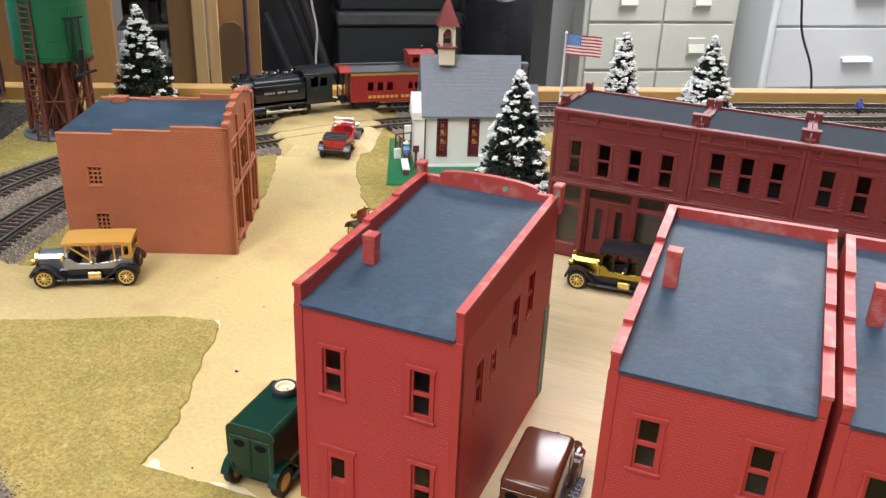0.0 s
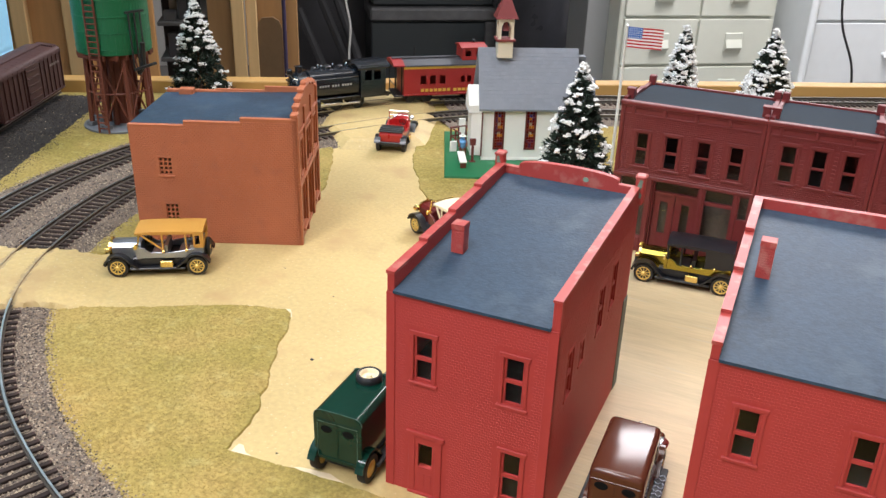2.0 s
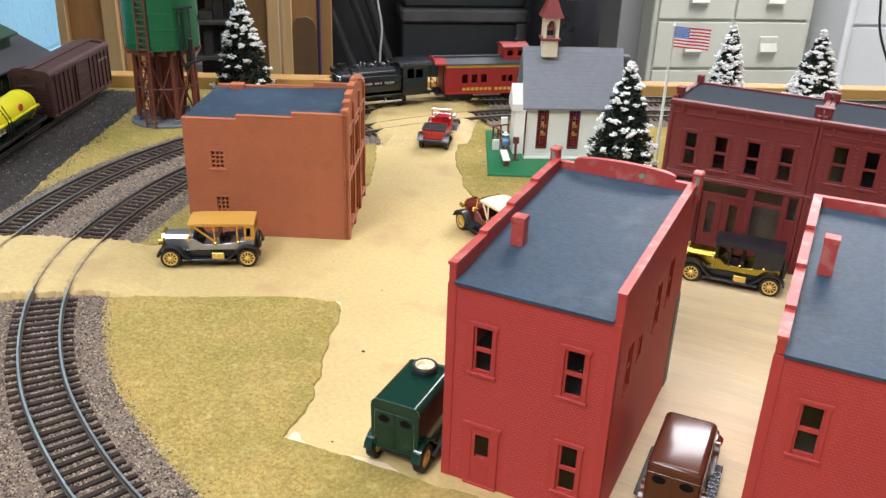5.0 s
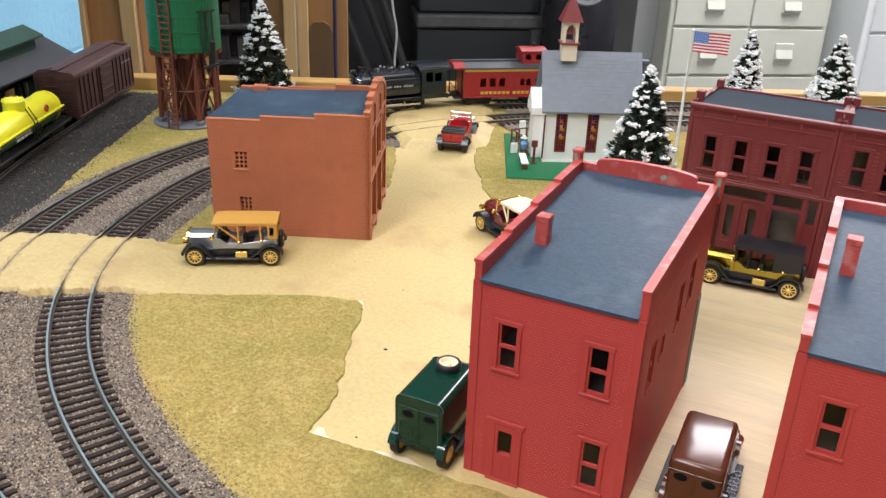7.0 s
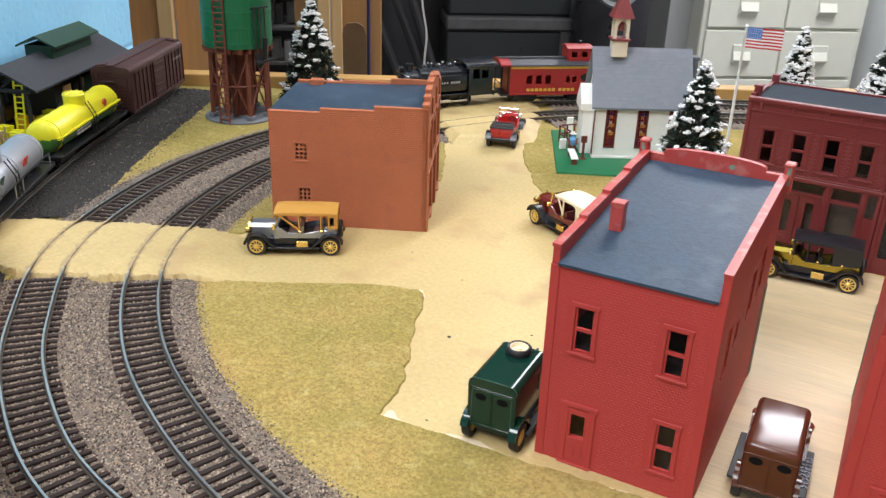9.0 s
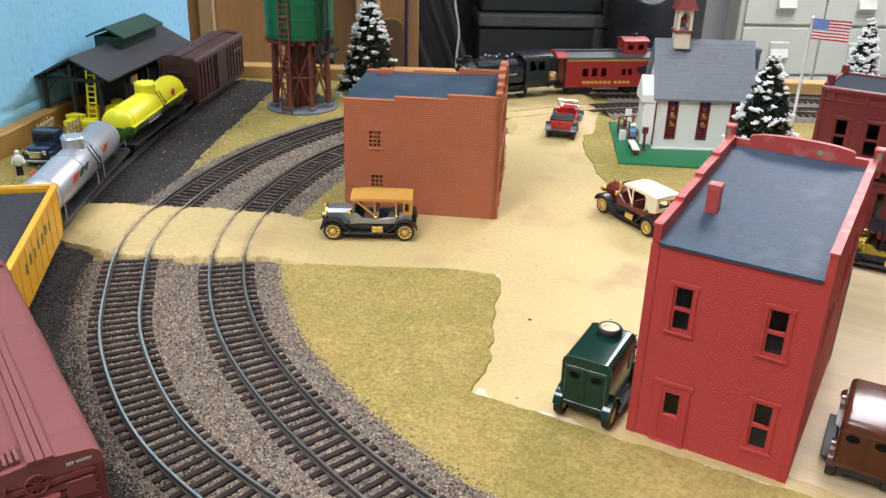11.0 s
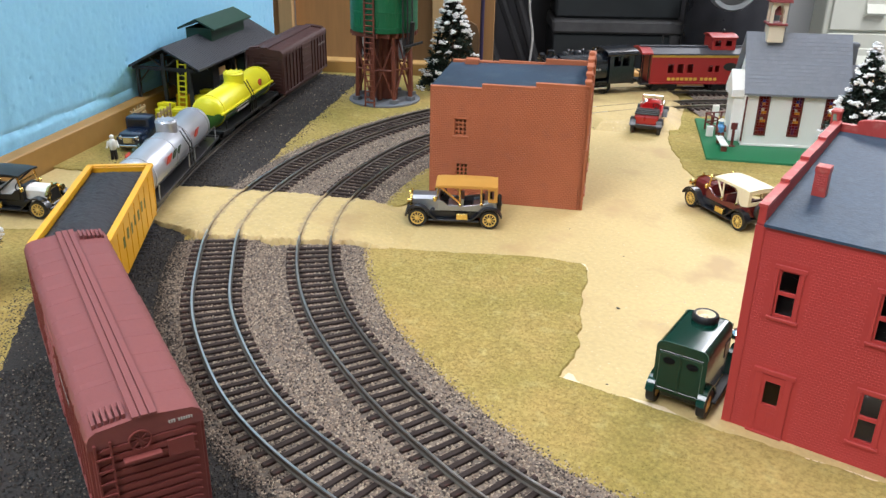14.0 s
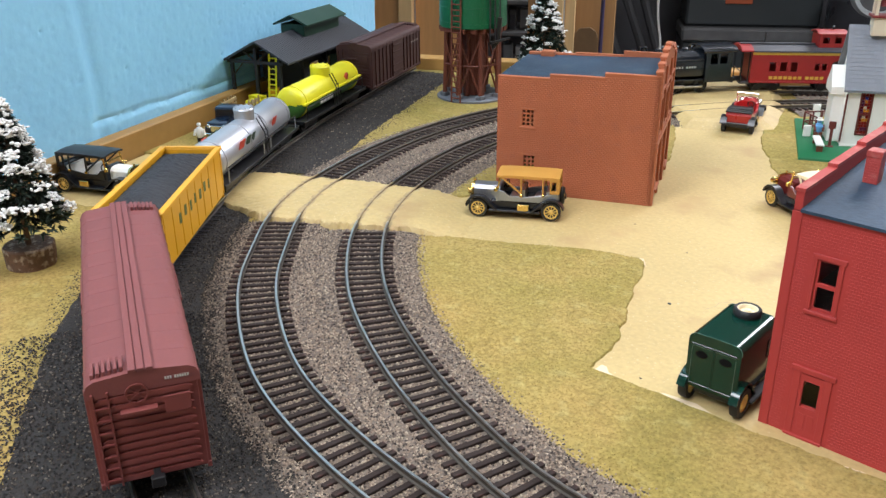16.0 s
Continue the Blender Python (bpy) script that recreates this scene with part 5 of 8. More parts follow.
def corner_store():
    W, D = 90.6, 74.0
    root = empty("corner_store", at(-351.2, 335.4, 0, 25.2), "terracotta brick corner store with a flat dark roof", "building")
    F = faces_of(W, D)
    g1, g2 = (14.6, 21.8, 40.3, 50.2), (16.0, 23.0, 13.2, 23.2)
    bm = bmesh.new()
    pierced(bm, W, 73, 2.4, [g1, g2, (-1, 30, 68, 80), (30, 60.5, 70.4, 80)])
    part("side_wall", bm, BRICK, root)
    bm = bmesh.new()
    bricks(bm, W - 0.8, 0.3, 72.6, [(a - 1.6, b + 1.6, c - 1.4, d + 1.4) for a, b, c, d in (g1, g2)], x0=0.4, bw=2.1, bh=1.12, joint=0.36, proud=0.30, cut=lambda x, z: z > (67.6 if x < 30 else 70 if x < 60.5 else 72.6))
    part("brickwork", bm, BRICK, root, "moulded terracotta brick courses", kind="stuff")
    for (a, b, c, d), rows in ((g1, 4), (g2, 4)):
        bm = bmesh.new()
        cells, w, h = [], (b - a) / 3, (d - c) / rows
        for i in range(3):
            for j in range(rows):
                cells.append((i * w + 0.45, (i + 1) * w - 0.45, j * h + 0.4, (j + 1) * h - 0.4))
        pierced(bm, b - a, d - c, 0.9, cells)
        bmesh.ops.translate(bm, verts=bm.verts, vec=(a, 0.5, c))
        box(bm, a - 1.3, b + 1.3, -0.7, 0, c - 1.3, c - 0.1, 0.15)
        box(bm, a - 0.9, b + 0.9, -0.3, 0, d + 0.1, d + 1.1, 0.1)
        part("window", bm, BRICK, root, "small barred window with twelve lights")
    for z, x0, x1 in ((68, 0, 30), (70.4, 30, 60.5), (73, 60.5, W)):
        bm = bmesh.new()
        box(bm, x0 - 0.15, x1, -0.25, 2.5, z, z + 0.9, 0.2)
        part("coping", bm, BRICK, root)
    bm = bmesh.new()
    prism(bm, [(0, 0), (W, 0), (W, 73), (60, 73), (60, 70.5), (30, 70.5), (30, 68), (0, 68)], "y", D - 2.4, D)
    box(bm, 0, 60, D - 2.8, D + 0.4, 67.8, 69.6, 0.2)
    part("far_wall", bm, BRICK, root)
    bm = bmesh.new()
    box(bm, 0, 2.4, 2.4, D - 2.4, 0, 66.5)
    part("rear_wall", bm, BRICK, root)
    bm = bmesh.new()
    box(bm, 9, 17.5, D - 8.6, D - 2.6, 60, 71.5, 0.3)
    part("chimney", bm, BRICK, root, "stub of a terracotta brick chimney")
    bm = bmesh.new()
    prism(bm, [(-0.7, 66.6), (W - 2, 69.2), (W - 2, 70.4), (-0.7, 67.8)], "y", 2.45, D - 2.45)
    part("roof", bm, ROOF, root, "dark slate-grey sheet roof")
    # street front
    ups = [(9, 16.5, 40, 59), (29, 36.5, 40, 59), (37.8, 45.3, 40, 59), (57.5, 65, 40, 59)]
    shop = [(7, 21, 8, 31), (27.5, 46.5, 1.5, 33), (53, 67, 8, 31)]
    bm = bmesh.new()
    pierced(bm, D, 83, 2.6, [*ups, *shop, (-1, 6, 75, 95), (D - 6, D + 1, 75, 95), (6, 13, 78, 95), (D - 13, D - 6, 78, 95), (13, 24, 80.5, 95), (D - 24, D - 13, 80.5, 95)])
    part("street_wall", xf(bm, F["right"]), BRICK, root)
    for a in ups:
        sash(root, F["right"], *a, BRICK, trim=1.3)
    pieces = [("ledge", -0.3, D + 0.3, -1.3, 0, 34.6, 37.0, 0.3), ("ledge", -0.3, D + 0.3, -1.0, 0, 63.5, 65.2, 0.3), ("crest", D / 2 - 3, D / 2 + 3, -0.4, 2.8, 83.6, 86.0, 0.5)]
    for y in (0, 23, 48, D - 4):
        pieces += [("pilaster", y, y + 4, -1.3, 0, 0, 34.5, 0.3), ("pilaster", y, y + 4, -1.0, 0, 37, 75, 0.3)]
    for a, b, z in ((-0.5, 6.2, 75), (D - 6.2, D + 0.5, 75), (6, 13.2, 78), (D - 13.2, D - 6, 78), (13, 24.2, 80.5), (D - 24.2, D - 13, 80.5), (24, D - 24, 82.6)):
        pieces.append(("coping", a, b, -0.7, 3.2, z, z + 1.5, 0.3))
    for a, b, c, d in shop[::2]:
        pieces += [("sill", a - 0.8, b + 0.8, -2.0, 0, c - 1.6, c, 0.3), ("mullion", (a + b) / 2 - 0.5, (a + b) / 2 + 0.5, 0.2, 1.2, c, d, 0.1)]
    for nm, *dims in pieces:
        bm = bmesh.new()
        box(bm, *dims)
        part(nm, xf(bm, F["right"]), BRICK, root)
    bm = bmesh.new()
    pierced(bm, 15, 29, 1.0, [(2.2, 6.8, 9, 26), (8.2, 12.8, 9, 26)])
    part("door", xf(bm, F["right"] @ Matrix.Translation((29.5, 5, 1.2))), BRICK, root, "terracotta double door")
    bm = bmesh.new()
    for a, b, c, d in shop[::2]:
        box(bm, a, b, 1.5, 1.8, c, d)
    part("shop_glass", xf(bm, F["right"]), WINDOW_GLASS, root)


corner_store()


# ---- church ----
STAINED = []
for nm, colr in (("ruby_glass", (0.17, 0.012, 0.010)), ("amber_glass", (0.55, 0.22, 0.03)), ("blue_glass", (0.03, 0.05, 0.28)), ("violet_glass", (0.10, 0.02, 0.07)), ("milk_glass", (0.55, 0.48, 0.36))):
    STAINED.append(mat(nm, colr, 0.25, var=0.2))


def shingle_field(bm, w, length, course=2.75, tab=3.6):
    """Lapped shingles on the plane z = 0, x 0..w, y up the slope 0..length."""
    rows = int(length / course)
    for r in range(rows):
        y = r * course
        x = -(tab / 2 if r % 2 else 0)
        while x < w:
            a, b = max(0, x) + 0.05, min(w, x + tab * random.uniform(0.94, 1.0)) - 0.05
            x += tab
            if b - a < 0.4:
                continue
            zt = 0.26 + random.uniform(-0.03, 0.03)
            q = [bm.verts.new(p) for p in ((a, y, 0), (b, y, 0), (b, y, zt), (a, y, zt), (a, y + course, 0.08), (b, y + course, 0.08))]
            bm.faces.new([q[0], q[1], q[2], q[3]])
            bm.faces.new([q[3], q[2], q[5], q[4]])


def gable_roof(root, x0, x1, yc, half, z_eave, z_ridge, label):
    bm = bmesh.new()
    t = 1.4
    prism(bm, [(yc - half, z_eave), (yc, z_ridge), (yc + half, z_eave), (yc + half, z_eave - t), (yc, z_ridge - t * 1.8), (yc - half, z_eave - t)], "x", x0, x1)
    rf = part("roof", bm, SHINGLE, root, label)
    slope = math.hypot(half, z_ridge - z_eave)
    ang = math.atan2(z_ridge - z_eave, half)
    for side in (1, -1):
        bm = bmesh.new()
        shingle_field(bm, x1 - x0, slope)
        m = Matrix.Translation((x0, yc - half, z_eave)) @ Matrix.Rotation(ang, 4, "X") if side == 1 else Matrix.Translation((x1, yc + half, z_eave)) @ Matrix.Rotation(math.pi, 4, "Z") @ Matrix.Rotation(ang, 4, "X")
        part("shingles", xf(bm, m), SHINGLE, rf, "rows of grey shingles", kind="stuff")
    return rf


def church():
    root = empty("church", at(-237, 559, 2.6, 30.4), "white wooden church with grey shingle roof and red belfry", "church")
    L, Wd, H = 66.0, 38.0, 39.5
    slots = [(8.0, 15.6, 8, 37), (31.0, 38.6, 8, 37), (54, 61.5, 8, 37)]
    bm = bmesh.new()
    pierced(bm, L, H, 2.0, slots)
    part("side_wall", bm, WHITE, root)
    bm = bmesh.new()
    box(bm, 0, L, Wd - 2, Wd, 0, H)
    part("side_wall", bm, WHITE, root)
    for x in (0, L - 2):
        bm = bmesh.new()
        prism(bm, [(2, 0), (Wd - 2, 0), (Wd - 2, H), (Wd / 2, H + 38), (2, H)], "x", x, x + 2)
        part("gable_wall", bm, WHITE, root)
    bm = bmesh.new()
    box(bm, -0.5, L + 0.5, -0.8, 0, -0.2, 1.4, 0.2)
    for x in (-0.4, L - 1.6):
        box(bm, x, x + 2.0, -0.5, 0, 1.4, H, 0.1)
    part("trim_board", bm, WHITE, root)
    for a, b, c, d in slots:
        bm = bmesh.new()
        box(bm, a - 0.2, b + 0.2, -0.6, 1.0, c - 0.2, c + 1.0, 0.1)
        box(bm, a - 0.2, b + 0.2, -0.6, 1.0, d - 1.0, d + 0.2, 0.1)
        box(bm, a - 0.2, a + 1.0, -0.6, 1.0, c, d, 0.1)
        box(bm, b - 1.0, b + 0.2, -0.6, 1.0, c, d, 0.1)
        box(bm, a, b, -0.4, 0.9, (c + d) / 2 - 1.2, (c + d) / 2 + 0.2)
        win = part("stained_window", bm, BROWN_TRIM, root, "oxblood-framed stained glass window")
        n = 13
        for k in range(n):
            for j in range(3):
                z0, z1 = c + 1 + (d - c - 2) * k / n, c + 1 + (d - c - 2) * (k + 1) / n
                x0, x1 = a + 1 + (b - a - 2) * j / 3, a + 1 + (b - a - 2) * (j + 1) / 3
                bm = bmesh.new()
                box(bm, x0 + 0.12, x1 - 0.12, 0.3, 0.7, z0 + 0.12, z1 - 0.12)
                part("pane", bm, STAINED[(1 if k % 3 == 1 else 4 if k % 3 == 2 else 0) if j == 1 and 2 < k < 11 else 2 if k in (10, 11) and j == 1 else 1 if k in (4, 7) and j == 2 else random.choice((0, 0, 0, 3))], win)
    gable_roof(root, -3.5, L + 3.5, Wd / 2, Wd / 2 + 3.2, H - 1, 78.0, "steep grey shingle roof")
    bm = bmesh.new()
    prism(bm, [(-1.2, 3), (-1.2, H - 4), (0.6, H - 4), (0.6, 3)], "x", -1.0, -0.2)
    part("corner_board", bm, BROWN_TRIM, root)
    # belfry over the ridge
    cx, cy, hw = 14.8, 16.5, 5.4
    bm = bmesh.new()
    box(bm, cx - hw, cx + hw, cy - hw, cy + hw, 72, 84, 0.2)
    part("belfry_base", bm, IVORY, root)
    bm = bmesh.new()
    box(bm, cx - hw - 1.5, cx + hw + 1.5, cy - hw - 1.5, cy + hw + 1.5, 83.6, 85.2, 0.3)
    part("belfry_ledge", bm, STEEPLE, root)
    for k in range(4):
        bm = bmesh.new()
        arch_pts = [(hw - 2.0, 86), (hw - 2.0, 94)] + [((hw - 2.6) * math.cos(a), 94 + 3.4 * math.sin(a)) for a in (math.pi * i / 8 for i in range(1, 8))] + [(-hw + 2.0, 94), (-hw + 2.0, 86)]
        for s in (-1, 1):
            q = [p for p in arch_pts if p[0] * s >= -0.01]
            q = sorted(q, key=lambda p: (p[1], -abs(p[0])))
            poly = [(s * hw, 85.2), (s * hw, 100)] + [(0, 100)] + [(p[0], p[1]) for p in sorted(q, key=lambda p: -p[1])] + [(s * (hw - 2.0), 85.2)]
            prism(bm, poly, "y", -hw, -hw + 1.2)
        m = Matrix.Translation((cx, cy, 0)) @ Matrix.Rotation(math.pi / 2 * k, 4, "Z") @ Matrix.Diagonal((0.995, 1, 1, 1))
        part("belfry_arch", xf(bm, m), IVORY, root, "ivory belfry side with an arched opening")
    bm = bmesh.new()
    lathe(bm, [(0.6, 97), (1.8, 95.5), (2.2, 92.5), (3.2, 90.6), (2.8, 90.4)], (cx, cy, 0), n=14)
    part("bell", bm, STEEPLE, root, "dark bell in the belfry", smooth=True)
    for k in range(7):
        f0, f1 = k / 7, (k + 1) / 7
        bm = bmesh.new()
        r0, r1 = (hw + 2.2) * (1 - f0 * 0.97), (hw + 2.2) * (1 - f1 * 0.97) - 0.0
        z0, z1 = 99.5 + 19 * f0, 99.5 + 19 * f1
        vs = [bm.verts.new((cx + sx * r, cy + sy * r, z)) for r, z in ((r0 + 0.25, z0), (r1 + 0.15, z1)) for sx, sy in ((-1, -1), (1, -1), (1, 1), (-1, 1))]
        bm.faces.new(vs[:4][::-1])
        bm.faces.new(vs[4:])
        for i in range(4):
            j = (i + 1) % 4
            bm.faces.new([vs[i], vs[j], vs[4 + j], vs[4 + i]])
        part("steeple_course", bm, STEEPLE, root)
    bm = bmesh.new()
    lathe(bm, [(0.7, 118), (0.5, 121), (0.9, 122), (0.2, 123.5)], (cx, cy, 0), n=8)
    part("finial", bm, WHITE, root)
    # porch at the gable end
    bm = bmesh.new()
    box(bm, -7.4, 0, 9.5, 28.5, 0, 34, 0.3)
    prism(bm, [(8, 33), (30, 33), (30, 38), (19, 51), (8, 38)], "x", -9.6, -0.2)
    part("porch", bm, WHITE, root, "white gabled porch")
    bm = bmesh.new()
    box(bm, L, L + 16, 8, 30, 0, 26)
    prism(bm, [(8, 26), (30, 26), (19, 54)], "x", L, L + 16)
    part("annex", bm, WHITE, root, "small white annex behind")
    gable_roof(root, L - 2, L + 18, 19, 15, 24, 57, "grey shingle annex roof")
    bm = bmesh.new()
    box(bm, L + 4, L + 9.5, 20, 25.5, 36, 71, 0.2)
    box(bm, L + 3.4, L + 10.1, 19.4, 26.1, 69.5, 72, 0.3)
    part("chimney", bm, CONCRETE, root, "grey stone chimney")
    return root


church()
bm = bmesh.new()
box(bm, 0, 104, 0, 106, -2.4, 2.5, 0.6, 2)
thing("lawn_base", bm, GREEN_BASE, at(-245.5, 514, 0, 25.4), "bright green plastic lawn base under the church", "base", smooth=True)


def water_tower():
    root = empty("water_tower", at(-523.5, 500), "green water tower on a rust-brown timber trestle", "water tower")
    ZB, RT = 60.0, 27.4
    bm = bmesh.new()
    lathe(bm, [(30, -0.2), (30, 2.2), (29, 2.8)], n=40)
    part("base", bm, CONCRETE, root, "round grey base", smooth=True)
    R, r = 24.0, 22.5
    for k in range(8):
        a = 2 * math.pi * (k + 0.3) / 8
        bm = bmesh.new()
        c, s = math.cos(a), math.sin(a)
        vs = [(R * c, R * s, 4), (r * c, r * s, ZB - 3.5)]
        cyl(bm, vs[0], vs[1], 1.9, n=6)
        part("leg", bm, RUST, root)
        bm = bmesh.new()
        box(bm, R * c - 3, R * c + 3, R * s - 3, R * s + 3, 2.6, 6, 0.4)
        part("footing", bm, CONCRETE, root)
        b = 2 * math.pi * (k + 1.3) / 8
        for za, zb in ((6, ZB - 7), (ZB - 7, 6)):
            bm = bmesh.new()
            cyl(bm, (R * c, R * s, za), (R * math.cos(b), R * math.sin(b), zb), 0.8, n=5)
            part("brace", bm, RUST, root)
        bm = bmesh.new()
        cyl(bm, (R * c, R * s, ZB / 2), (R * math.cos(b), R * math.sin(b), ZB / 2), 0.8, n=5)
        part("tie_beam", bm, RUST, root)
    for k in range(5):
        bm = bmesh.new()
        a = 2 * math.pi * k / 5
        cyl(bm, (11 * math.cos(a), 11 * math.sin(a), 3), (9 * math.cos(a), 9 * math.sin(a), ZB - 3), 2.2, n=6)
        part("inner_post", bm, RUST, root)
    bm = bmesh.new()
    lathe(bm, [(8, 3), (8, ZB - 3)], n=10)
    part("core", bm, RUST, root, "rust-brown boxed riser pipe")
    for k in range(9):
        y = -24 + k * 6.0
        h = math.sqrt(max(RT**2 - y * y, 30))
        bm = bmesh.new()
        box(bm, -h, h, y - 1.2, y + 1.2, ZB - 3.5, ZB, 0.2)
        part("joist", bm, RUST, root)
    bm = bmesh.new()
    lathe(bm, [(RT - 0.7, ZB), (RT, ZB + 0.5), (RT, 118), (RT - 1, 119)], n=64)
    tank = part("tank", bm, GREEN_TANK, root, "green vertical-staved tank", smooth=True)
    bm = bmesh.new()
    for k in range(64):
        a = 2 * math.pi * k / 64
        obox(bm, ((RT + 0.05) * math.cos(a), (RT + 0.05) * math.sin(a), (ZB + 119) / 2), (0.35, 2.5, 117.5 - ZB), Matrix.Rotation(a, 4, "Z"))
    part("stave", bm, GREEN_TANK, tank, kind="stuff")
    for z in (ZB + 4, ZB + 16, ZB + 28, ZB + 40, ZB + 52):
        bm = bmesh.new()
        lathe(bm, [(RT + 0.1, z), (RT + 0.55, z + 0.2), (RT + 0.55, z + 0.7), (RT + 0.1, z + 0.9)], n=64)
        part("hoop", bm, GREEN_TANK, tank, smooth=True)
    bm = bmesh.new()
    lathe(bm, [(31, 119), (31, 120), (0.5, 136)], n=40)
    part("tank_roof", bm, SHED_ROOF, root, smooth=True)
    # ladder towards the tracks
    la = radians(-74)
    c, s = math.cos(la), math.sin(la)
    px, py = -s, c
    bm = bmesh.new()
    for o in (-4, 4):
        tube(bm, [((RT + 3) * c + px * o, (RT + 3) * s + py * o, 1.5), ((RT + 2) * c + px * o, (RT + 2) * s + py * o, 119)], 0.8, 5)
    part("ladder_rail", bm, RUST, root)
    for k in range(26):
        z = 5 + k * 4.4
        bm = bmesh.new()
        cyl(bm, ((RT + 2.8) * c + px * 4, (RT + 2.8) * s + py * 4, z), ((RT + 2.8) * c - px * 4, (RT + 2.8) * s - py * 4, z), 0.6, n=5)
        part("ladder_rung", bm, RUST, root)
    # spout gear
    la = radians(-10)
    c, s = math.cos(la), math.sin(la)
    px, py = -s, c
    bm = bmesh.new()
    for o in (-5, 0, 5):
        tube(bm, [((RT + 2) * c + px * o, (RT + 2) * s + py * o, ZB - 9), ((RT + 1.5) * c + px * o, (RT + 1.5) * s + py * o, ZB + 32)], 0.7, 5)
    tube(bm, [((RT + 2) * c - px * 8, (RT + 2) * s - py * 8, ZB + 32), ((RT + 2) * c + px * 8, (RT + 2) * s + py * 8, ZB + 32)], 1.0, 5)
    tube(bm, [(36 * c - px * 10, 36 * s - py * 10, ZB - 9), (36 * c + px * 10, 36 * s + py * 10, ZB - 7)], 1.2, 5)
    tube(bm, [(RT * c, RT * s, ZB - 14), ((RT + 6) * c, (RT + 6) * s, ZB - 8), ((RT + 8) * c, (RT + 8) * s, ZB + 10)], 2.0, 8)
    part("spout", bm, BLACK, root, "dark iron filling spout and chains")


water_tower()


def freight_shed():
    yaw = math.degrees(math.atan2(FAS_D[1], FAS_D[0]))
    # x runs along the wall, y towards the wall; the near eave corner on the wall side is at y = 0
    root = empty("freight_shed", at(-634, 330, 0, yaw), "open black-timbered freight shed with charcoal roof and green cupola", "shed")
    L, W = 150.0, 58.0
    posts = [(4, -5), (4, -27), (4, -48), (40, -5), (40, -48), (80, -5), (80, -48), (120, -5), (120, -48), (146, -5), (146, -48)]
    for x, y in posts:
        bm = bmesh.new()
        box(bm, x - 1.2, x + 1.2, y - 1.2, y + 1.2, -0.3, 43 if abs(y + 27) > 5 else 51)
        part("post", bm, SHED_WOOD, root)
    for x in (4, 40, 80, 120, 146):
        bm = bmesh.new()
        box(bm, x - 1, x + 1, -52, -1, 38.5, 41)
        for y, s in ((-5, -1), (-48, 1), (-27, 1), (-27, -1)):
            cyl(bm, (x, y, 28 if abs(y + 27) > 5 else 40), (x, y + s * 11, 40 if abs(y + 27) > 5 else 48), 0.8, n=4)
        part("truss", bm, SHED_WOOD, root)
    for y in (-5, -48):
        bm = bmesh.new()
        box(bm, 2, 148, y - 1, y + 1, 41, 43)
        part("eave_beam", bm, SHED_WOOD, root)
    bm = bmesh.new()
    prism(bm, [(0, 40), (-29, 55), (-58, 40), (-58, 41.4), (-29, 56.6), (0, 41.4)], "x", 0, L)
    rf = part("roof", bm, SHED_ROOF, root, "charcoal ribbed metal roof")
    bm = bmesh.new()
    for k in range(51):
        x = k * 3.0
        for s in (0, -58):
            cyl(bm, (x, s, 41.4), (x, -29, 56.6), 0.35, n=4)
    part("roof_rib", bm, SHED_ROOF, rf, kind="stuff")
    bm = bmesh.new()
    box(bm, 60, 122, -40, -18, 46, 61)
    part("cupola", bm, SHED_GREEN, root, "green clerestory cupola")
    bm = bmesh.new()
    prism(bm, [(-13, 60), (-29, 67.5), (-45, 60), (-45, 61.4), (-29, 68.9), (-13, 61.4)], "x", 56, 127)
    part("cupola_roof", bm, SHED_GREEN, root, "dark green cupola roof")
    bm = bmesh.new()
    pierced(bm, 100, 40, 2, [(14, 30, 2, 30), (46, 60, 2, 30), (76, 90, 12, 30)])
    part("inner_wall", xf(bm, Matrix.Translation((46, -44, 0)) @ Matrix.Rotation(0, 4, "Z")), SHED_WALL, root)
    bm = bmesh.new()
    box(bm, 46, 48, -42, -6, 0, 40)
    part("end_wall", bm, SHED_WALL, root)
    bm = bmesh.new()
    box(bm, 92, 106, -45, -44.2, 3, 31, 0.2)
    part("door", bm, SHED_GREEN, root, "dark green freight door")
    bm = bmesh.new()
    box(bm, 110, 118, -45, -44.2, 4, 34, 0.2)
    part("notice", bm, CARD, root, "pale grey notice panel")
    bm = bmesh.new()
    box(bm, 30, 150, -52, -3, 0, 8, 0.4)
    part("platform", bm, SHED_WALL, root, "dark loading platform")


freight_shed()


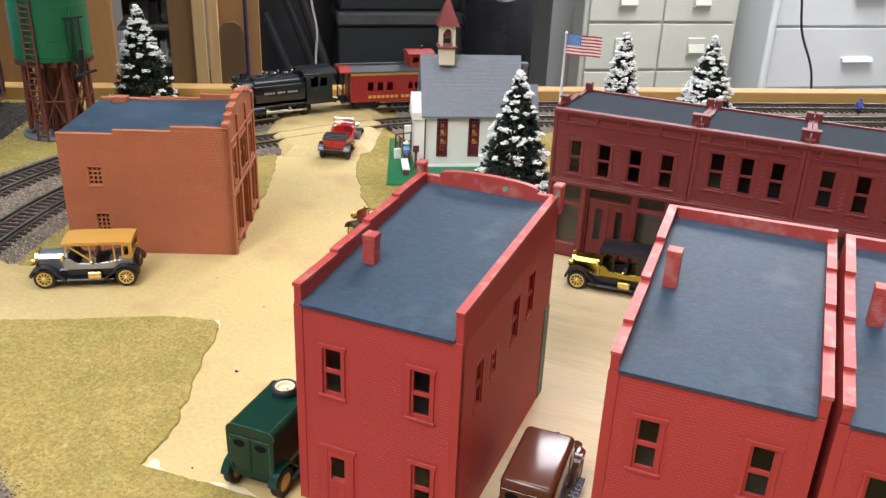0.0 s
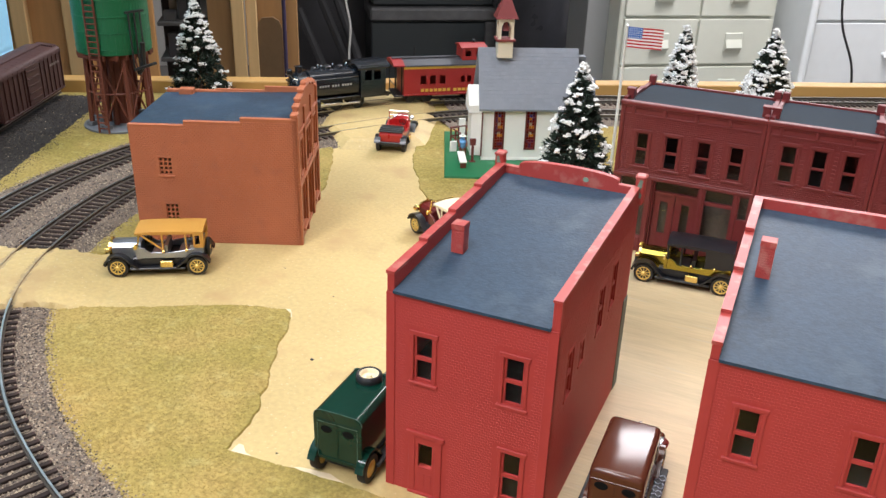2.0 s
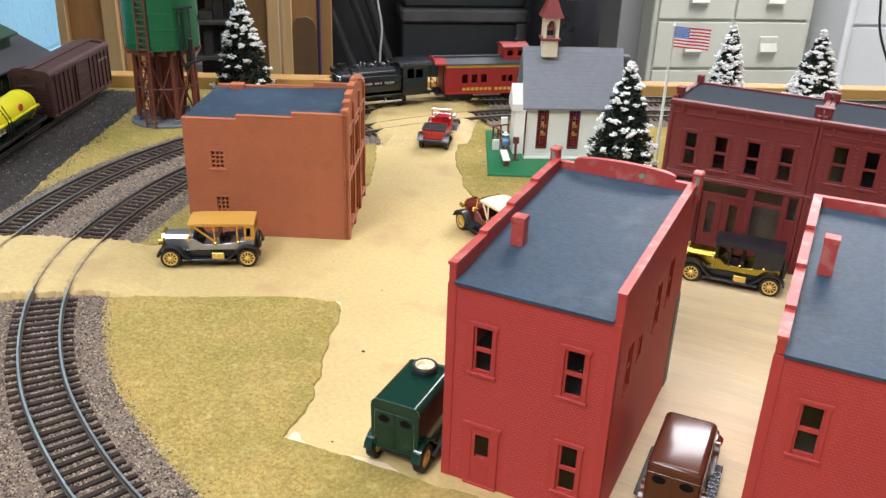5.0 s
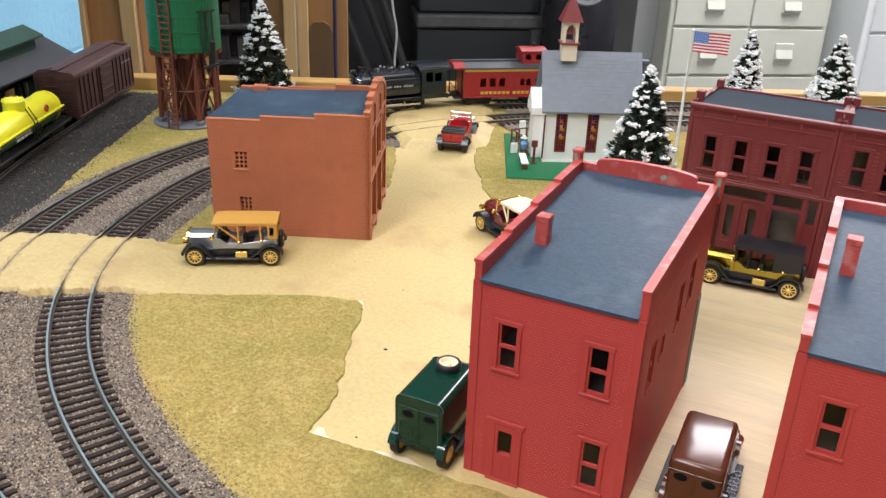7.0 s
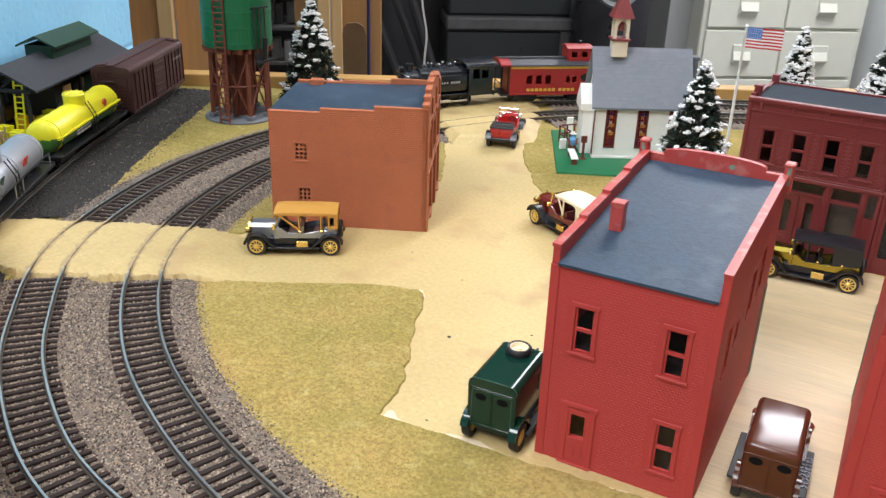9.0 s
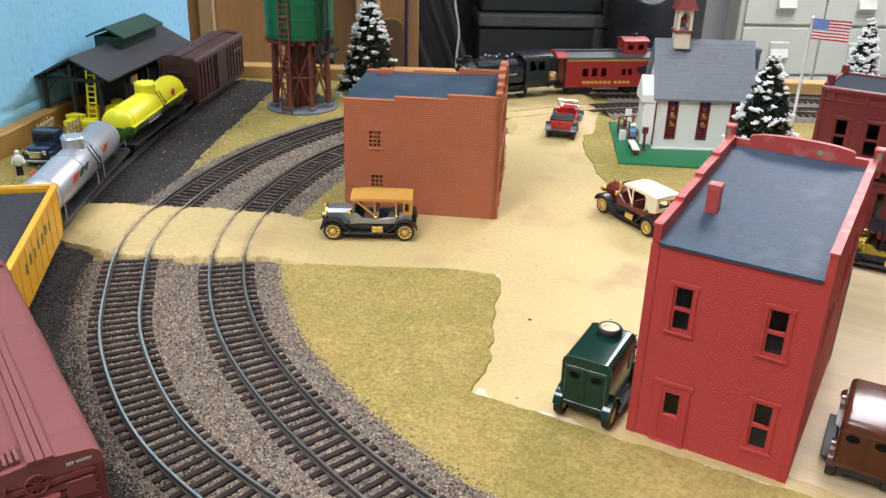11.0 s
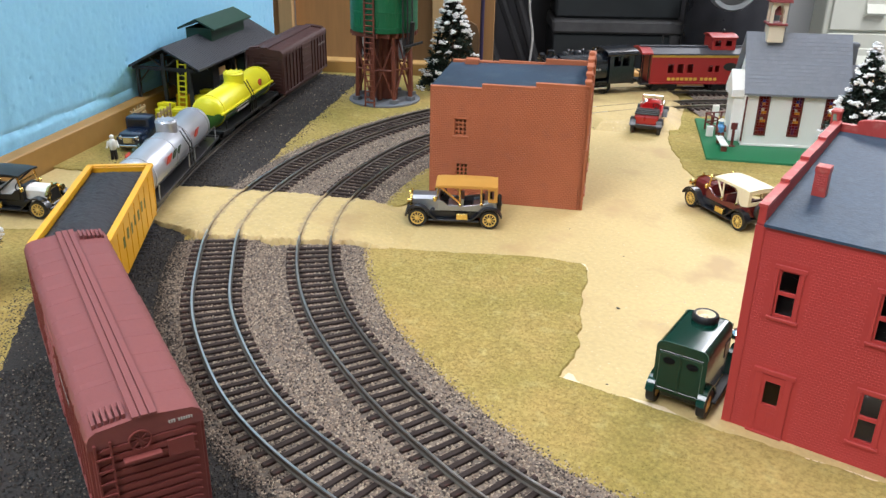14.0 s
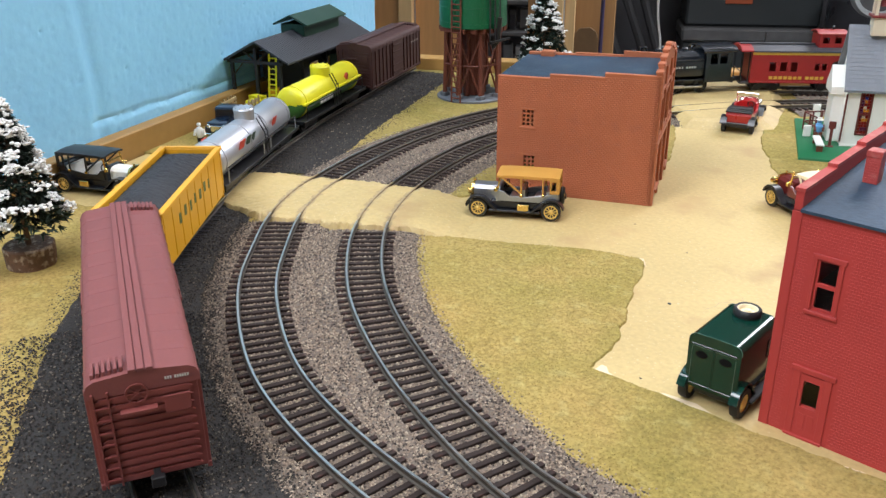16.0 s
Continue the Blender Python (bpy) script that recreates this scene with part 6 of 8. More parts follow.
# ---- vintage toy cars: x ahead, y to the left, z up; the origin lies under the middle of the wheelbase ----
def wheel_meshes(r, tread, rim_mat, solid=False):
    bm = bmesh.new()
    ti = 0.62 if solid else 0.70
    lathe(bm, [(r * ti, -tread / 2), (r * 0.97, -tread / 2), (r, -tread * 0.25), (r, tread * 0.25), (r * 0.97, tread / 2), (r * ti, tread / 2)], (0, 0, 0), "y", 26, True)
    tyre = finish("tyre", bm, RUBBER, True)
    bm = bmesh.new()
    if solid:
        lathe(bm, [(r * 0.66, -tread * 0.35), (r * 0.62, -tread * 0.42), (r * 0.45, -tread * 0.2), (r * 0.25, -tread * 0.5), (0.1, -tread * 0.55)], (0, 0, 0), "y", 22)
        lathe(bm, [(r * 0.66, tread * 0.35), (r * 0.62, tread * 0.42), (r * 0.45, tread * 0.2), (r * 0.25, tread * 0.5), (0.1, tread * 0.55)], (0, 0, 0), "y", 22)
    else:
        for s in (-1, 1):
            lathe(bm, [(r * 0.72, s * tread * 0.30), (r * 0.72, s * tread * 0.53), (r * 0.61, s * tread * 0.53), (r * 0.61, s * tread * 0.30)], (0, 0, 0), "y", 22, True)
            lathe(bm, [(r * 0.24, s * tread * 0.1), (r * 0.24, s * tread * 0.55), (r * 0.1, s * tread * 0.75)], (0, 0, 0), "y", 12)
        for k in range(10):
            a = 2 * math.pi * k / 10
            obox(bm, (r * 0.42 * math.cos(a), 0, r * 0.42 * math.sin(a)), (r * 0.46, tread * 0.94, r * 0.085), Matrix.Rotation(-a, 4, "Y"))
    rim = finish("rim", bm, rim_mat, False)
    bm = bmesh.new()
    lathe(bm, [(0.1, -tread * 0.3), (r * 0.7, -tread * 0.3), (r * 0.7, tread * 0.3), (0.1, tread * 0.3)], (0, 0, 0), "y", 18)
    hub = finish("backing", bm, BLACK)
    return tyre, rim, hub


def add_wheels(root, base, track, r, tread, rim_mat, solid=False):
    tyre, rim, hub = wheel_meshes(r, tread, rim_mat, solid)
    for x in (base / 2, -base / 2):
        for y in (track / 2, -track / 2):
            w = new("wheel")
            w.empty_display_size = 0.003
            w.parent = root
            w.matrix_basis = at(x, y, r) @ Matrix.Rotation(random.uniform(0, 0.6), 4, "Y")
            for nm, me in (("tyre", tyre), ("rim", rim), ("backing", hub)):
                share(nm, me, w, Matrix.Identity(4))
    for x in (base / 2, -base / 2):
        bm = bmesh.new()
        cyl(bm, (x, -track / 2, r), (x, track / 2, r), 0.8, n=8)
        part("axle", bm, BLACK, root)


def mudguards(root, base, track, r, width, material, flare=4.0):
    for x, sgn in ((base / 2, 1), (-base / 2, -1)):
        for y in (track / 2, -track / 2):
            bm = bmesh.new()
            pts = [(x + sgn * (r + 1.1) * math.cos(a), r + (r + 1.1) * math.sin(a)) for a in (radians(d) for d in range(15, 151, 15))]
            pts.append((x - sgn * (r + flare), r * 0.75))
            if sgn > 0:
                pts = pts[::-1]
            ribbon(bm, pts, width / 2, 0.8)
            part("mudguard", xf(bm, Matrix.Translation((0, y, 0))), material, root, smooth=True)


def car_front(root, x, w, z0, z1, hood_len, hood_mat, metal):
    """Bonnet, radiator and lamps; x is the radiator's place, the bonnet runs back from it."""
    bm = bmesh.new()
    top = [(-w / 2, z0), (-w / 2, z1 - 2.2), (-w / 2 + 1.6, z1 - 0.4), (0, z1), (w / 2 - 1.6, z1 - 0.4), (w / 2, z1 - 2.2), (w / 2, z0)]
    prism(bm, top, "x", x - hood_len, x)
    hood = part("bonnet", bm, hood_mat, root)
    for k in range(5):
        for s in (-1, 1):
            bm = bmesh.new()
            box(bm, x - hood_len * (0.3 + 0.11 * k), x - hood_len * (0.3 + 0.11 * k) + 0.5, s * w / 2 - 0.15, s * w / 2 + 0.15, z0 + 1.5, z1 - 3)
            part("louvre", bm, hood_mat, hood)
    bm = bmesh.new()
    prism(bm, [(p[0] * 1.06, p[1] + (0.7 if p[1] > z0 else 0)) for p in top], "x", x, x + 1.4)
    rad = part("radiator", bm, metal, root, "bright metal radiator shell")
    bm = bmesh.new()
    prism(bm, [(p[0] * 0.8, z0 + 1 + (p[1] - z0) * 0.78) for p in top], "x", x + 1.38, x + 1.6)
    part("radiator_core", bm, BLACK, rad)
    bm = bmesh.new()
    cyl(bm, (x + 0.6, 0, z1 + 0.5), (x + 0.6, 0, z1 + 2.0), 0.6, n=8)
    part("radiator_cap", bm, metal, rad)
    for s in (-1, 1):
        bm = bmesh.new()
        lathe(bm, [(0.6, -1.6), (1.5, -0.9), (1.8, 0.6), (1.9, 1.0), (1.5, 1.1)], (x + 1.6, s * (w / 2 + 1.4), z1 - 3.2), "x", 14)
        part("headlamp", bm, metal, root, "bright metal headlamp", smooth=True)


def touring_car(m, label, body_mat, hood_mat, roof_mat, metal, interior, closed=False, hood_up=True, guard=BLACK_GLOSS, windscreen=True, group="vintage toy cars", roof_back=-24.0, rim=GOLD_RIM, draped=False, roof_front=10.2):
    root = empty("toy_car", m, label, "toy car", group)
    B, T, r = 40.0, 19.5, 5.3
    add_wheels(root, B, T, r, 2.6, rim)
    mudguards(root, B, T, r, 4.6, guard, 5.5)
    bm = bmesh.new()
    box(bm, -24, 25, -7.2, 7.2, 4.2, 7.2, 0.6)
    box(bm, -21.5, 13, -8.3, 8.3, 5.0, 9.5, 0.6)
    part("chassis", bm, guard, root)
    for s in (-1, 1):
        bm = bmesh.new()
        box(bm, -14, 14, s * 9.6 - 2.0, s * 9.6 + 2.0, 3.8, 5.0, 0.3)
        part("running_board", bm, guard, root)
        bm = bmesh.new()
        box(bm, -8, -1.5, s * 10.6 - 0.9, s * 10.6 + 0.9, 5.0, 8.6, 0.3)
        part("tool_box", bm, GOLD, root, "gold tool box on the running board")
        bm = bmesh.new()
        box(bm, 24.4, 27.0, s * 4 - 0.8, s * 4 + 0.8, 4.6, 7.0, 0.2)
        part("dumb_iron", bm, guard, root)
    bm = bmesh.new()
    box(bm, 26.0, 27.2, -9.5, 9.5, 5.2, 6.6, 0.3)
    part("bumper", bm, guard, root)
    # tub: floor, sides that dip at the doors, a scuttle and a tail
    side = [(-22, 9.3), (9, 9.3), (9, 15.6), (6.0, 14.8), (3.5, 12.0), (-5.5, 11.7), (-8.5, 12.8), (-18, 13.6), (-22.5, 16.2), (-23.3, 12)]
    for s in (-1, 1):
        bm = bmesh.new()
        prism(bm, side, "y", s * 8.2 - 0.6, s * 8.2 + 0.6)
        bmesh.ops.bevel(bm, geom=bm.edges[:], offset=0.25, segments=1, affect="EDGES")
        part("side_panel", bm, body_mat, root)
    bm = bmesh.new()
    prism(bm, [(-23.4, 8), (-21.4, 7.4), (-21, 15.8), (-22.6, 16.2), (-23.8, 13)], "y", -8.2, 8.2)
    part("tail_panel", bm, body_mat, root)
    bm = bmesh.new()
    prism(bm, [(-8.2, 7.2), (-8.2, 14.8), (-5, 17), (5, 17), (8.2, 14.8), (8.2, 7.2)], "x", 8.0, 10.5)
    part("scuttle", bm, body_mat, root)
    bm = bmesh.new()
    box(bm, -22, 9, -7.6, 7.6, 7.0, 7.8)
    part("floor", bm, interior, root)
    for x in (-3, -16.5):
        bm = bmesh.new()
        box(bm, x, x + 6.5, -7.2, 7.2, 7.8, 11.2, 0.7)
        prism(bm, [(x - 2.2, 8.4), (x + 0.2, 8.4), (x - 0.4, 15.6), (x - 2.4, 15.8)], "y", -7.2, 7.2)
        part("seat", bm, interior, root)
    car_front(root, 23.2, 10.5, 7.2, 16.6, 13.0, hood_mat, metal)
    bm = bmesh.new()
    ring = [(1.3 * 0 + 5.6 + 0.6 * math.cos(a), -3.4 + 2.4 * math.cos(a) , 15.6 + 2.2 * math.sin(a)) for a in (2 * math.pi * k / 12 for k in range(13))]
    tube(bm, ring, 0.35, 5)
    cyl(bm, (5.8, -3.4, 15.6), (9, -3.4, 12.0), 0.4, n=5)
    part("steering_wheel", bm, BLACK, root)
    if windscreen:
        bm = bmesh.new()
        for y in (-7.6, 7.6):
            tube(bm, [(9.8, y, 15.4), (8.2, y, 23.2)], 0.55, 6)
        for z, x in ((15.9, 9.7), (19.6, 9.0), (23.0, 8.2)):
            tube(bm, [(x, -7.6, z), (x, 7.6, z)], 0.45, 6)
        ws = part("windscreen", bm, metal, root, "bright metal windscreen frame")
        for s in (-1, 1):
            bm = bmesh.new()
            lathe(bm, [(0.4, -1.2), (1.0, -0.8), (1.1, 1.0), (0.6, 1.6)], (10.6, s * 8.6, 15.6), "z", 10)
            part("side_lamp", bm, metal, root, smooth=True)
    if hood_up:
        bm = bmesh.new()
        n, pts = 8, []
        half = 9.0
        xs = [roof_back, roof_back + 3, -4, roof_front - 5, roof_front]
        zs = [24.0, 24.5, 24.7, 24.6, 24.1]
        rows = []
        for x, z in zip(xs, zs):
            rows.append([bm.verts.new((x, half * (2 * k / n - 1), z + 0.8 * math.cos(math.pi * (k / n - 0.5)) - 0.4)) for k in range(n + 1)])
        low = [[bm.verts.new((v.co.x, v.co.y, v.co.z - 1.0)) for v in row] for row in rows]
        for a, b, flip in ((rows[i], rows[i + 1], 0) for i in range(4)):
            for k in range(n):
                bm.faces.new([a[k], a[k + 1], b[k + 1], b[k]])
        for a, b in ((low[i], low[i + 1]) for i in range(4)):
            for k in range(n):
                bm.faces.new([a[k], b[k], b[k + 1], a[k + 1]])
        for i in range(4):
            for e in (0, n):
                bm.faces.new([rows[i][e], rows[i + 1][e], low[i + 1][e], low[i][e]])
        for e in (0, 4):
            for k in range(n):
                bm.faces.new([rows[e][k], rows[e][k + 1], low[e][k + 1], low[e][k]])
        for s in (-1, 1):
            prism(bm, [(roof_back, 23.8), (roof_front - 0.2, 23.8), (roof_front - 0.2, 22.8), (roof_back, 22.7)], "y", s * 8.9 - 0.3, s * 8.9 + 0.3)
        rf = part("roof", bm, roof_mat, root, "folding roof stretched over bows", smooth=True)
        for s in (-1, 1):
            bm = bmesh.new()
            for a, b in (((roof_front - 2.2, 23.2), (-3.4, 14.0)), ((-3.2, 23.2), (-3.4, 12.0)), ((-15.0, 23.2), (-15.2, 13.0)), ((-22.6, 23.2), (-22.6, 15.0))) if not closed else (((9.5, 23.2), (8.6, 15)), ((2.2, 23.2), (2.0, 12.5)), ((-10.5, 23.2), (-10.5, 13.0))):
                cyl(bm, (a[0], s * 8.6, a[1]), (b[0], s * 8.6, b[1]), 0.55, n=6)
            part("roof_strut", bm, roof_mat, rf)
            if closed:
                bm = bmesh.new()
                prism(bm, [(roof_back + 0.2, 23.6), (-9.5, 23.6), (-10.5, 13.4), (-20.5, 14.0), (roof_back + 0.6, 14.6)], "y", s * 8.6 - 0.4, s * 8.6 + 0.4)
                part("side_curtain", bm, roof_mat, rf)
            for x, z in ((-15.2, 13.8), (-3.4, 13.2)):
                bm = bmesh.new()
                ball(bm, (x, s * 9.3, z), 1.0, sub=1)
                part("stud", bm, GOLD, root)
        bm = bmesh.new()
        if closed:
            prism(bm, [(roof_back, 15.2), (roof_back + 0.9, 15.2), (roof_back + 0.9, 24.2), (roof_back, 24.2)], "y", -8.8, 8.8)
        else:
            for z0, z1, h in ((15.0, 17.0, 8.6), (21.8, 24.0, 8.8)):
                prism(bm, [(roof_back, z0), (roof_back + 0.8, z0), (roof_back + 0.8, z1), (roof_back, z1)], "y", -h, h)
            for y in (-8.0, 8.0):
                box(bm, roof_back, roof_back + 0.8, y - 0.8, y + 0.8, 16.6, 22.4)
        if draped:
            for s in (-1, 1):
                prism(bm, [(roof_back, 23.7), (-12.5, 23.7), (-15.5, 20.5), (-17.0, 15.0), (-19.0, 13.8), (roof_back, 15.0)], "y", s * 8.8 - 0.35, s * 8.8 + 0.35)
        elif not closed:
            for s in (-1, 1):
                for x0, x1, z0, z1 in ((roof_back, roof_back + 5.2, 21.8, 23.6), (roof_back, roof_back + 5.2, 15.0, 16.8), (roof_back + 4.2, roof_back + 5.2, 16.6, 22.0), (roof_back, roof_back + 1.2, 16.6, 22.0)):
                    box(bm, x0, x1, s * 8.7 - 0.35, s * 8.7 + 0.35, z0, z1)
        part("rear_curtain", bm, roof_mat, rf)
    else:
        bm = bmesh.new()
        for k in range(3):
            box(bm, -24.5 + k * 1.2, -16 + k * 0.6, -9.2 + k * 0.4, 9.2 - k * 0.4, 15.2 + k * 1.0, 16.4 + k * 1.0, 0.4)
        part("folded_hood", bm, roof_mat, root, "black hood folded down")
    if not hood_up:
        bm = bmesh.new()
        box(bm, -25.2, -23.6, -9.0, 9.0, 5.6, 8.0, 0.4)
        part("rear_bumper", bm, guard, root)
        return root
    bm = bmesh.new()
    lathe(bm, [(3.4, -0.9), (4.4, -1.1), (5.0, -0.4), (5.0, 0.4), (4.4, 1.1), (3.4, 0.9)], (-25.2, 0, 11.8), "x", 22)
    sp = part("spare_wheel", bm, RUBBER, root, smooth=True)
    bm = bmesh.new()
    lathe(bm, [(3.4, -0.6), (0.4, -1.0)], (-25.2, 0, 11.8), "x", 16)
    part("rim", bm, GOLD_RIM, sp)
    return root


def heading(ax, ay, bx, by):
    """A pose half way between two axles, a in front."""
    return at((ax + bx) / 2, (ay + by) / 2, 0, math.degrees(math.atan2(ay - by, ax - bx)))


touring_car(heading(-335.0, 303.8, -300.6, 325.8), "silver toy touring car with mustard folding roof", SILVER_BODY, SILVER_BODY, TAN_ROOF, GOLD, SILVER_BODY)
touring_car(heading(-85.6, 434.4, -45.7, 437.4), "olive-gold toy limousine with black roof", GOLD_BODY, GOLD_BODY, BLACK_GLOSS, GOLD, BLACK, closed=True, roof_back=-24.0)
touring_car(heading(-215.0, 431.0, -181.0, 412.0), "maroon toy touring car with cream folding roof", MAROON_CAR, MAROON_CAR, CREAM, GOLD, MAROON_CAR, draped=True, roof_front=4.5)
touring_car(heading(-318.5, 588.5, -307.0, 550.5), "scarlet toy roadster with folded black hood", RED_CAR, RED_CAR, BLACK, CHROME, RED_CAR, hood_up=False, rim=RUBBER)
touring_car(heading(-504, 181, -540, 163), "black and white toy car with black roof", BLACK_GLOSS, WHITE, BLACK, GOLD, WHITE, group="vintage toy cars")


def oval(bm, y, z, ry, rz, x0, x1, n=16):
    prism(bm, [(y + ry * math.cos(2 * math.pi * k / n), z + rz * math.sin(2 * math.pi * k / n)) for k in range(n)], "x", x0, x1)


# pale green for van edges: worn paint plus a highlight put into the colour
WORN_GLINT = mat("worn_green_glint", (0.10, 0.17, 0.14), 0.35, metal=0.3, var=0.5, coarse=400)
PIT = mat("dark_opening", (0.006, 0.006, 0.006), 0.95, spec=0.1)


def delivery_van(m, label, paint, top_wheel, rim, H=27.5, w=10.2, nose=24.5):
    root = empty("toy_van", m, label, "toy van", "vintage toy cars")
    B, T, r = (37.0, 20.0, 5.8) if top_wheel else (33.0, 18.0, 5.4)
    add_wheels(root, B, T, r, 3.2, rim, True)
    mudguards(root, B, T, r, 3.2, paint, 4.0)
    z0 = 7.4
    rc = 2.8
    arc = [(w - rc + rc * math.cos(a), H - rc + rc * math.sin(a)) for a in (math.pi / 2 * k / 6 for k in range(7))]
    sec = [(-w, z0), (-w, H - rc - 0.5), *[(-y, z) for y, z in arc], (-w + rc + 0.6, H + 0.02), (0, H + 0.15), (w - rc - 0.6, H + 0.02), *arc[::-1], (w, H - rc - 0.5), (w, z0)]
    bm = bmesh.new()
    xr = -23.0 if top_wheel else -24.5
    if top_wheel:
        prism(bm, sec, "x", xr, 8.0)
        bmesh.ops.bevel(bm, geom=[e for e in bm.edges if abs(e.verts[0].co.x - e.verts[1].co.x) < 1e-3], offset=0.5, segments=2, affect="EDGES")
    else:
        vs = box(bm, xr, 8.0, -w, w, z0, H, 2.1, 5)
        for v in bm.verts:
            v.co.z += 0.15 * max(0.0, 1 - (v.co.y / w) ** 2) * (v.co.z > H - 2)
    body = part("body", bm, paint, root, smooth=True)
    for s in (-1, 1):
        bm = bmesh.new()
        oval(bm, s * 4.5, H - 6.2 if not top_wheel else H - 7.6, 2.3, 1.5, xr - 0.2, xr + 0.1)
        part("rear_window", bm, PIT, body, "dark oval rear window")
        bm = bmesh.new()
        box(bm, 0.5, 6.5, s * w - 0.2, s * w + 0.2, 16, 23, 0.4)
        part("cab_window", bm, BLACK_GLOSS, body)
        bm = bmesh.new()
        for z in (H - 4.2, 9.0):
            box(bm, xr - 0.3, xr + 0.1, s * 4.5 - 4.0, s * 4.5 + 4.0, z, z + 0.5, 0.1)
        box(bm, xr - 0.3, xr + 0.1, s * 0.25 - 0.2, s * 0.25 + 0.2, 9, H - 4, 0.05)
        part("rear_door", bm, paint, body, "thinly outlined rear door")
        bm = bmesh.new()
        box(bm, -15, 14, s * 11.2 - 1.9, s * 11.2 + 1.9, 4.0, 5.2, 0.3)
        part("running_board", bm, RUBBER, root)
    if top_wheel:
        # thin pale strips draw the edge highlights together with the rubbed paint
        edge = [(y * 1.004, z + 0.06) for y, z in sec[1:-1]]
        for x, keep in ((xr + 0.35, 1.0), (7.6, 0.7)):
            bm = bmesh.new()
            for k in range(len(edge) - 1):
                if random.random() < keep:
                    cyl(bm, (x, *edge[k]), (x, *edge[k + 1]), 0.14, n=4)
            part("worn_glint_edge", bm, WORN_GLINT, body, "pale line of wear and painted highlight along the roof edge")
        bm = bmesh.new()
        for y in (-8.2, 8.2):
            cyl(bm, (xr - 0.12, y, 9.2), (xr - 0.12, y, H - 5.5), 0.12, n=4)
        cyl(bm, (xr - 0.12, -8.2, 9.2), (xr - 0.12, 8.2, 9.2), 0.14, n=4)
        cyl(bm, (xr - 0.12, -8.2, H - 4.6), (xr - 0.12, 8.2, H - 4.6), 0.12, n=4)
        part("door_outline", bm, WORN_GLINT, body, "pale outline of wear and painted highlight on the rear doors")
    bm = bmesh.new()
    box(bm, 8.0, 8.3, -w + 2, w - 2, 15.5, 23.5, 0.3)
    part("windscreen", bm, BLACK_GLOSS, root)
    if top_wheel:
        bm = bmesh.new()
        prism(bm, [(7.5, H - 3.2), (12.0, H - 3.9), (12.0, H - 2.9), (7.5, H - 1.0)], "y", -w + 0.8, w - 0.8)
        part("peak", bm, paint, root, "peak over the windscreen")
    bm = bmesh.new()
    box(bm, xr + 2, nose + 1, -7.0, 7.0, 4.6, 7.6, 0.4)
    part("chassis", bm, BLACK_GLOSS, root)
    car_front(root, nose, 12.0, 6.4, 17.5 if top_wheel else 15.5, nose - 8, paint, CHROME if top_wheel else paint)
    for s in (-1, 1):
        bm = bmesh.new()
        lathe(bm, [(0.8, -2.4), (2.2, -1.2), (2.6, 0.8), (2.7, 1.4), (2.2, 1.5)], (nose - 1, s * 8.6, 15.5 if top_wheel else 11.0), "x", 14)
        part("headlamp", bm, CHROME, root, "large chrome headlamp", smooth=True)
    if top_wheel:
        bm = bmesh.new()
        lathe(bm, [(3.7, H - 0.2), (4.6, H - 0.5), (5.1, H + 0.2), (5.25, H + 1.4), (5.1, H + 2.5), (4.6, H + 3.0), (3.9, H + 2.9), (3.7, H + 2.4)], (2.5, 0, 0), "z", 26, True)
        sp = part("spare_wheel", bm, RUBBER, root, "spare tyre laid on the roof", smooth=True)
        bm = bmesh.new()
        lathe(bm, [(3.8, H + 0.2), (3.8, H + 2.7), (3.4, H + 2.5), (3.0, H + 1.0), (1.3, H + 0.8), (1.0, H + 2.2), (0.2, H + 2.4)], (2.5, 0, 0), "z", 22)
        part("rim", bm, CREAM, sp, "cream wheel rim")
    else:
        bm = bmesh.new()
        for k in range(9):
            for j in range(3):
                obox(bm, (-9 + k * 2.2, -10.0 - j * 1.3, 5.35), (1.5, 0.4, 0.35), Matrix.Rotation(0.7 * (-1) ** (k + j), 4, "Z"))
        part("tread_plate", bm, mat("dull_tread_metal", (0.20, 0.215, 0.25), 0.5, metal=0.6), root, "chequered metal running board", kind="stuff")
        bm = bmesh.new()
        lathe(bm, [(0.3, -1), (1.2, -0.4), (1.2, 0.6)], (26.5, -6, 9), "x", 10)
        part("marker_lamp", bm, mat("orange_lens", (0.5, 0.08, 0.02), 0.3), root)
    return root


delivery_van(at(-144.9, 234.0, 0, 92.8) @ Matrix.Scale(0.96, 4), "bottle-green toy delivery van with a spare wheel on its roof", GREEN_CAR, True, GOLD_RIM, 29.4, 9.9)
delivery_van(at(-50.1, 252.5, 0, 92.6), "glossy brown toy sedan with oval rear windows", BROWN_CAR, False, GOLD_RIM, 27.0, 9.0, 20.0)


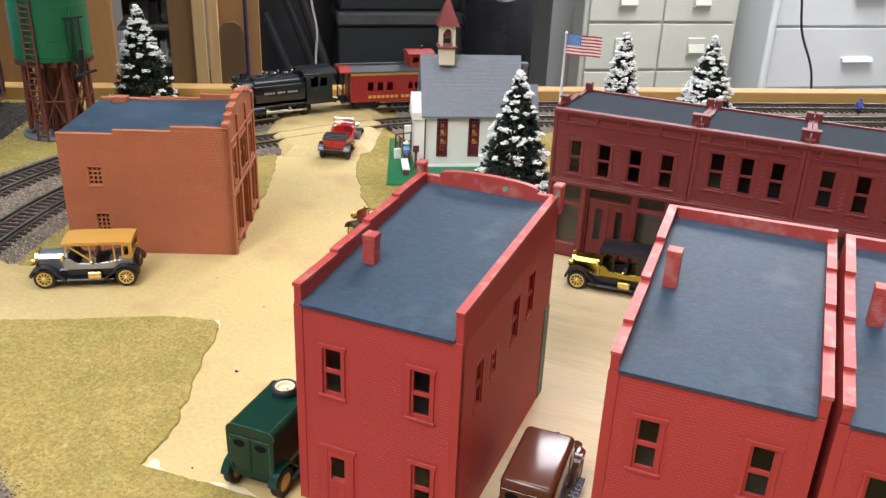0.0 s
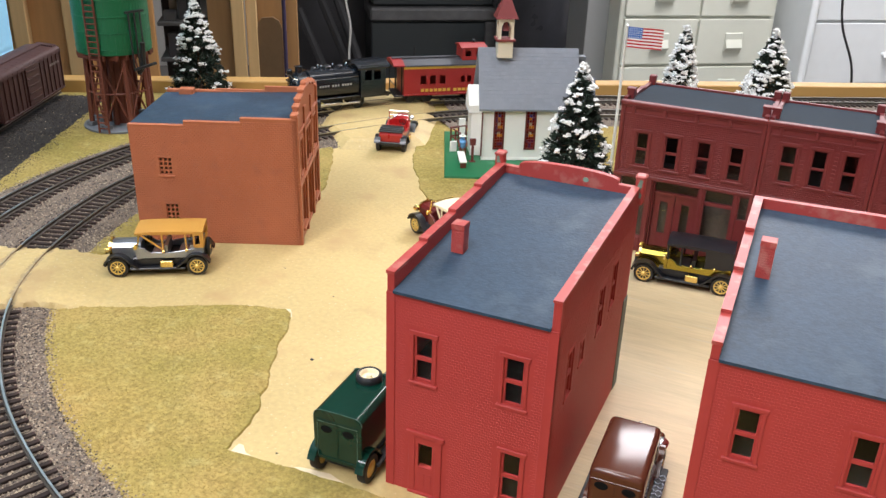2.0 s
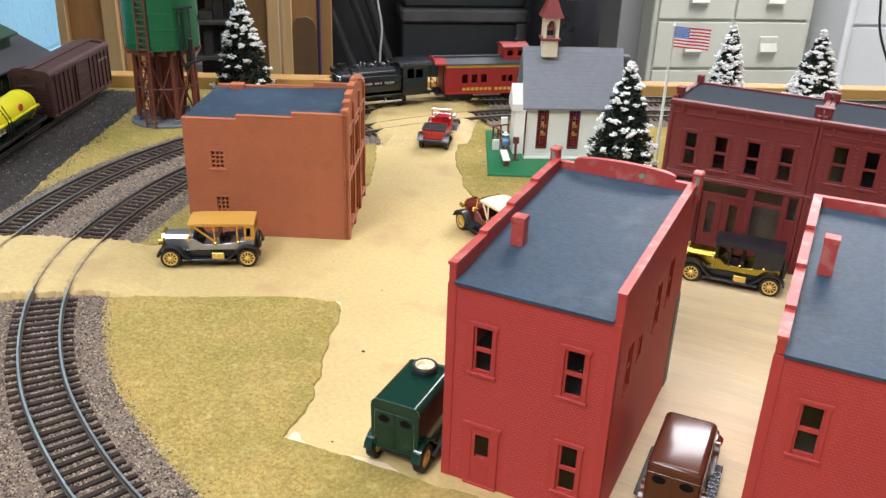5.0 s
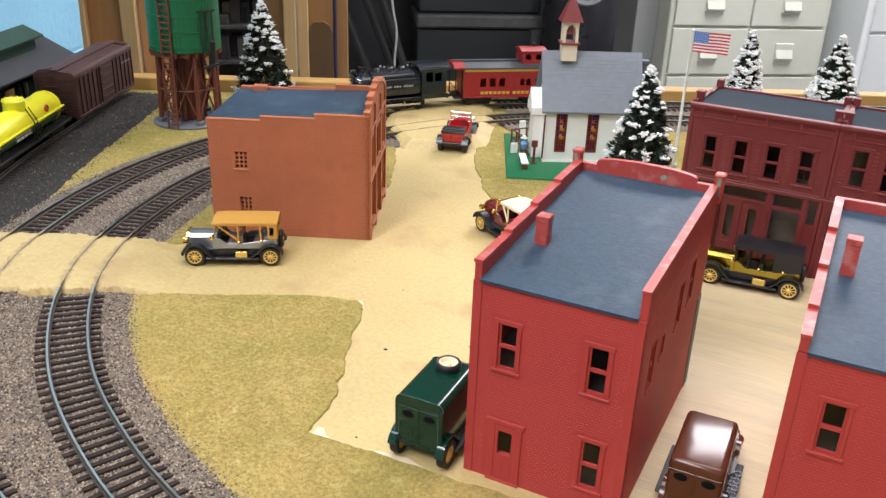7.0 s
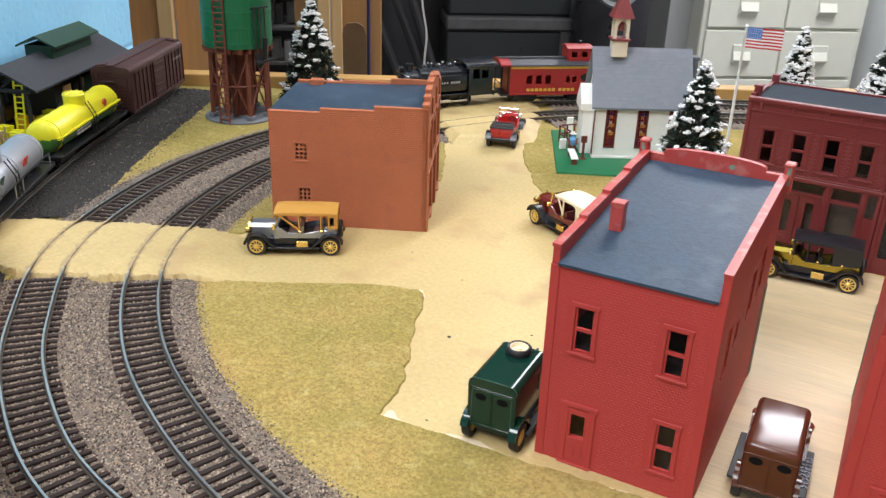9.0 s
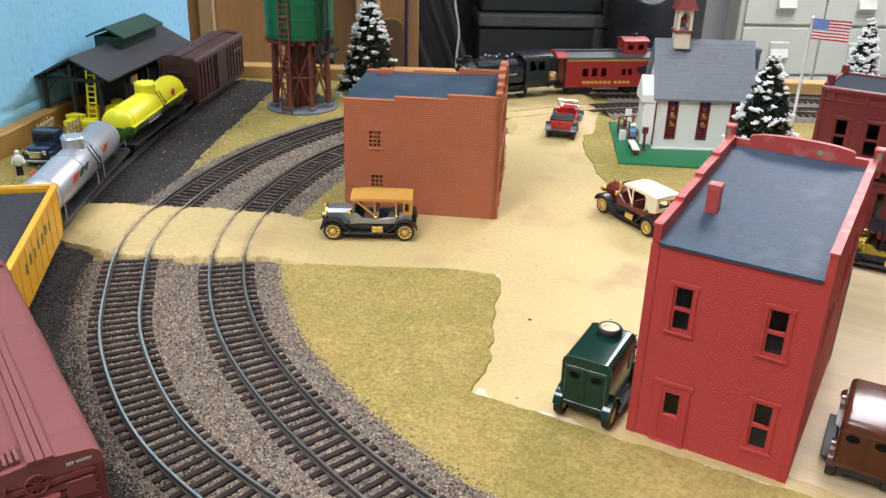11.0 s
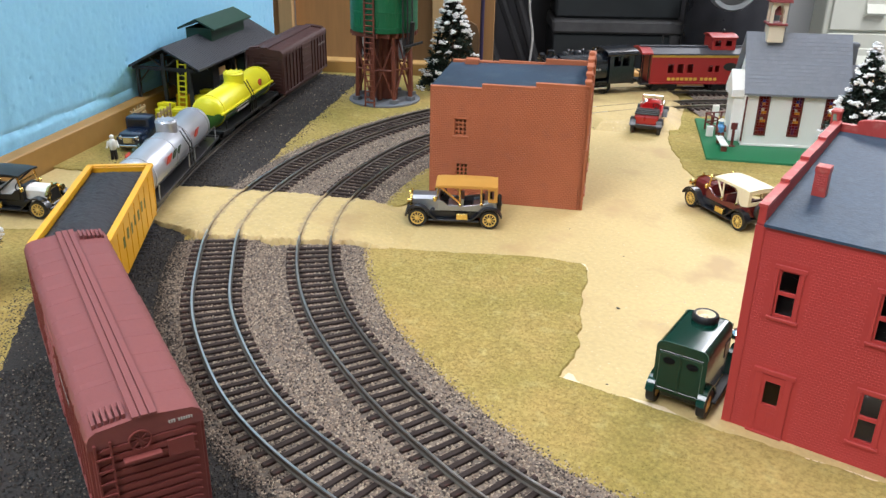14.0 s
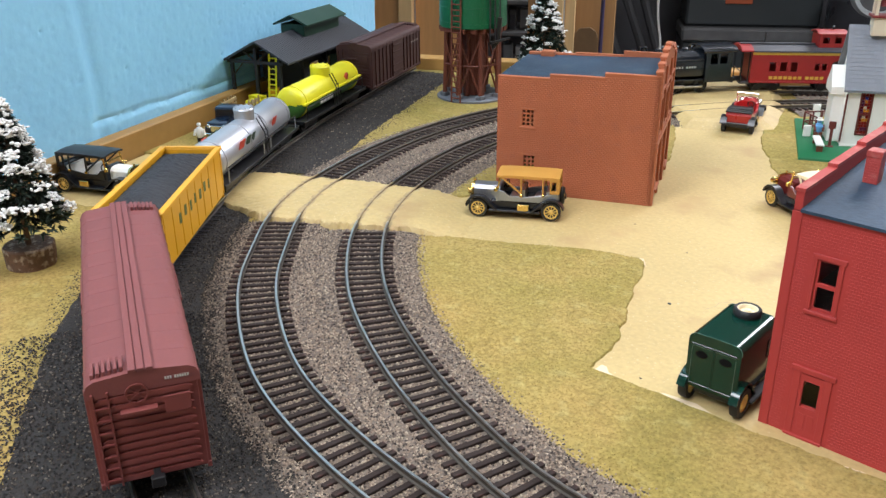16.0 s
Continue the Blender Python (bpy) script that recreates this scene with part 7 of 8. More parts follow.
def stake_truck(m):
    root = empty("toy_truck", m, "navy blue toy stake truck with pale wooden stakes", "toy truck")
    add_wheels(root, 26, 15, 4.2, 2.6, CHROME, True)
    bm = bmesh.new()
    box(bm, 5.5, 21, -7.2, 7.2, 4, 11.5, 1.6, 2)
    part("bonnet", bm, NAVY, root, smooth=True)
    bm = bmesh.new()
    box(bm, -3, 8, -8.0, 8.0, 4, 18.5, 2.0, 2)
    part("cab", bm, NAVY, root, smooth=True)
    bm = bmesh.new()
    box(bm, 7.8, 8.15, -6.2, 6.2, 12.6, 17.0, 0.2)
    part("windscreen", bm, BLACK_GLOSS, root)
    for s in (-1, 1):
        bm = bmesh.new()
        ball(bm, (20.9, s * 5.2, 9.0), 1.4, 0.5)
        part("headlamp", bm, CHROME, root)
        bm = bmesh.new()
        box(bm, 12, 20, s * 7.6 - 1.4, s * 7.6 + 1.4, 4.0, 9.0, 1.2, 2)
        part("wing", bm, NAVY, root, smooth=True)
    bm = bmesh.new()
    box(bm, 20.8, 21.4, -4, 4, 5.4, 9.6, 0.3)
    box(bm, 21.2, 22.4, -8, 8, 3.2, 4.8, 0.4)
    part("grille", bm, CHROME, root, "chrome grille and bumper")
    bm = bmesh.new()
    box(bm, -24, -3.4, -8.5, 8.5, 6.0, 7.6, 0.2)
    part("bed", bm, NAVY, root)
    stake = mat("raw_wood_stakes", (0.45, 0.33, 0.16), 0.8, var=0.2)
    for s in (-1, 1):
        for z in (8.5, 12, 15.5):
            bm = bmesh.new()
            box(bm, -24, -3.6, s * 8.3 - 0.4, s * 8.3 + 0.4, z, z + 2.2, 0.1)
            part("rail_board", bm, stake, root)
        for k in range(5):
            x = -23.5 + k * 4.8
            bm = bmesh.new()
            box(bm, x, x + 1.2, s * 8.9 - 0.4, s * 8.9 + 0.4, 7, 19 + random.uniform(-1, 1), 0.1)
            part("stake", bm, stake, root)


stake_truck(at(-574, 295.5, 0.8, -60) @ Matrix.Scale(1.12, 4))


# ---- rolling stock: x along the track, z from the rail tops ----
def bogie(root, x, material=BLACK, wb=16.0, r=4.6):
    for dx in (-wb / 2, wb / 2):
        bm = bmesh.new()
        for y in (-7.6, 7.6):
            s = 1 if y > 0 else -1
            lathe(bm, [(r, y - 0.7), (r, y + 0.7), (r * 0.5, y + 0.9)], (x + dx, 0, r), "y", 18)
            lathe(bm, [(r * 1.16, y - s * 1.2), (r * 1.16, y - s * 0.8)], (x + dx, 0, r), "y", 18)
        cyl(bm, (x + dx, -9.4, r), (x + dx, 9.4, r), 0.9, n=8)
        part("wheelset", bm, material, root)
    for y in (-9.6, 9.6):
        bm = bmesh.new()
        prism(bm, [(x - wb / 2 - 3, r - 1.8), (x + wb / 2 + 3, r - 1.8), (x + wb / 2 + 2.5, r + 1.6), (x + 4, r + 2.8), (x - 4, r + 2.8), (x - wb / 2 - 2.5, r + 1.6)], "y", y - 0.9, y + 0.9)
        part("side_frame", bm, material, root)


def coupler(root, x, s):
    bm = bmesh.new()
    box(bm, min(x, x + s * 6), max(x, x + s * 6), -1.0, 1.0, 6.2, 8.4, 0.2)
    box(bm, x + s * 5 - 1.2, x + s * 5 + 1.2, -2.0, 2.0, 5.6, 9.0, 0.3)
    part("coupler", bm, BLACK, root)


def on_track(line, s0, s1):
    """The pose of a car whose ends lie s0 and s1 mm along the line; x points from s0 to s1."""
    a, b = along(line, s0)[0], along(line, s1)[0]
    c = (a + b) / 2
    mid = along(line, (s0 + s1) / 2)[0]
    c = c + (mid - c) * 0.35
    return at(c[0], c[1], RAIL_TOP, math.degrees(math.atan2(b[1] - a[1], b[0] - a[0])))


LETTER_FADED = mat("worn_lettering", (0.24, 0.20, 0.18), 0.7)


def text_bars(root, spots, material, label=""):
    """Unreadable lettering as plain bars: (centre, sizes) in the thing's space."""
    for c, size in spots:
        bm = bmesh.new()
        obox(bm, c, size)
        part("lettering", bm, material, root, label)


def boxcar(m, L, W, label, side_mat, roof_mat, seed, detail=True):
    random.seed(seed)
    root = empty("boxcar", m, label, "boxcar", "freight cars")
    z0, z1, zr = 5.5, 37.6, 41.6
    h, w = L / 2, W / 2
    bogie(root, -h + 21)
    bogie(root, h - 21)
    coupler(root, -h, -1)
    coupler(root, h, 1)
    bm = bmesh.new()
    box(bm, -h, h, -w + 0.6, w - 0.6, z0, z1, 0.2)
    part("body", bm, side_mat, root)
    sec = [(-w - 0.2, z1 - 2.6), (-w - 0.1, z1 - 0.2), (-w + 0.7, z1 + 1.6), (-w + 2.6, z1 + 2.7), (0, zr), (w - 2.6, z1 + 2.7), (w - 0.7, z1 + 1.6), (w + 0.1, z1 - 0.2), (w + 0.2, z1 - 2.6)]
    bm = bmesh.new()
    prism(bm, sec, "x", -h - 0.5, h + 0.5)
    rf = part("roof", bm, roof_mat, root, "peaked roof with raised seams", smooth=True)
    n = 12
    for k in range(1, n):
        x = -h + L * k / n
        bm = bmesh.new()
        prism(bm, [(p[0], p[1] + 0.05) for p in sec[1:-1]], "x", x - 1.6, x + 1.6)
        bmesh.ops.bevel(bm, geom=[e for e in bm.edges if abs(e.verts[0].co.x - e.verts[1].co.x) < 1e-4], offset=0.04, segments=1, affect="EDGES")
        part("roof_seam", bm, roof_mat, rf)
    for k in range(3):
        y = -3.3 + k * 2.3
        bm = bmesh.new()
        box(bm, -h - 1.0, h + 1.0, y, y + 2.06, zr - 0.1, zr + 0.75, 0.12)
        part("running_board", bm, roof_mat, rf, "plank of the roof walk")
    for x in (-h + 1, h - 9):
        for k in range(6):
            bm = bmesh.new()
            sy = 1 if x < 0 else -1
            box(bm, x + 0.4, x + 7.4, sy * (5 + k * 1.55) - 0.5, sy * (5 + k * 1.55) + 0.5, zr - 0.6 - k * 0.2, zr + 1.0 - k * 0.2, 0.1)
            part("roof_slat", bm, roof_mat, rf)
    for e in (-1, 1):
        for k in range(11):
            z = z0 + 1.8 + k * 2.65
            bm = bmesh.new()
            pts = [(-w + 2.2, z), (-w + 4.0, z + 0.75), (w - 4.0, z + 0.75), (w - 2.2, z), (w - 4.0, z - 0.75), (-w + 4.0, z - 0.75)]
            prism(bm, pts, "x", e * h - 0.05 if e > 0 else e * h - 0.8, e * h + 0.8 if e > 0 else e * h + 0.05)
            part("end_rib", bm, side_mat, root)
        bm = bmesh.new()
        x = e * h
        lathe(bm, [(2.7, 0.6), (3.2, 0.6), (3.2, 1.2), (2.7, 1.2)], (x if e > 0 else x - 1.8, -2.0 * e, z1 - 3.0), "x", 18, True)
        for k in range(4):
            a = math.pi * k / 4
            cyl(bm, (x + e * 0.9, -2 * e + 3 * math.cos(a), z1 - 3 + 3 * math.sin(a)), (x + e * 0.9, -2 * e - 3 * math.cos(a), z1 - 3 - 3 * math.sin(a)), 0.25, n=4)
        part("brake_wheel", bm, side_mat, root)
        bm = bmesh.new()
        box(bm, min(x, x + e * 3), max(x, x + e * 3), -e * 2.0 - 5, -e * 2.0 + 5, z1 - 8.4, z1 - 7.4, 0.1)
        part("brake_step", bm, side_mat, root)
        bm = bmesh.new()
        box(bm, min(x, x + e * 1.2), max(x, x + e * 1.2), e * 8.5 - 3.6, e * 8.5 + 3.6, z1 - 11, z1 - 5.5, 0.1)
        part("placard", bm, side_mat, root)
        bm = bmesh.new()
        for y in (-e * (w - 5.6), -e * (w - 1.6)):
            box(bm, min(x, x + e * 1.3), max(x, x + e * 1.3), y - 0.3, y + 0.3, z0, z1 - 1)
        part("ladder_rail", bm, side_mat, root)
        for k in range(7):
            bm = bmesh.new()
            z = z0 + 2 + k * 4
            box(bm, min(x + e * 0.9, x + e * 1.5), max(x + e * 0.9, x + e * 1.5), -e * (w - 3.6) - 2.1, -e * (w - 3.6) + 2.1, z, z + 0.6)
            part("ladder_rung", bm, side_mat, root)
    for s in (-1, 1):
        for k in range(15):
            x = -h + 1.0 + (L - 2.0) * k / 14
            if abs(x) < 13:
                continue
            bm = bmesh.new()
            box(bm, x - 0.5, x + 0.5, s * (w - 0.2) - 0.5, s * (w - 0.2) + 0.5, z0, z1, 0.12)
            part("side_rib", bm, side_mat, root)
        bm = bmesh.new()
        box(bm, -12, 12, s * (w - 0.1) - 0.7, s * (w - 0.1) + 0.7, z0 + 1, z1 - 0.8, 0.2)
        dr = part("sliding_door", bm, side_mat, root)
        for k in range(5):
            bm = bmesh.new()
            box(bm, -11, 11, s * (w + 0.7) - 0.35, s * (w + 0.7) + 0.35, z0 + 4 + k * 5.6, z0 + 5.2 + k * 5.6, 0.1)
            part("door_rib", bm, side_mat, dr)
        bm = bmesh.new()
        box(bm, -h, h, s * (w - 0.3) - 0.6, s * (w - 0.3) + 0.6, z0 - 1.2, z0 + 0.8, 0.15)
        part("sill", bm, side_mat, root)
        text_bars(root, [((-34 * s + 4 * k, s * (w + 0.45), z1 - 9), (2.2, 0.15, 1.8)) for k in range(5)], LETTER_FADED)
    return root


s_box = nearest(siding, -233.5, 54.5)
red_box = boxcar(on_track(siding, s_box, s_box + 141), 141, 30.5, "oxide-red steel boxcar with dusty roof standing on the siding", BOXCAR_RED, BOXCAR_ROOF, 21)
text_bars(red_box, [((-71.1, -12.2 + 0.68 * k + (0.6 if k > 5 else 0), 37.6), (0.15, 0.46, 0.9)) for k in range(9)], mat("dulled_white_lettering", (0.5, 0.47, 0.44), 0.6))


def hopper(m, L, W):
    root = empty("hopper_car", m, "yellow open hopper car heaped with black coal", "hopper car", "freight cars")
    h, w, z0, z1 = L / 2, W / 2, 8.0, 33.5
    bogie(root, -h + 16)
    bogie(root, h - 16)
    coupler(root, -h, -1)
    coupler(root, h, 1)
    for s in (-1, 1):
        bm = bmesh.new()
        prism(bm, [(-h, z0 + 6), (-h + 5, z0), (h - 5, z0), (h, z0 + 6), (h, z1), (-h, z1)], "y", s * w - 0.7, s * w + 0.7)
        part("side_panel", bm, YELLOW, root)
        bm = bmesh.new()
        box(bm, -h - 0.8, h + 0.8, s * w - 1.5, s * w + 1.5, z1 - 1.0, z1 + 1.0, 0.25)
        part("top_rail", bm, YELLOW, root)
        for k in range(9):
            x = -h + 2 + (L - 4) * k / 8
            bm = bmesh.new()
            box(bm, x - 0.6, x + 0.6, s * (w + 0.6) - 0.4, s * (w + 0.6) + 0.4, z0 + 1, z1 - 1, 0.2)
            part("side_rib", bm, YELLOW, root)
        for k in range(7):
            bm = bmesh.new()
            obox(bm, (-26 + 8.2 * k, s * (w + 0.8), 24 if k % 2 else 23), (3.4, 0.12, 5.0), Matrix.Rotation(0.12, 4, "Y"))
            part("lettering", bm, LETTER_GREEN, root, "dull green lettering")
    for e in (-1, 1):
        bm = bmesh.new()
        box(bm, min(e * h, e * h - e * 1.4), max(e * h, e * h - e * 1.4), -w, w, 16, z1, 0.2)
        part("end_panel", bm, YELLOW, root)
        bm = bmesh.new()
        box(bm, e * h - 1.2, e * h + 1.2, -w - 1, w + 1, z1 - 1.0, z1 + 1.0, 0.25)
        part("top_rail", bm, YELLOW, root)
        bm = bmesh.new()
        for y in (-w + 2, w - 2):
            box(bm, e * h - 0.6, e * h + 0.6, y - 0.8, y + 0.8, 6, 17)
        box(bm, e * h - 1, e * h + 1, -w, w, 5.5, 8.5, 0.2)
        part("end_sill", bm, YELLOW, root)
    bm = bmesh.new()
    prism(bm, [(-h + 6, z0), (h - 6, z0), (h - 1.6, 20), (-h + 1.6, 20)], "y", -w + 0.8, w - 0.8)
    part("floor", bm, BLACK, root)
    bm = bmesh.new()
    nx, ny = 60, 18
    grid = []
    for i in range(nx + 1):
        x = (-h + 1.6) + (L - 3.2) * i / nx
        row = []
        for j in range(ny + 1):
            y = (-w + 0.9) + (W - 1.8) * j / ny
            e = min(1, (h - 1.6 - abs(x)) / 16)
            z = 30.8 + 5.0 * e * (1 - (2 * j / ny - 1) ** 2) + 0.55 * noise.noise((x * 0.5, y * 0.5, 0)) + 0.3 * noise.noise((x * 1.7, y * 1.7, 4))
            row.append(bm.verts.new((x, y, z)))
        grid.append(row)
    for a, b in zip(grid, grid[1:]):
        for j in range(ny):
            bm.faces.new([a[j], a[j + 1], b[j + 1], b[j]])
    part("coal_load", bm, COAL, root, "heaped black coal load")


hopper(on_track(siding, s_box + 149, s_box + 249), 100, 30.0)


def tank_car(m, L, label, shell, lower, dome_x, band_mat, seed):
    random.seed(seed)
    root = empty("tank_car", m, label, "tank car", "freight cars")
    h, r, zc = L / 2, (11.2 if lower else 11.0), (19.8 if lower else 19.6)
    bogie(root, -h + 18)
    bogie(root, h - 18)
    coupler(root, -h, -1)
    coupler(root, h, 1)
    bm = bmesh.new()
    box(bm, -h, h, -13, 13, 7.6, 8.8, 0.3)
    box(bm, -h, h, -14, -12, 7.0, 9.0, 0.2)
    box(bm, -h, h, 12, 14, 7.0, 9.0, 0.2)
    box(bm, -h, -h + 2, -14, 14, 6.8, 9.6, 0.2)
    box(bm, h - 2, h, -14, 14, 6.8, 9.6, 0.2)
    part("frame", bm, BLACK, root)
    e = h - 4
    bm = bmesh.new()
    lathe(bm, [(1, -e), (r * 0.6, -e + 0.6), (r * 0.9, -e + 2.4), (r, -e + 4.6), (r, e - 4.6), (r * 0.9, e - 2.4), (r * 0.6, e - 0.6), (1, e)], (0, 0, zc), "x", 40)
    if lower:
        for f in bm.faces:
            f.material_index = 1 if f.calc_center_median().z < zc - 0.5 else 0
        tank = part("tank", bm, [shell, lower], root, smooth=True)
        bm = bmesh.new()
        for s in (-1, 1):
            box(bm, -e + 2, e - 2, s * (r + 0.3) - 0.9, s * (r + 0.3) + 0.9, zc - 0.9, zc + 0.5, 0.15)
        part("seam", bm, shell, tank)
    else:
        tank = part("tank", bm, shell, root, smooth=True)
    for x in (-e + 8, e - 8, *((-14, 14) if not lower else ())):
        bm = bmesh.new()
        lathe(bm, [(r + 0.05, x - 0.8), (r + 0.45, x - 0.7), (r + 0.45, x + 0.7), (r + 0.05, x + 0.8)], (0, 0, zc), "x", 40)
        part("band", bm, band_mat, tank, smooth=True)
    bm = bmesh.new()
    dk = 1.0 if lower else 0.84
    lathe(bm, [(7.4 * dk, zc + r - 4), (7.4 * dk, zc + r + 4.6), (7.8 * dk, zc + r + 4.8), (7.0 * dk, zc + r + 5.8), (3, zc + r + 6.4), (0.3, zc + r + 6.5)], (dome_x, 0, 0), "z", 28)
    dm = part("dome", bm, shell, root, "round filling dome with bolted lid", smooth=True)
    for k in range(10):
        a = 2 * math.pi * k / 10
        bm = bmesh.new()
        obox(bm, (dome_x + 6.4 * dk * math.cos(a), 6.4 * dk * math.sin(a), zc + r + 6.0), (1.0, 1.0, 1.0))
        part("bolt", bm, shell, dm)
    for s in (-1, 1):
        bm = bmesh.new()
        tube(bm, [(-e + 3, s * 13.6, zc - 2), (e - 3, s * 13.6, zc - 2)], 0.45, 5)
        part("handrail", bm, BLACK, root)
        for x in (-e + 3, dome_x - 6, dome_x + 6, e - 3):
            bm = bmesh.new()
            tube(bm, [(x, s * 13.4, 8), (x, s * 13.6, zc - 2)], 0.4, 5)
            part("stanchion", bm, BLACK if lower else shell, root)
        bm = bmesh.new()
        for dx in (-2.2, 2.2):
            tube(bm, [(dome_x + dx, s * 13.8, 8), (dome_x + dx, s * 13.4, zc + 2), (dome_x + dx, s * 8.5, zc + r)], 0.4, 5)
        for k in range(5):
            z = 10 + k * 3.4
            tube(bm, [(dome_x - 2.2, s * 13.7, z), (dome_x + 2.2, s * 13.7, z)], 0.35, 4)
        part("ladder", bm, BLACK, root)
        if lower:
            bm = bmesh.new()
            prism(bm, [(18 + dome_x + 6 + 2.6 * math.cos(a), zc + 4.6 + 2.6 * math.sin(a)) for a in (2 * math.pi * k / 16 for k in range(16))], "y", s * 10.9 - 0.6, s * 10.9 + 0.6)
            part("round_emblem", bm, LETTER_RED, root, "round red emblem")
            text_bars(root, [((-22 + 6 * k, s * 10.9, zc - 4), (4.4, 0.9, 3.2)) for k in range(4)], LETTER_WHITE)
        else:
            for x, c, w in ((-30, LETTER_RED, 7), (-20, LETTER_DARK, 5), (-12, LETTER_DARK, 4), (24, LETTER_RED, 6)):
                bm = bmesh.new()
                obox(bm, (x, s * 11.5, zc + 3.6), (w, 0.4, 5.5), Matrix.Rotation(s * -0.28, 4, "X"))
                part("lettering", bm, c, root)
    if not lower:
        text_bars(root, [((-e + 0.2, -5 + 2.2 * k, zc + 3.5), (0.9, 1.5, 1.6)) for k in range(5)] + [((-e + 0.2, -3 + 2 * k, zc + 0.6), (0.9, 1.3, 1.5)) for k in range(4)], LETTER_RED)
    return root


s_t = s_box + 257
tank_car(on_track(siding, s_t + 2, s_t + 130), 128, "silver tank car with a round filling dome", TANK_SILVER, None, 4, TANK_SILVER, 31)
tank_car(on_track(siding, s_t + 140, s_t + 257), 117, "lemon-yellow and green tank car with filling dome", LEMON, LEAF_GREEN, 2, LEMON, 32)
boxcar(on_track(siding, s_t + 266, s_t + 382), 116, 31, "dark brown boxcar at the end of the siding", BOXCAR_BROWN, BOXCAR_BROWN, 22)


def locomotive(m):
    root = empty("steam_locomotive", m, "black toy steam locomotive with domes and cab", "locomotive")
    # x points ahead
    bm = bmesh.new()
    box(bm, -44, 46, -9.5, 9.5, 8.5, 11.5, 0.3)
    part("frame", bm, LOCO, root)
    bm = bmesh.new()
    lathe(bm, [(2, -18), (12.0, -18), (12.2, 30), (12.2, 43), (11.2, 44), (10.6, 45.2), (4, 46), (0.4, 46.4)], (0, 0, 23.5), "x", 36)
    bl = part("boiler", bm, LOCO, root, smooth=True)
    for x in (-6, 10, 26, 42):
        bm = bmesh.new()
        lathe(bm, [(12.2, x - 0.5), (12.55, x - 0.4), (12.55, x + 0.4), (12.2, x + 0.5)], (0, 0, 23.5), "x", 36)
        part("boiler_band", bm, LOCO, bl, smooth=True)
    bm = bmesh.new()
    tank_sec = [(13.2 * sy * f, z) for sy, f, z in ((-1, 0.96, 15.5), (-1, 1.0, 18), (-1, 1.0, 27.5), (-1, 0.95, 31), (-1, 0.82, 33.8), (-1, 0.6, 35.6), (-1, 0.3, 36.4), (1, 0.3, 36.4), (1, 0.6, 35.6), (1, 0.82, 33.8), (1, 0.95, 31), (1, 1.0, 27.5), (1, 1.0, 18), (1, 0.96, 15.5))]
    prism(bm, tank_sec, "x", -13, 33)
    st = part("saddle_tank", bm, LOCO, root, "glossy blue-black saddle tank", smooth=True)
    for x in (-12.4, 8, 32.4):
        bm = bmesh.new()
        prism(bm, [(q[0] * 1.02, q[1] + 0.25) for q in tank_sec], "x", x - 0.5, x + 0.5)
        part("tank_band", bm, LOCO, st, smooth=True)
    text_bars(root, [((24 - k * 2.5 - (2 if k > 3 else 0) - (2 if k > 6 else 0), s * 13.3, 23.5), (1.7, 0.2, 1.7)) for k in range(11) for s in (-1, 1)], mat("faded_lettering", (0.36, 0.36, 0.34), 0.6))
    bm = bmesh.new()
    lathe(bm, [(3.6, 33), (3.0, 35.5), (3.2, 40.0), (3.8, 40.6), (3.0, 41.0)], (39, 0, 0), "z", 20)
    part("chimney", bm, LOCO, root, "short black chimney", smooth=True)
    for x, r0, h in ((25, 2.6, 39.0), (12, 3.6, 39.6), (0, 3.0, 39.2)):
        bm = bmesh.new()
        lathe(bm, [(r0 + 0.8, 35), (r0, 36.5), (r0, h - 1.4), (r0 * 0.7, h - 0.4), (0.3, h)], (x, 0, 0), "z", 20)
        part("dome", bm, BLACK_GLOSS, root, "shiny black dome", smooth=True)
    for x, y in ((18, 1.5), (6, -1), (-6, 1), (20, -2)):
        bm = bmesh.new()
        lathe(bm, [(0.7, 36), (0.7, 38.6), (1.1, 39.2), (0.9, 40.2), (0.2, 40.6)], (x, y, 0), "z", 10)
        part("valve", bm, CHROME, root, "bright little valve", smooth=True)
    bm = bmesh.new()
    tube(bm, [(34, -13.9, 30), (-13, -13.9, 30)], 0.35, 5)
    tube(bm, [(34, 13.9, 30), (-13, 13.9, 30)], 0.35, 5)
    part("handrail", bm, LOCO, root)
    for s in (-1, 1):
        bm = bmesh.new()
        pierced(bm, 24, 28, 1.2, [(4, 11, 15, 24), (13, 20, 15, 24)])
        part("cab_side", xf(bm, Matrix.Translation((-38, s * 15 - 0.6, 11))), LOCO, root)
    for x in (-14.5, -38):
        bm = bmesh.new()
        pierced(bm, 30, 28, 1.2, [(3, 8, 14, 23), (22, 27, 14, 23)])
        part("cab_end", xf(bm, Matrix.Translation((x, -15, 11)) @ Matrix.Rotation(radians(90), 4, "Z")), LOCO, root)
    bm = bmesh.new()
    pts = [(16.5 * math.sin(a), 38 + 4.5 * math.cos(a) - 1.2) for a in (radians(d) for d in range(-90, 91, 15))]
    prism(bm, pts + [(p[0] * 0.97, p[1] - 1.0) for p in pts[::-1]], "x", -43, -11)
    part("cab_roof", bm, LOCO, root, "rounded black cab roof", smooth=True)
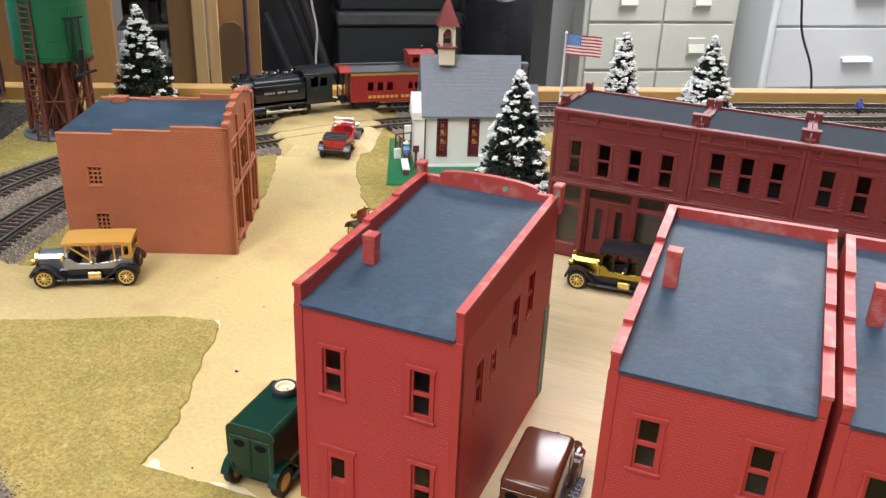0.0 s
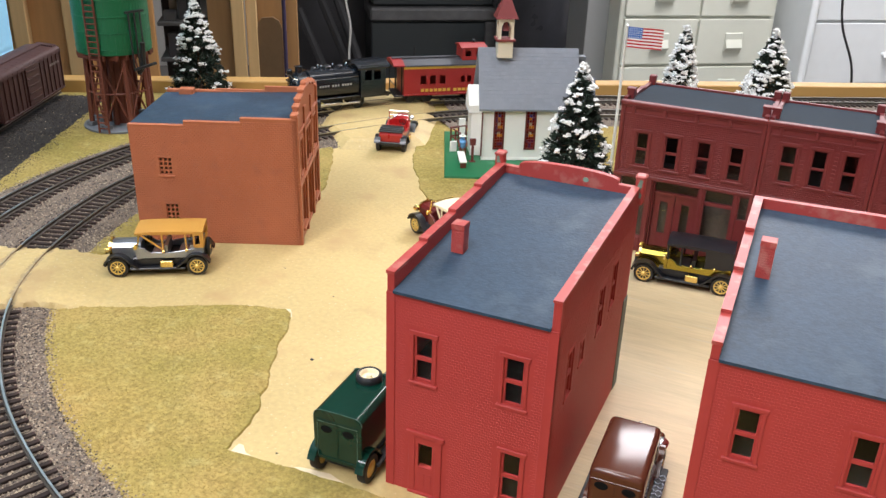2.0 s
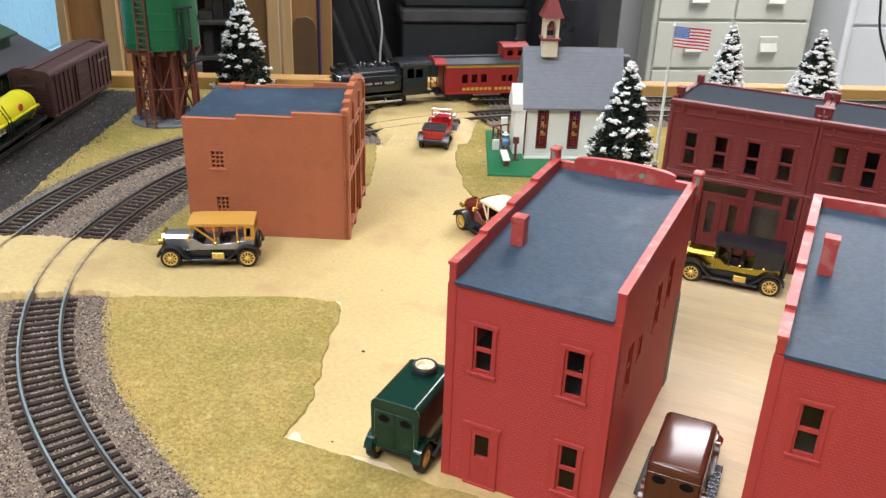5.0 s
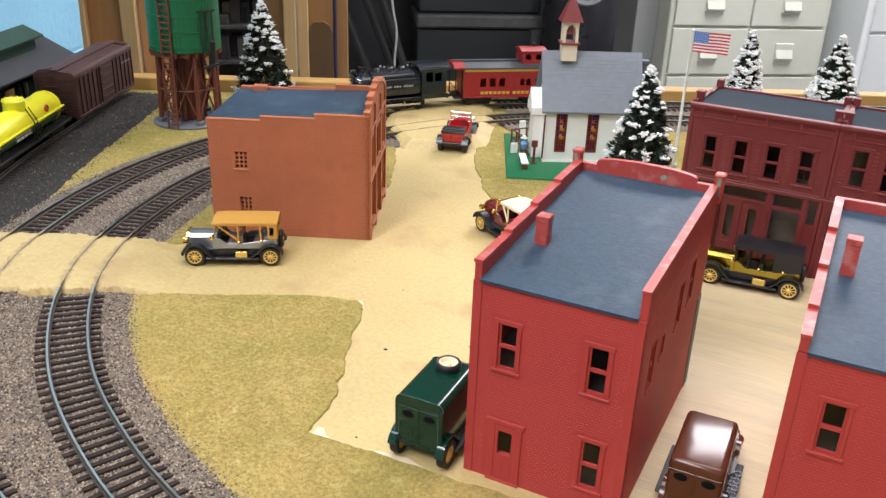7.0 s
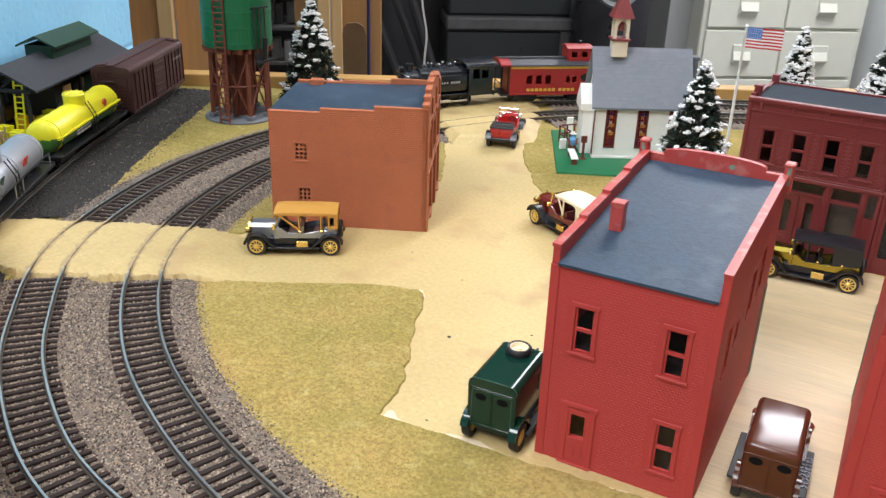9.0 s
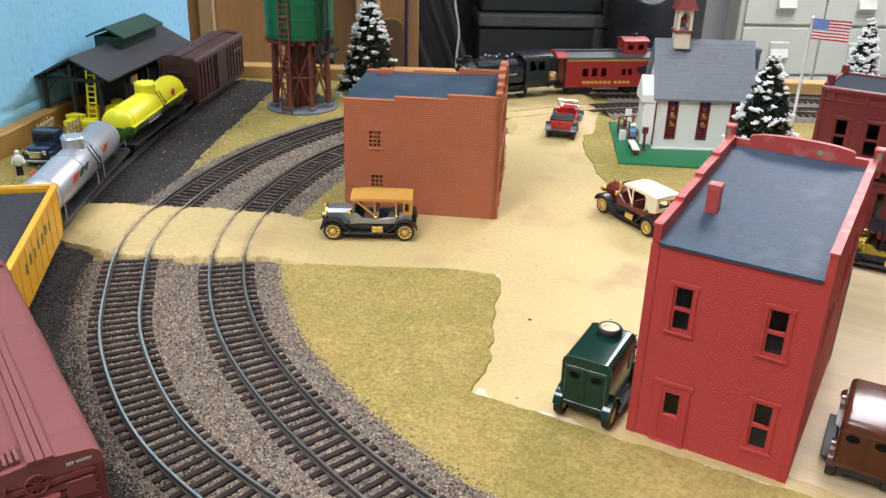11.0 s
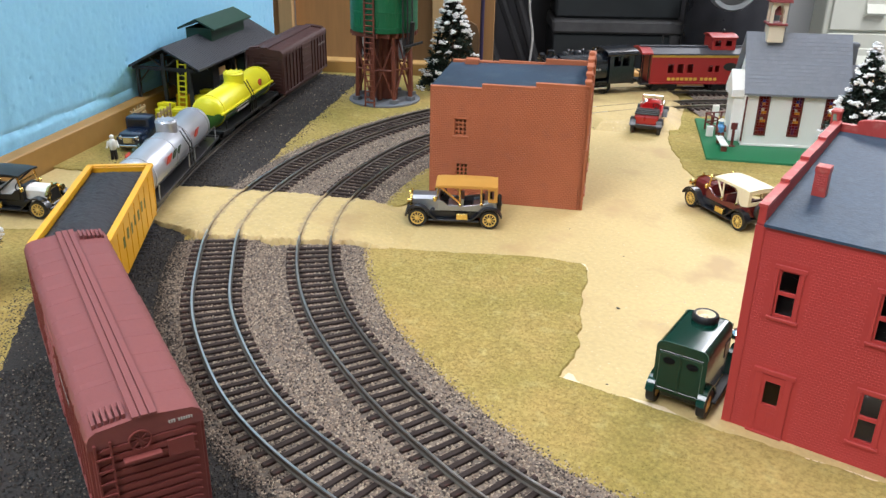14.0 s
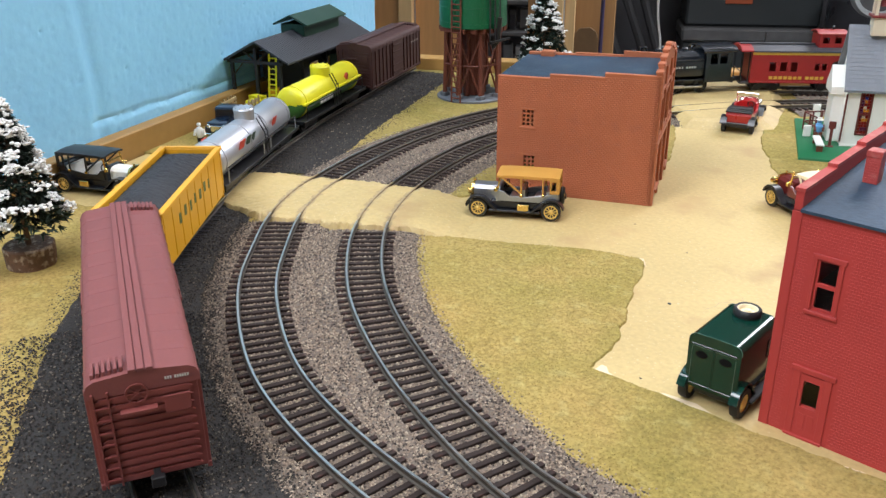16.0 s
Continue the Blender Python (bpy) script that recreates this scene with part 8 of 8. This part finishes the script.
    for s in (-1, 1):
        bm = bmesh.new()
        box(bm, -44, 46, s * 11.5 - 2, s * 11.5 + 2, 11.8, 12.6, 0.2)
        part("footplate", bm, LOCO, root)
        bm = bmesh.new()
        lathe(bm, [(4.2, 25), (5.0, 25.5), (5.0, 40), (4.2, 40.5)], (0, s * 12.0, 8.4), "x", 20)
        part("cylinder", bm, LOCO, root, smooth=True)
        bm = bmesh.new()
        box(bm, -14, 27, s * 12.8 - 0.5, s * 12.8 + 0.5, 5.2, 6.8, 0.2)
        box(bm, 4, 28, s * 13.6 - 0.4, s * 13.6 + 0.4, 6.6, 7.8, 0.2)
        part("side_rod", bm, RAIL, root, "dull metal side rod")
        for x in (-13, 8):
            bm = bmesh.new()
            y = s * 9.0
            lathe(bm, [(6.6, y - 1.4), (6.6, y + 1.4), (5.8, y + 1.5), (5.4, y + 0.4), (1.8, y + 0.4), (1.6, y + s * 2.2)], (x, 0, 6.6), "y", 26)
            for k in range(10):
                a = 2 * math.pi * k / 10
                cyl(bm, (x, y + s * 1.2, 6.6), (x + 5.6 * math.cos(a), y + s * 1.2, 6.6 + 5.6 * math.sin(a)), 0.45, n=4)
            part("driving_wheel", bm, LOCO, root)
    bm = bmesh.new()
    box(bm, 45, 47.5, -13, 13, 6.5, 12.0, 0.3)
    box(bm, 47.5, 51.5, -13.5, -5, 1.6, 2.8, 0.2)
    box(bm, 47.5, 51.5, 5, 13.5, 1.6, 2.8, 0.2)
    for y in (-12, -6, 6, 12):
        box(bm, 46.5, 48, y - 0.5, y + 0.5, 1.6, 7, 0.1)
    part("pilot", bm, LOCO, root, "black front pilot and buffer beam")
    bm = bmesh.new()
    lathe(bm, [(8.6, 45.0), (8.6, 46.6), (7.6, 47.0), (3.0, 47.8), (0.5, 48.0)], (0, 0, 23.5), "x", 28)
    dr = part("smokebox_door", bm, LOCO, root, "round black smokebox door", smooth=True)
    for z in (19.5, 27.5):
        bm = bmesh.new()
        box(bm, 46.4, 47.9, -9.2, 2.0, z - 0.5, z + 0.5, 0.1)
        part("hinge", bm, LOCO, dr)
    for k in range(12):
        a = 2 * math.pi * k / 12
        bm = bmesh.new()
        obox(bm, (45.6, 10.0 * math.cos(a), 23.5 + 10.0 * math.sin(a)), (0.8, 0.8, 0.8))
        part("bolt", bm, LOCO, root)
    bm = bmesh.new()
    tube(bm, [(44, -11, 31), (47.5, -9, 32.5), (48, 0, 34), (47.5, 9, 32.5), (44, 11, 31)], 0.4, 5)
    part("front_handrail", bm, RAIL, root, "bent metal handrail")
    bm = bmesh.new()
    lathe(bm, [(2.0, 45.5), (2.6, 46), (2.6, 49.5), (2.0, 49.8)], (0, 0, 36.5), "x", 16)
    part("headlamp", bm, LOCO, root, smooth=True)
    coupler(root, 50, 1)
    coupler(root, -43, -1)


def caboose(m):
    root = empty("caboose", m, "red toy caboose with cupola and gold trim", "caboose")
    L, w = 104.0, 15.0
    h = L / 2
    bogie(root, -h + 24)
    bogie(root, h - 24)
    coupler(root, -h, -1)
    coupler(root, h, 1)
    wins = [(24, 29.5, 17, 25), (33, 38.5, 17, 25), (42, 47.5, 17, 25), (62, 66, 18, 24), (68, 72, 18, 24)]
    for s in (-1, 1):
        bm = bmesh.new()
        pierced(bm, 86, 27, 1.2, [(a - 9, b - 9, c - 7, d - 7) for a, b, c, d in wins])
        part("side_wall", xf(bm, Matrix.Translation((-43, s * (w - 0.6) - 0.6, 8)) if s < 0 else Matrix.Translation((43, s * (w - 0.6) + 0.6, 8)) @ Matrix.Rotation(math.pi, 4, "Z")), CABOOSE, root)
        bm = bmesh.new()
        box(bm, -43.4, 43.4, s * (w + 0.1) - 0.3, s * (w + 0.1) + 0.3, 32.2, 34.8, 0.1)
        part("gold_band", bm, LETTER_GOLD, root, "gold band under the eaves")
        bm = bmesh.new()
        box(bm, -43.4, 43.4, s * (w + 0.2) - 0.3, s * (w + 0.2) + 0.3, 8.0, 9.4, 0.1)
        part("sill", bm, CABOOSE, root)
        text_bars(root, [((-26 + 4.1 * k + (2 if k > 6 else 0), s * (w + 0.1), 12.6), (3.0, 0.3, 2.6)) for k in range(11)], LETTER_GOLD)
        bm = bmesh.new()
        prism(bm, [(30 + 6.5 * math.cos(a), 24 + 3.6 * math.sin(a)) for a in (2 * math.pi * k / 20 for k in range(20))], "y", s * (w + 0.1) - 0.25, s * (w + 0.1) + 0.25)
        part("number_plate", bm, BLACK, root, "black oval plate")
        for e in (-1, 1):
            bm = bmesh.new()
            for x in (45, 51):
                tube(bm, [(e * x, s * 13, 8), (e * x, s * 13, 35)], 0.6, 5)
            tube(bm, [(e * 51, s * 13, 17), (e * 51, 0, 17)], 0.5, 5)
            part("platform_rail", bm, BLACK, root)
    for e in (-1, 1):
        bm = bmesh.new()
        box(bm, e * 43 - 0.6, e * 43 + 0.6, -w, w, 8, 35)
        part("end_wall", bm, CABOOSE, root)
        bm = bmesh.new()
        box(bm, min(e * 43, e * h), max(e * 43, e * h), -14, 14, 6.8, 8.2, 0.2)
        part("platform", bm, BLACK, root)
    pts = [(-w - 1.4, 34.6), (-w - 1.2, 35.8), (-9, 38.2), (0, 39.2), (9, 38.2), (w + 1.2, 35.8), (w + 1.4, 34.6)]
    bm = bmesh.new()
    prism(bm, pts, "x", -h - 1, h + 1)
    rf = part("roof", bm, SHED_ROOF, root, "dark grey roof with red ends", smooth=True)
    for e in (-1, 1):
        bm = bmesh.new()
        prism(bm, [(p[0] * 1.01, p[1] + 0.3) for p in pts], "x", min(e * 43, e * (h + 1.2)), max(e * 43, e * (h + 1.2)))
        part("roof_end", bm, CABOOSE, rf)
    bm = bmesh.new()
    box(bm, -h, h, -2.4, 2.4, 39.4, 40.2, 0.1)
    part("roof_walk", bm, SHED_ROOF, rf)
    for s in (-1, 1):
        bm = bmesh.new()
        pierced(bm, 22, 11, 1.0, [(3, 8.5, 3.5, 8.5), (13, 18.5, 3.5, 8.5)])
        part("cupola_side", xf(bm, Matrix.Translation((12, s * 9.5 - 0.5, 38))), CABOOSE, root)
        bm = bmesh.new()
        box(bm, (12 if s < 0 else 33) - 0.0, (13 if s < 0 else 34), -9.4, 9.4, 38, 49)
        part("cupola_end", bm, CABOOSE, root)
    bm = bmesh.new()
    prism(bm, [(-11, 48.6), (-5, 50.2), (0, 50.6), (5, 50.2), (11, 48.6), (11, 49.6), (5, 51.4), (0, 51.8), (-5, 51.4), (-11, 49.6)], "x", 10.5, 35.5)
    part("cupola_roof", bm, CABOOSE, root, smooth=True)
    bm = bmesh.new()
    lathe(bm, [(1.1, 51), (1.1, 53.2), (1.8, 53.4), (1.4, 54.6), (0.2, 55)], (26, 2, 0), "z", 12)
    part("smoke_jack", bm, BLACK, root)
    bm = bmesh.new()
    cyl(bm, (-30, 3, 38), (-30, 3, 49), 0.8, n=8)
    part("stove_pipe", bm, BLACK, root)


s_join = nearest(outer, -364, 650)
locomotive(on_track(outer, s_join - 3, s_join - 87) @ Matrix.Scale(0.93, 4))
caboose(on_track(outer, s_join + 3, s_join + 103) @ Matrix.Scale(0.95, 4))


# ---- snow-flocked trees ----
tmp = bmesh.new()
bmesh.ops.create_icosphere(tmp, subdivisions=1, radius=1.0)
tmp.verts.index_update()
ICO_V, ICO_F = [tuple(v.co) for v in tmp.verts], [tuple(v.index for v in fc.verts) for fc in tmp.faces]
tmp.free()


def fir(m, H, R, label, seed, snow=0.45, pot=False, bare=0.0, ornaments=0):
    random.seed(seed)
    root = empty("fir_tree", m, label, "tree", "snowy firs")
    z_low = 4.0 if not pot else 25.0
    bm = bmesh.new()
    lathe(bm, [(1.6, -0.3), (1.3, z_low + 6), (0.8, H * 0.6), (0.2, H - 1)], n=8)
    for k in range(46):
        f = k / 46
        z = z_low + (H - z_low) * f ** 0.9
        a = k * 2.4
        rr = R * (1 - f) ** 0.85
        cyl(bm, (0, 0, z), (rr * 0.9 * math.cos(a), rr * 0.9 * math.sin(a), z - rr * 0.12), 0.5, 0.15, n=4)
    part("trunk", bm, BARK, root)
    green, white = bmesh.new(), bmesh.new()
    n = int(2000 * (H / 85) * (R / 25) ** 1.5)
    for k in range(n):
        f = random.random() ** 1.25
        z = z_low + (H - z_low) * f
        tier = 1.0 - 0.16 * ((f * 6.5) % 1.0)
        rr = R * (1 - f) ** 0.82 * tier * random.uniform(0.35, 1.06) + 0.6
        a = random.uniform(0, 2 * math.pi)
        c = Vector((rr * math.cos(a), rr * math.sin(a), z - rr * 0.18))
        out = Vector((math.cos(a), math.sin(a), random.uniform(-0.5, 0.35))).normalized()
        size = random.uniform(2.6, 4.6) * (0.7 + 0.5 * (1 - f))
        for j in range(6):
            d = (out + Vector((random.uniform(-0.8, 0.8), random.uniform(-0.8, 0.8), random.uniform(-0.7, 0.7)))).normalized()
            e = c + d * size
            sd = d.cross(Vector((random.random() - 0.5, random.random() - 0.5, random.random() - 0.5))).normalized() * size * 0.2
            q = [green.verts.new(p) for p in (c - sd, c + sd, e)]
            green.faces.new(q)
    # flocking: lacy white puffs on the branch ends, close together near the top
    count = int(250 * snow ** 0.7 * (H / 85) * (R / 25))
    for k in range(count):
        f = random.uniform(0.86, 1.03) if k < 30 else 1 - 0.42 * math.sqrt(random.random()) if k < count * 0.62 else random.uniform(0.0, 0.62)
        high = f > 0.58
        tier = 1.0 - 0.16 * ((f * 6.5) % 1.0)
        rr = R * max(0.0, 1 - f) ** 0.82 * tier * random.uniform(0.95, 1.1) + (1.8 if f < 0.9 else 0.4)
        a = random.uniform(0, 2 * math.pi)
        c = Vector((rr * math.cos(a), rr * math.sin(a), z_low + (H - z_low) * f - rr * 0.18 + 1.8))
        spread = random.uniform(1.4, 2.6) if high else random.uniform(2.0, 4.4)
        for j in range(int(6.5 * spread)):
            d = Vector([random.gauss(0, 1) for _ in range(3)]).normalized() * spread * random.random() ** 0.5
            p = c + Vector((d.x * 1.15, d.y * 1.15, d.z * 0.6))
            s = random.uniform(0.45, 1.05)
            kx, ky, kz = s * random.uniform(0.7, 1.6), s * random.uniform(0.7, 1.6), s * random.uniform(0.5, 0.9)
            q = [white.verts.new((p.x + x * kx, p.y + y * ky, p.z + z * kz)) for x, y, z in ICO_V]
            for i0, i1, i2 in ICO_F:
                white.faces.new((q[i0], q[i1], q[i2]))
    part("needles", green, NEEDLES, root, "dark green bristle needles", kind="stuff")
    for v in white.verts:
        v.co += 0.5 * noise.noise_vector(v.co * 0.9)
    part("snow", white, SNOW, root, "white flocked snow clumps", kind="stuff")
    if pot:
        bm = bmesh.new()
        lathe(bm, [(9.8, -0.4), (11.3, 0), (11.6, 6), (12.0, 10.5), (11.3, 11.4), (6, 11.0)], n=30)
        for v in bm.verts:
            v.co += Vector((1, 1, 0.2)) * 0.5 * noise.noise(v.co * 0.35)
        part("stump_pot", bm, BARK, root, "round bark-covered stump base", smooth=True)
    else:
        bm = bmesh.new()
        lathe(bm, [(8, -0.3), (8, 1.6), (6.5, 2.4), (1.5, 3.0)], n=20)
        part("base", bm, WHITE, root, "white plastic foot", smooth=True)
    for k in range(ornaments):
        f, a = random.uniform(0.52, 0.6), random.uniform(5.1, 5.5)
        rr = R * (1 - f) ** 0.82 + 1.2
        bm = bmesh.new()
        ball(bm, (rr * math.cos(a), rr * math.sin(a), z_low + (H - z_low) * f), 2.1)
        part("bauble", bm, RED_CAR, root, "small red bauble", smooth=True)
    return root


fir(at(-508, 576), 86, 28, "snow-flocked fir behind the water tower", 41, 0.62)
fir(at(-152, 507), 89, 30, "snow-flocked fir beside the church", 42, 0.34)
fir(at(-114, 623), 99, 21, "heavily flocked white fir with a red bauble", 43, 1.3, ornaments=1)
fir(at(-59.5, 668), 94, 32, "snow-flocked fir behind the maroon stores", 44, 0.75)
fir(at(-441, 97), 79, 20, "snow-flocked fir on a bark stump by the siding", 45, 0.75, pot=True)

# ---- flagpole, figures, small things ----
root = empty("flagpole", at(-146, 580), "white flagpole with a small flag", "flagpole")
bm = bmesh.new()
lathe(bm, [(4, -0.2), (4, 1.2), (1.2, 2.0), (1.0, 60), (0.8, 105), (1.2, 105.6), (0.2, 107)], n=12)
part("pole", bm, WHITE, root, smooth=True)
FLAG_RED, FLAG_BLUE = mat("flag_red", (0.50, 0.03, 0.03), 0.6), mat("flag_blue", (0.035, 0.13, 0.42), 0.6)
wave = lambda x: 0.5 * math.sin(x * 0.45)
fx0, fx1, fz0, fz1 = 1.0, 24.0, 91.5, 105.0


def flag_piece(x0, x1, z0, z1, y, n=8):
    bm = bmesh.new()
    rows = []
    for k in range(n + 1):
        x = x0 + (x1 - x0) * k / n
        rows.append([bm.verts.new((x, wave(x) + dy, z)) for dy, z in ((-y, z0), (-y, z1), (y, z1), (y, z0))])
    for a, b in zip(rows, rows[1:]):
        for i in range(4):
            j = (i + 1) % 4
            bm.faces.new([a[i], a[j], b[j], b[i]])
    bm.faces.new(rows[0])
    bm.faces.new(rows[-1][::-1])
    return xf(bm, Matrix.Rotation(radians(6), 4, "Z"))


fl = part("flag", flag_piece(fx0, fx1, fz0, fz1, 0.15), WHITE, root, "red and white striped flag with blue canton")
hs = (fz1 - fz0) / 13
for k in range(0, 13, 2):
    part("stripe", flag_piece(fx0, fx1, fz0 + k * hs, fz0 + (k + 1) * hs, 0.24), FLAG_RED, fl)
part("canton", flag_piece(fx0, fx0 + 9.5, fz1 - 7 * hs, fz1, 0.34), FLAG_BLUE, fl)
for r in range(5):
    for c in range(6):
        bm = bmesh.new()
        x = fx0 + 1.0 + c * 1.5
        obox(bm, (x, wave(x) - 0.38, fz1 - 0.9 - r * 1.4), (0.55, 0.1, 0.55), Matrix.Rotation(0.78, 4, "Y"))
        part("star", xf(bm, Matrix.Rotation(radians(6), 4, "Z")), WHITE, fl)


def figure(m, coat, label):
    """A plain little standing figure, one mesh."""
    bm = bmesh.new()
    for s in (-1, 1):
        cyl(bm, (0, s * 1.5, 0), (0, s * 1.2, 9), 1.3, 1.5, n=8)
        cyl(bm, (0, s * 3.2, 16), (1.6, s * 4.6, 10.5), 0.9, n=6)
    lathe(bm, [(2.2, 8.5), (2.9, 10), (3.3, 15), (2.4, 17), (1.0, 17.6)], n=12)
    ball(bm, (0, 0, 19.6), 1.9, sub=2)
    for fc in bm.faces:
        fc.material_index = 1 if fc.calc_center_median().z < 8.8 else 0
    return thing("figurine", bm, [coat, DARK_INSIDE], m @ Matrix.Scale(0.8, 4), label, "figurine", "toy figures", smooth=True)


figure(at(-557, 259, 0.8, -40), WHITE, "tiny white-coated toy figure standing by the truck")
figure(at(56, 905, 0, -120), mat("figure_blue", (0.06, 0.10, 0.40), 0.5), "tiny blue toy figure by the back board")

# churchyard things on the green base
YARD = 2.5
bm = bmesh.new()
for s in (-1.4, 1.4):
    cyl(bm, (0.4, s, 0), (0.4, s, 4.6), 1.0, 1.2, n=7)
    cyl(bm, (0.4, s, 4.6), (-2.6, s, 5.4), 1.2, 1.3, n=7)
    cyl(bm, (-2.4, s * 2.0, 10.6), (0.6, s * 1.9, 7.0), 0.85, n=6)
split = len(bm.faces)
lathe(bm, [(2.0, 4.8), (2.9, 6.4), (3.1, 10), (1.5, 11.8)], (-2.6, 0, 0), n=12)
ball(bm, (-2.4, 0, 13.2), 1.7, sub=2)
hat_from = len(bm.faces)
lathe(bm, [(2.7, 14.0), (2.7, 14.4), (1.6, 14.6), (1.4, 15.6), (0.2, 15.8)], (-2.4, 0, 0), n=12)
bm.faces.ensure_lookup_table()
for k, fc in enumerate(bm.faces):
    fc.material_index = 1 if k < split else 2 if k >= hat_from else 0
thing("figurine", bm, [mat("pale_blue_coat", (0.13, 0.36, 0.66), 0.5), RUST, WHITE], at(-253, 561, YARD, -60), "tiny seated toy figure with pale blue coat and white hat", "figurine", "toy figures", smooth=True)
root = empty("bench", at(-246, 544.5, YARD, -61), "white plank bench in the churchyard", "bench")
bm = bmesh.new()
box(bm, -12, 12, -2.6, 2.6, 4.2, 5.2, 0.2)
part("seat", bm, WHITE, root)
for x in (-10, 10):
    bm = bmesh.new()
    box(bm, x - 0.7, x + 0.7, -2.0, 2.0, 0, 4.2, 0.1)
    part("leg", bm, RUST, root)
root = empty("railing", at(-273, 583, YARD, 51.3), "oxblood railing round the church steps", "railing")
for x in (0, 6.5, 13, 19.5):
    bm = bmesh.new()
    box(bm, x - 0.5, x + 0.5, -0.5, 0.5, 0, 13)
    part("post", bm, BROWN_TRIM, root)
for z in (5.6, 12.2):
    bm = bmesh.new()
    box(bm, -0.5, 20, -0.45, 0.45, z, z + 0.9, 0.1)
    part("rail", bm, BROWN_TRIM, root)
for y in (-8, -16):
    bm = bmesh.new()
    box(bm, -0.5, 0.5, y - 0.5, y + 0.5, 0, 13)
    part("post", bm, BROWN_TRIM, root)
for z in (5.6, 12.2):
    bm = bmesh.new()
    box(bm, -0.45, 0.45, -16.5, 0, z, z + 0.9, 0.1)
    part("rail", bm, BROWN_TRIM, root)
for x, y, h in ((-274, 606, 14), (-263, 566, 8)):
    bm = bmesh.new()
    box(bm, -2.6, 2.6, -0.8, 0.8, 0, h, 0.3)
    thing("white_marker", bm, WHITE, at(x, y, YARD, 40), "small white upright marker in the churchyard", "marker", "churchyard markers")
root = empty("sign_post", at(-241, 551.5, YARD, 30), "oxblood sign post before the porch", "sign")
bm = bmesh.new()
box(bm, -0.9, 0.9, -0.7, 0.7, 0, 17, 0.1)
part("post", bm, BROWN_TRIM, root)
bm = bmesh.new()
box(bm, -2.2, 2.2, -0.5, 0.5, 12.5, 17.5, 0.2)
part("board", bm, BROWN_TRIM, root)
bm = bmesh.new()
box(bm, -2.4, 2.4, -1.6, 1.6, 0, 0.8, 0.2)
part("foot", bm, BROWN_TRIM, root)

# yellow ladder, bins and barrels by the shed
root = empty("ladder", at(-597, 349, 0.8, 112), "bright yellow ladder leaning on the shed", "ladder")
for y in (-3.2, 3.2):
    bm = bmesh.new()
    tube(bm, [(-3, y, 0), (3, y, 46)], 0.8, 5)
    part("stile", bm, LEMON, root)
for k in range(11):
    bm = bmesh.new()
    f = (k + 0.7) / 11.5
    tube(bm, [(-3 + 6 * f, -3.2, 46 * f), (-3 + 6 * f, 3.2, 46 * f)], 0.6, 5)
    part("rung", bm, LEMON, root)
for x, y, w, h in ((-603, 338, 10, 13.2), (-597, 330, 9, 12), (-590, 340, 9, 12), (-613, 386, 10, 13), (-606, 374, 10, 12.6), (-612, 362, 10, 14), (-600, 366, 9, 12)):
    bm = bmesh.new()
    box(bm, -w / 2, w / 2, -w / 2, w / 2, 0, h, 0.6)
    for k in range(4):
        box(bm, -w / 2 + 0.4 + k * (w - 2.6) / 3, -w / 2 + 2.2 + k * (w - 2.6) / 3, -w / 2 - 0.3, w / 2 + 0.3, h - 0.2, h + random.uniform(0.8, 2.6), 0.2)
    thing("yellow_bin", bm, YELLOW if h > 13.5 else LEMON, at(x, y, 0.8, random.uniform(95, 125)), "small yellow toy bin beside the shed", "bin", "yellow bins")
# specks and a twig on the sand
for x, y, s in ((-196.6, 274.9, 0.9), (-118, 250, 0.0),):
    if s:
        bm = bmesh.new()
        ball(bm, (0, 0, 0.2), s, 1.2, 0.8, 0.5, 1)
        thing("grit_speck", bm, BLACK, at(x, y), "dark grit speck lying on the sand road", "speck")

# pale plaster chips where the grass sheet was torn back, and scratches on the sand
for pts in ([(-252, 302), (-240, 305), (-231, 308.5), (-226, 302), (-230, 304), (-243, 302)], [(-188, 212), (-186, 212), (-183, 209), (-178, 208), (-188, 206.5)], [(-166, 208), (-150, 210.5), (-140, 211), (-148, 213), (-160, 211.5)],
            [(-110, 212), (-84, 214), (-70, 216), (-84, 216), (-100, 213.5)]):
    thing("plaster_chip", patch(pts, 0.22, 0.15, 2.0, 0.5, -0.1), SAND_EDGE, at(0, 0), "pale chipped plaster along the torn grass edge", "plaster", kind="structure")
SCRATCH = mat("grey_scratch", (0.42, 0.33, 0.21), 0.8)
for pts in ([(-183, 281), (-181, 287), (-181.5, 291), (-179, 294)], [(-180, 296), (-176, 300), (-174, 299), (-177, 303)], [(-176, 272), (-173, 276), (-175, 280)]):
    bm = bmesh.new()
    tube(bm, [(x, y, -0.05) for x, y in spline(pts, 1.0)], 0.13, 4)
    thing("scratch", bm, SCRATCH, at(0, 0), "thin curled scratch in the sand paint", "scratch", kind="structure")
for x, y, r in ((-165.0, 297.0, 0.5), (-172.0, 214.0, 0.5), (-220.0, 330.0, 0.4), (-140.0, 330.0, 0.5), (-260.0, 345.0, 0.4)):
    bm = bmesh.new()
    ball(bm, (0, 0, 0.1), r, 1.3, 0.8, 0.5, 1)
    thing("grit_speck", bm, BLACK, at(x, y), "dark grit speck lying on the sand road", "speck")
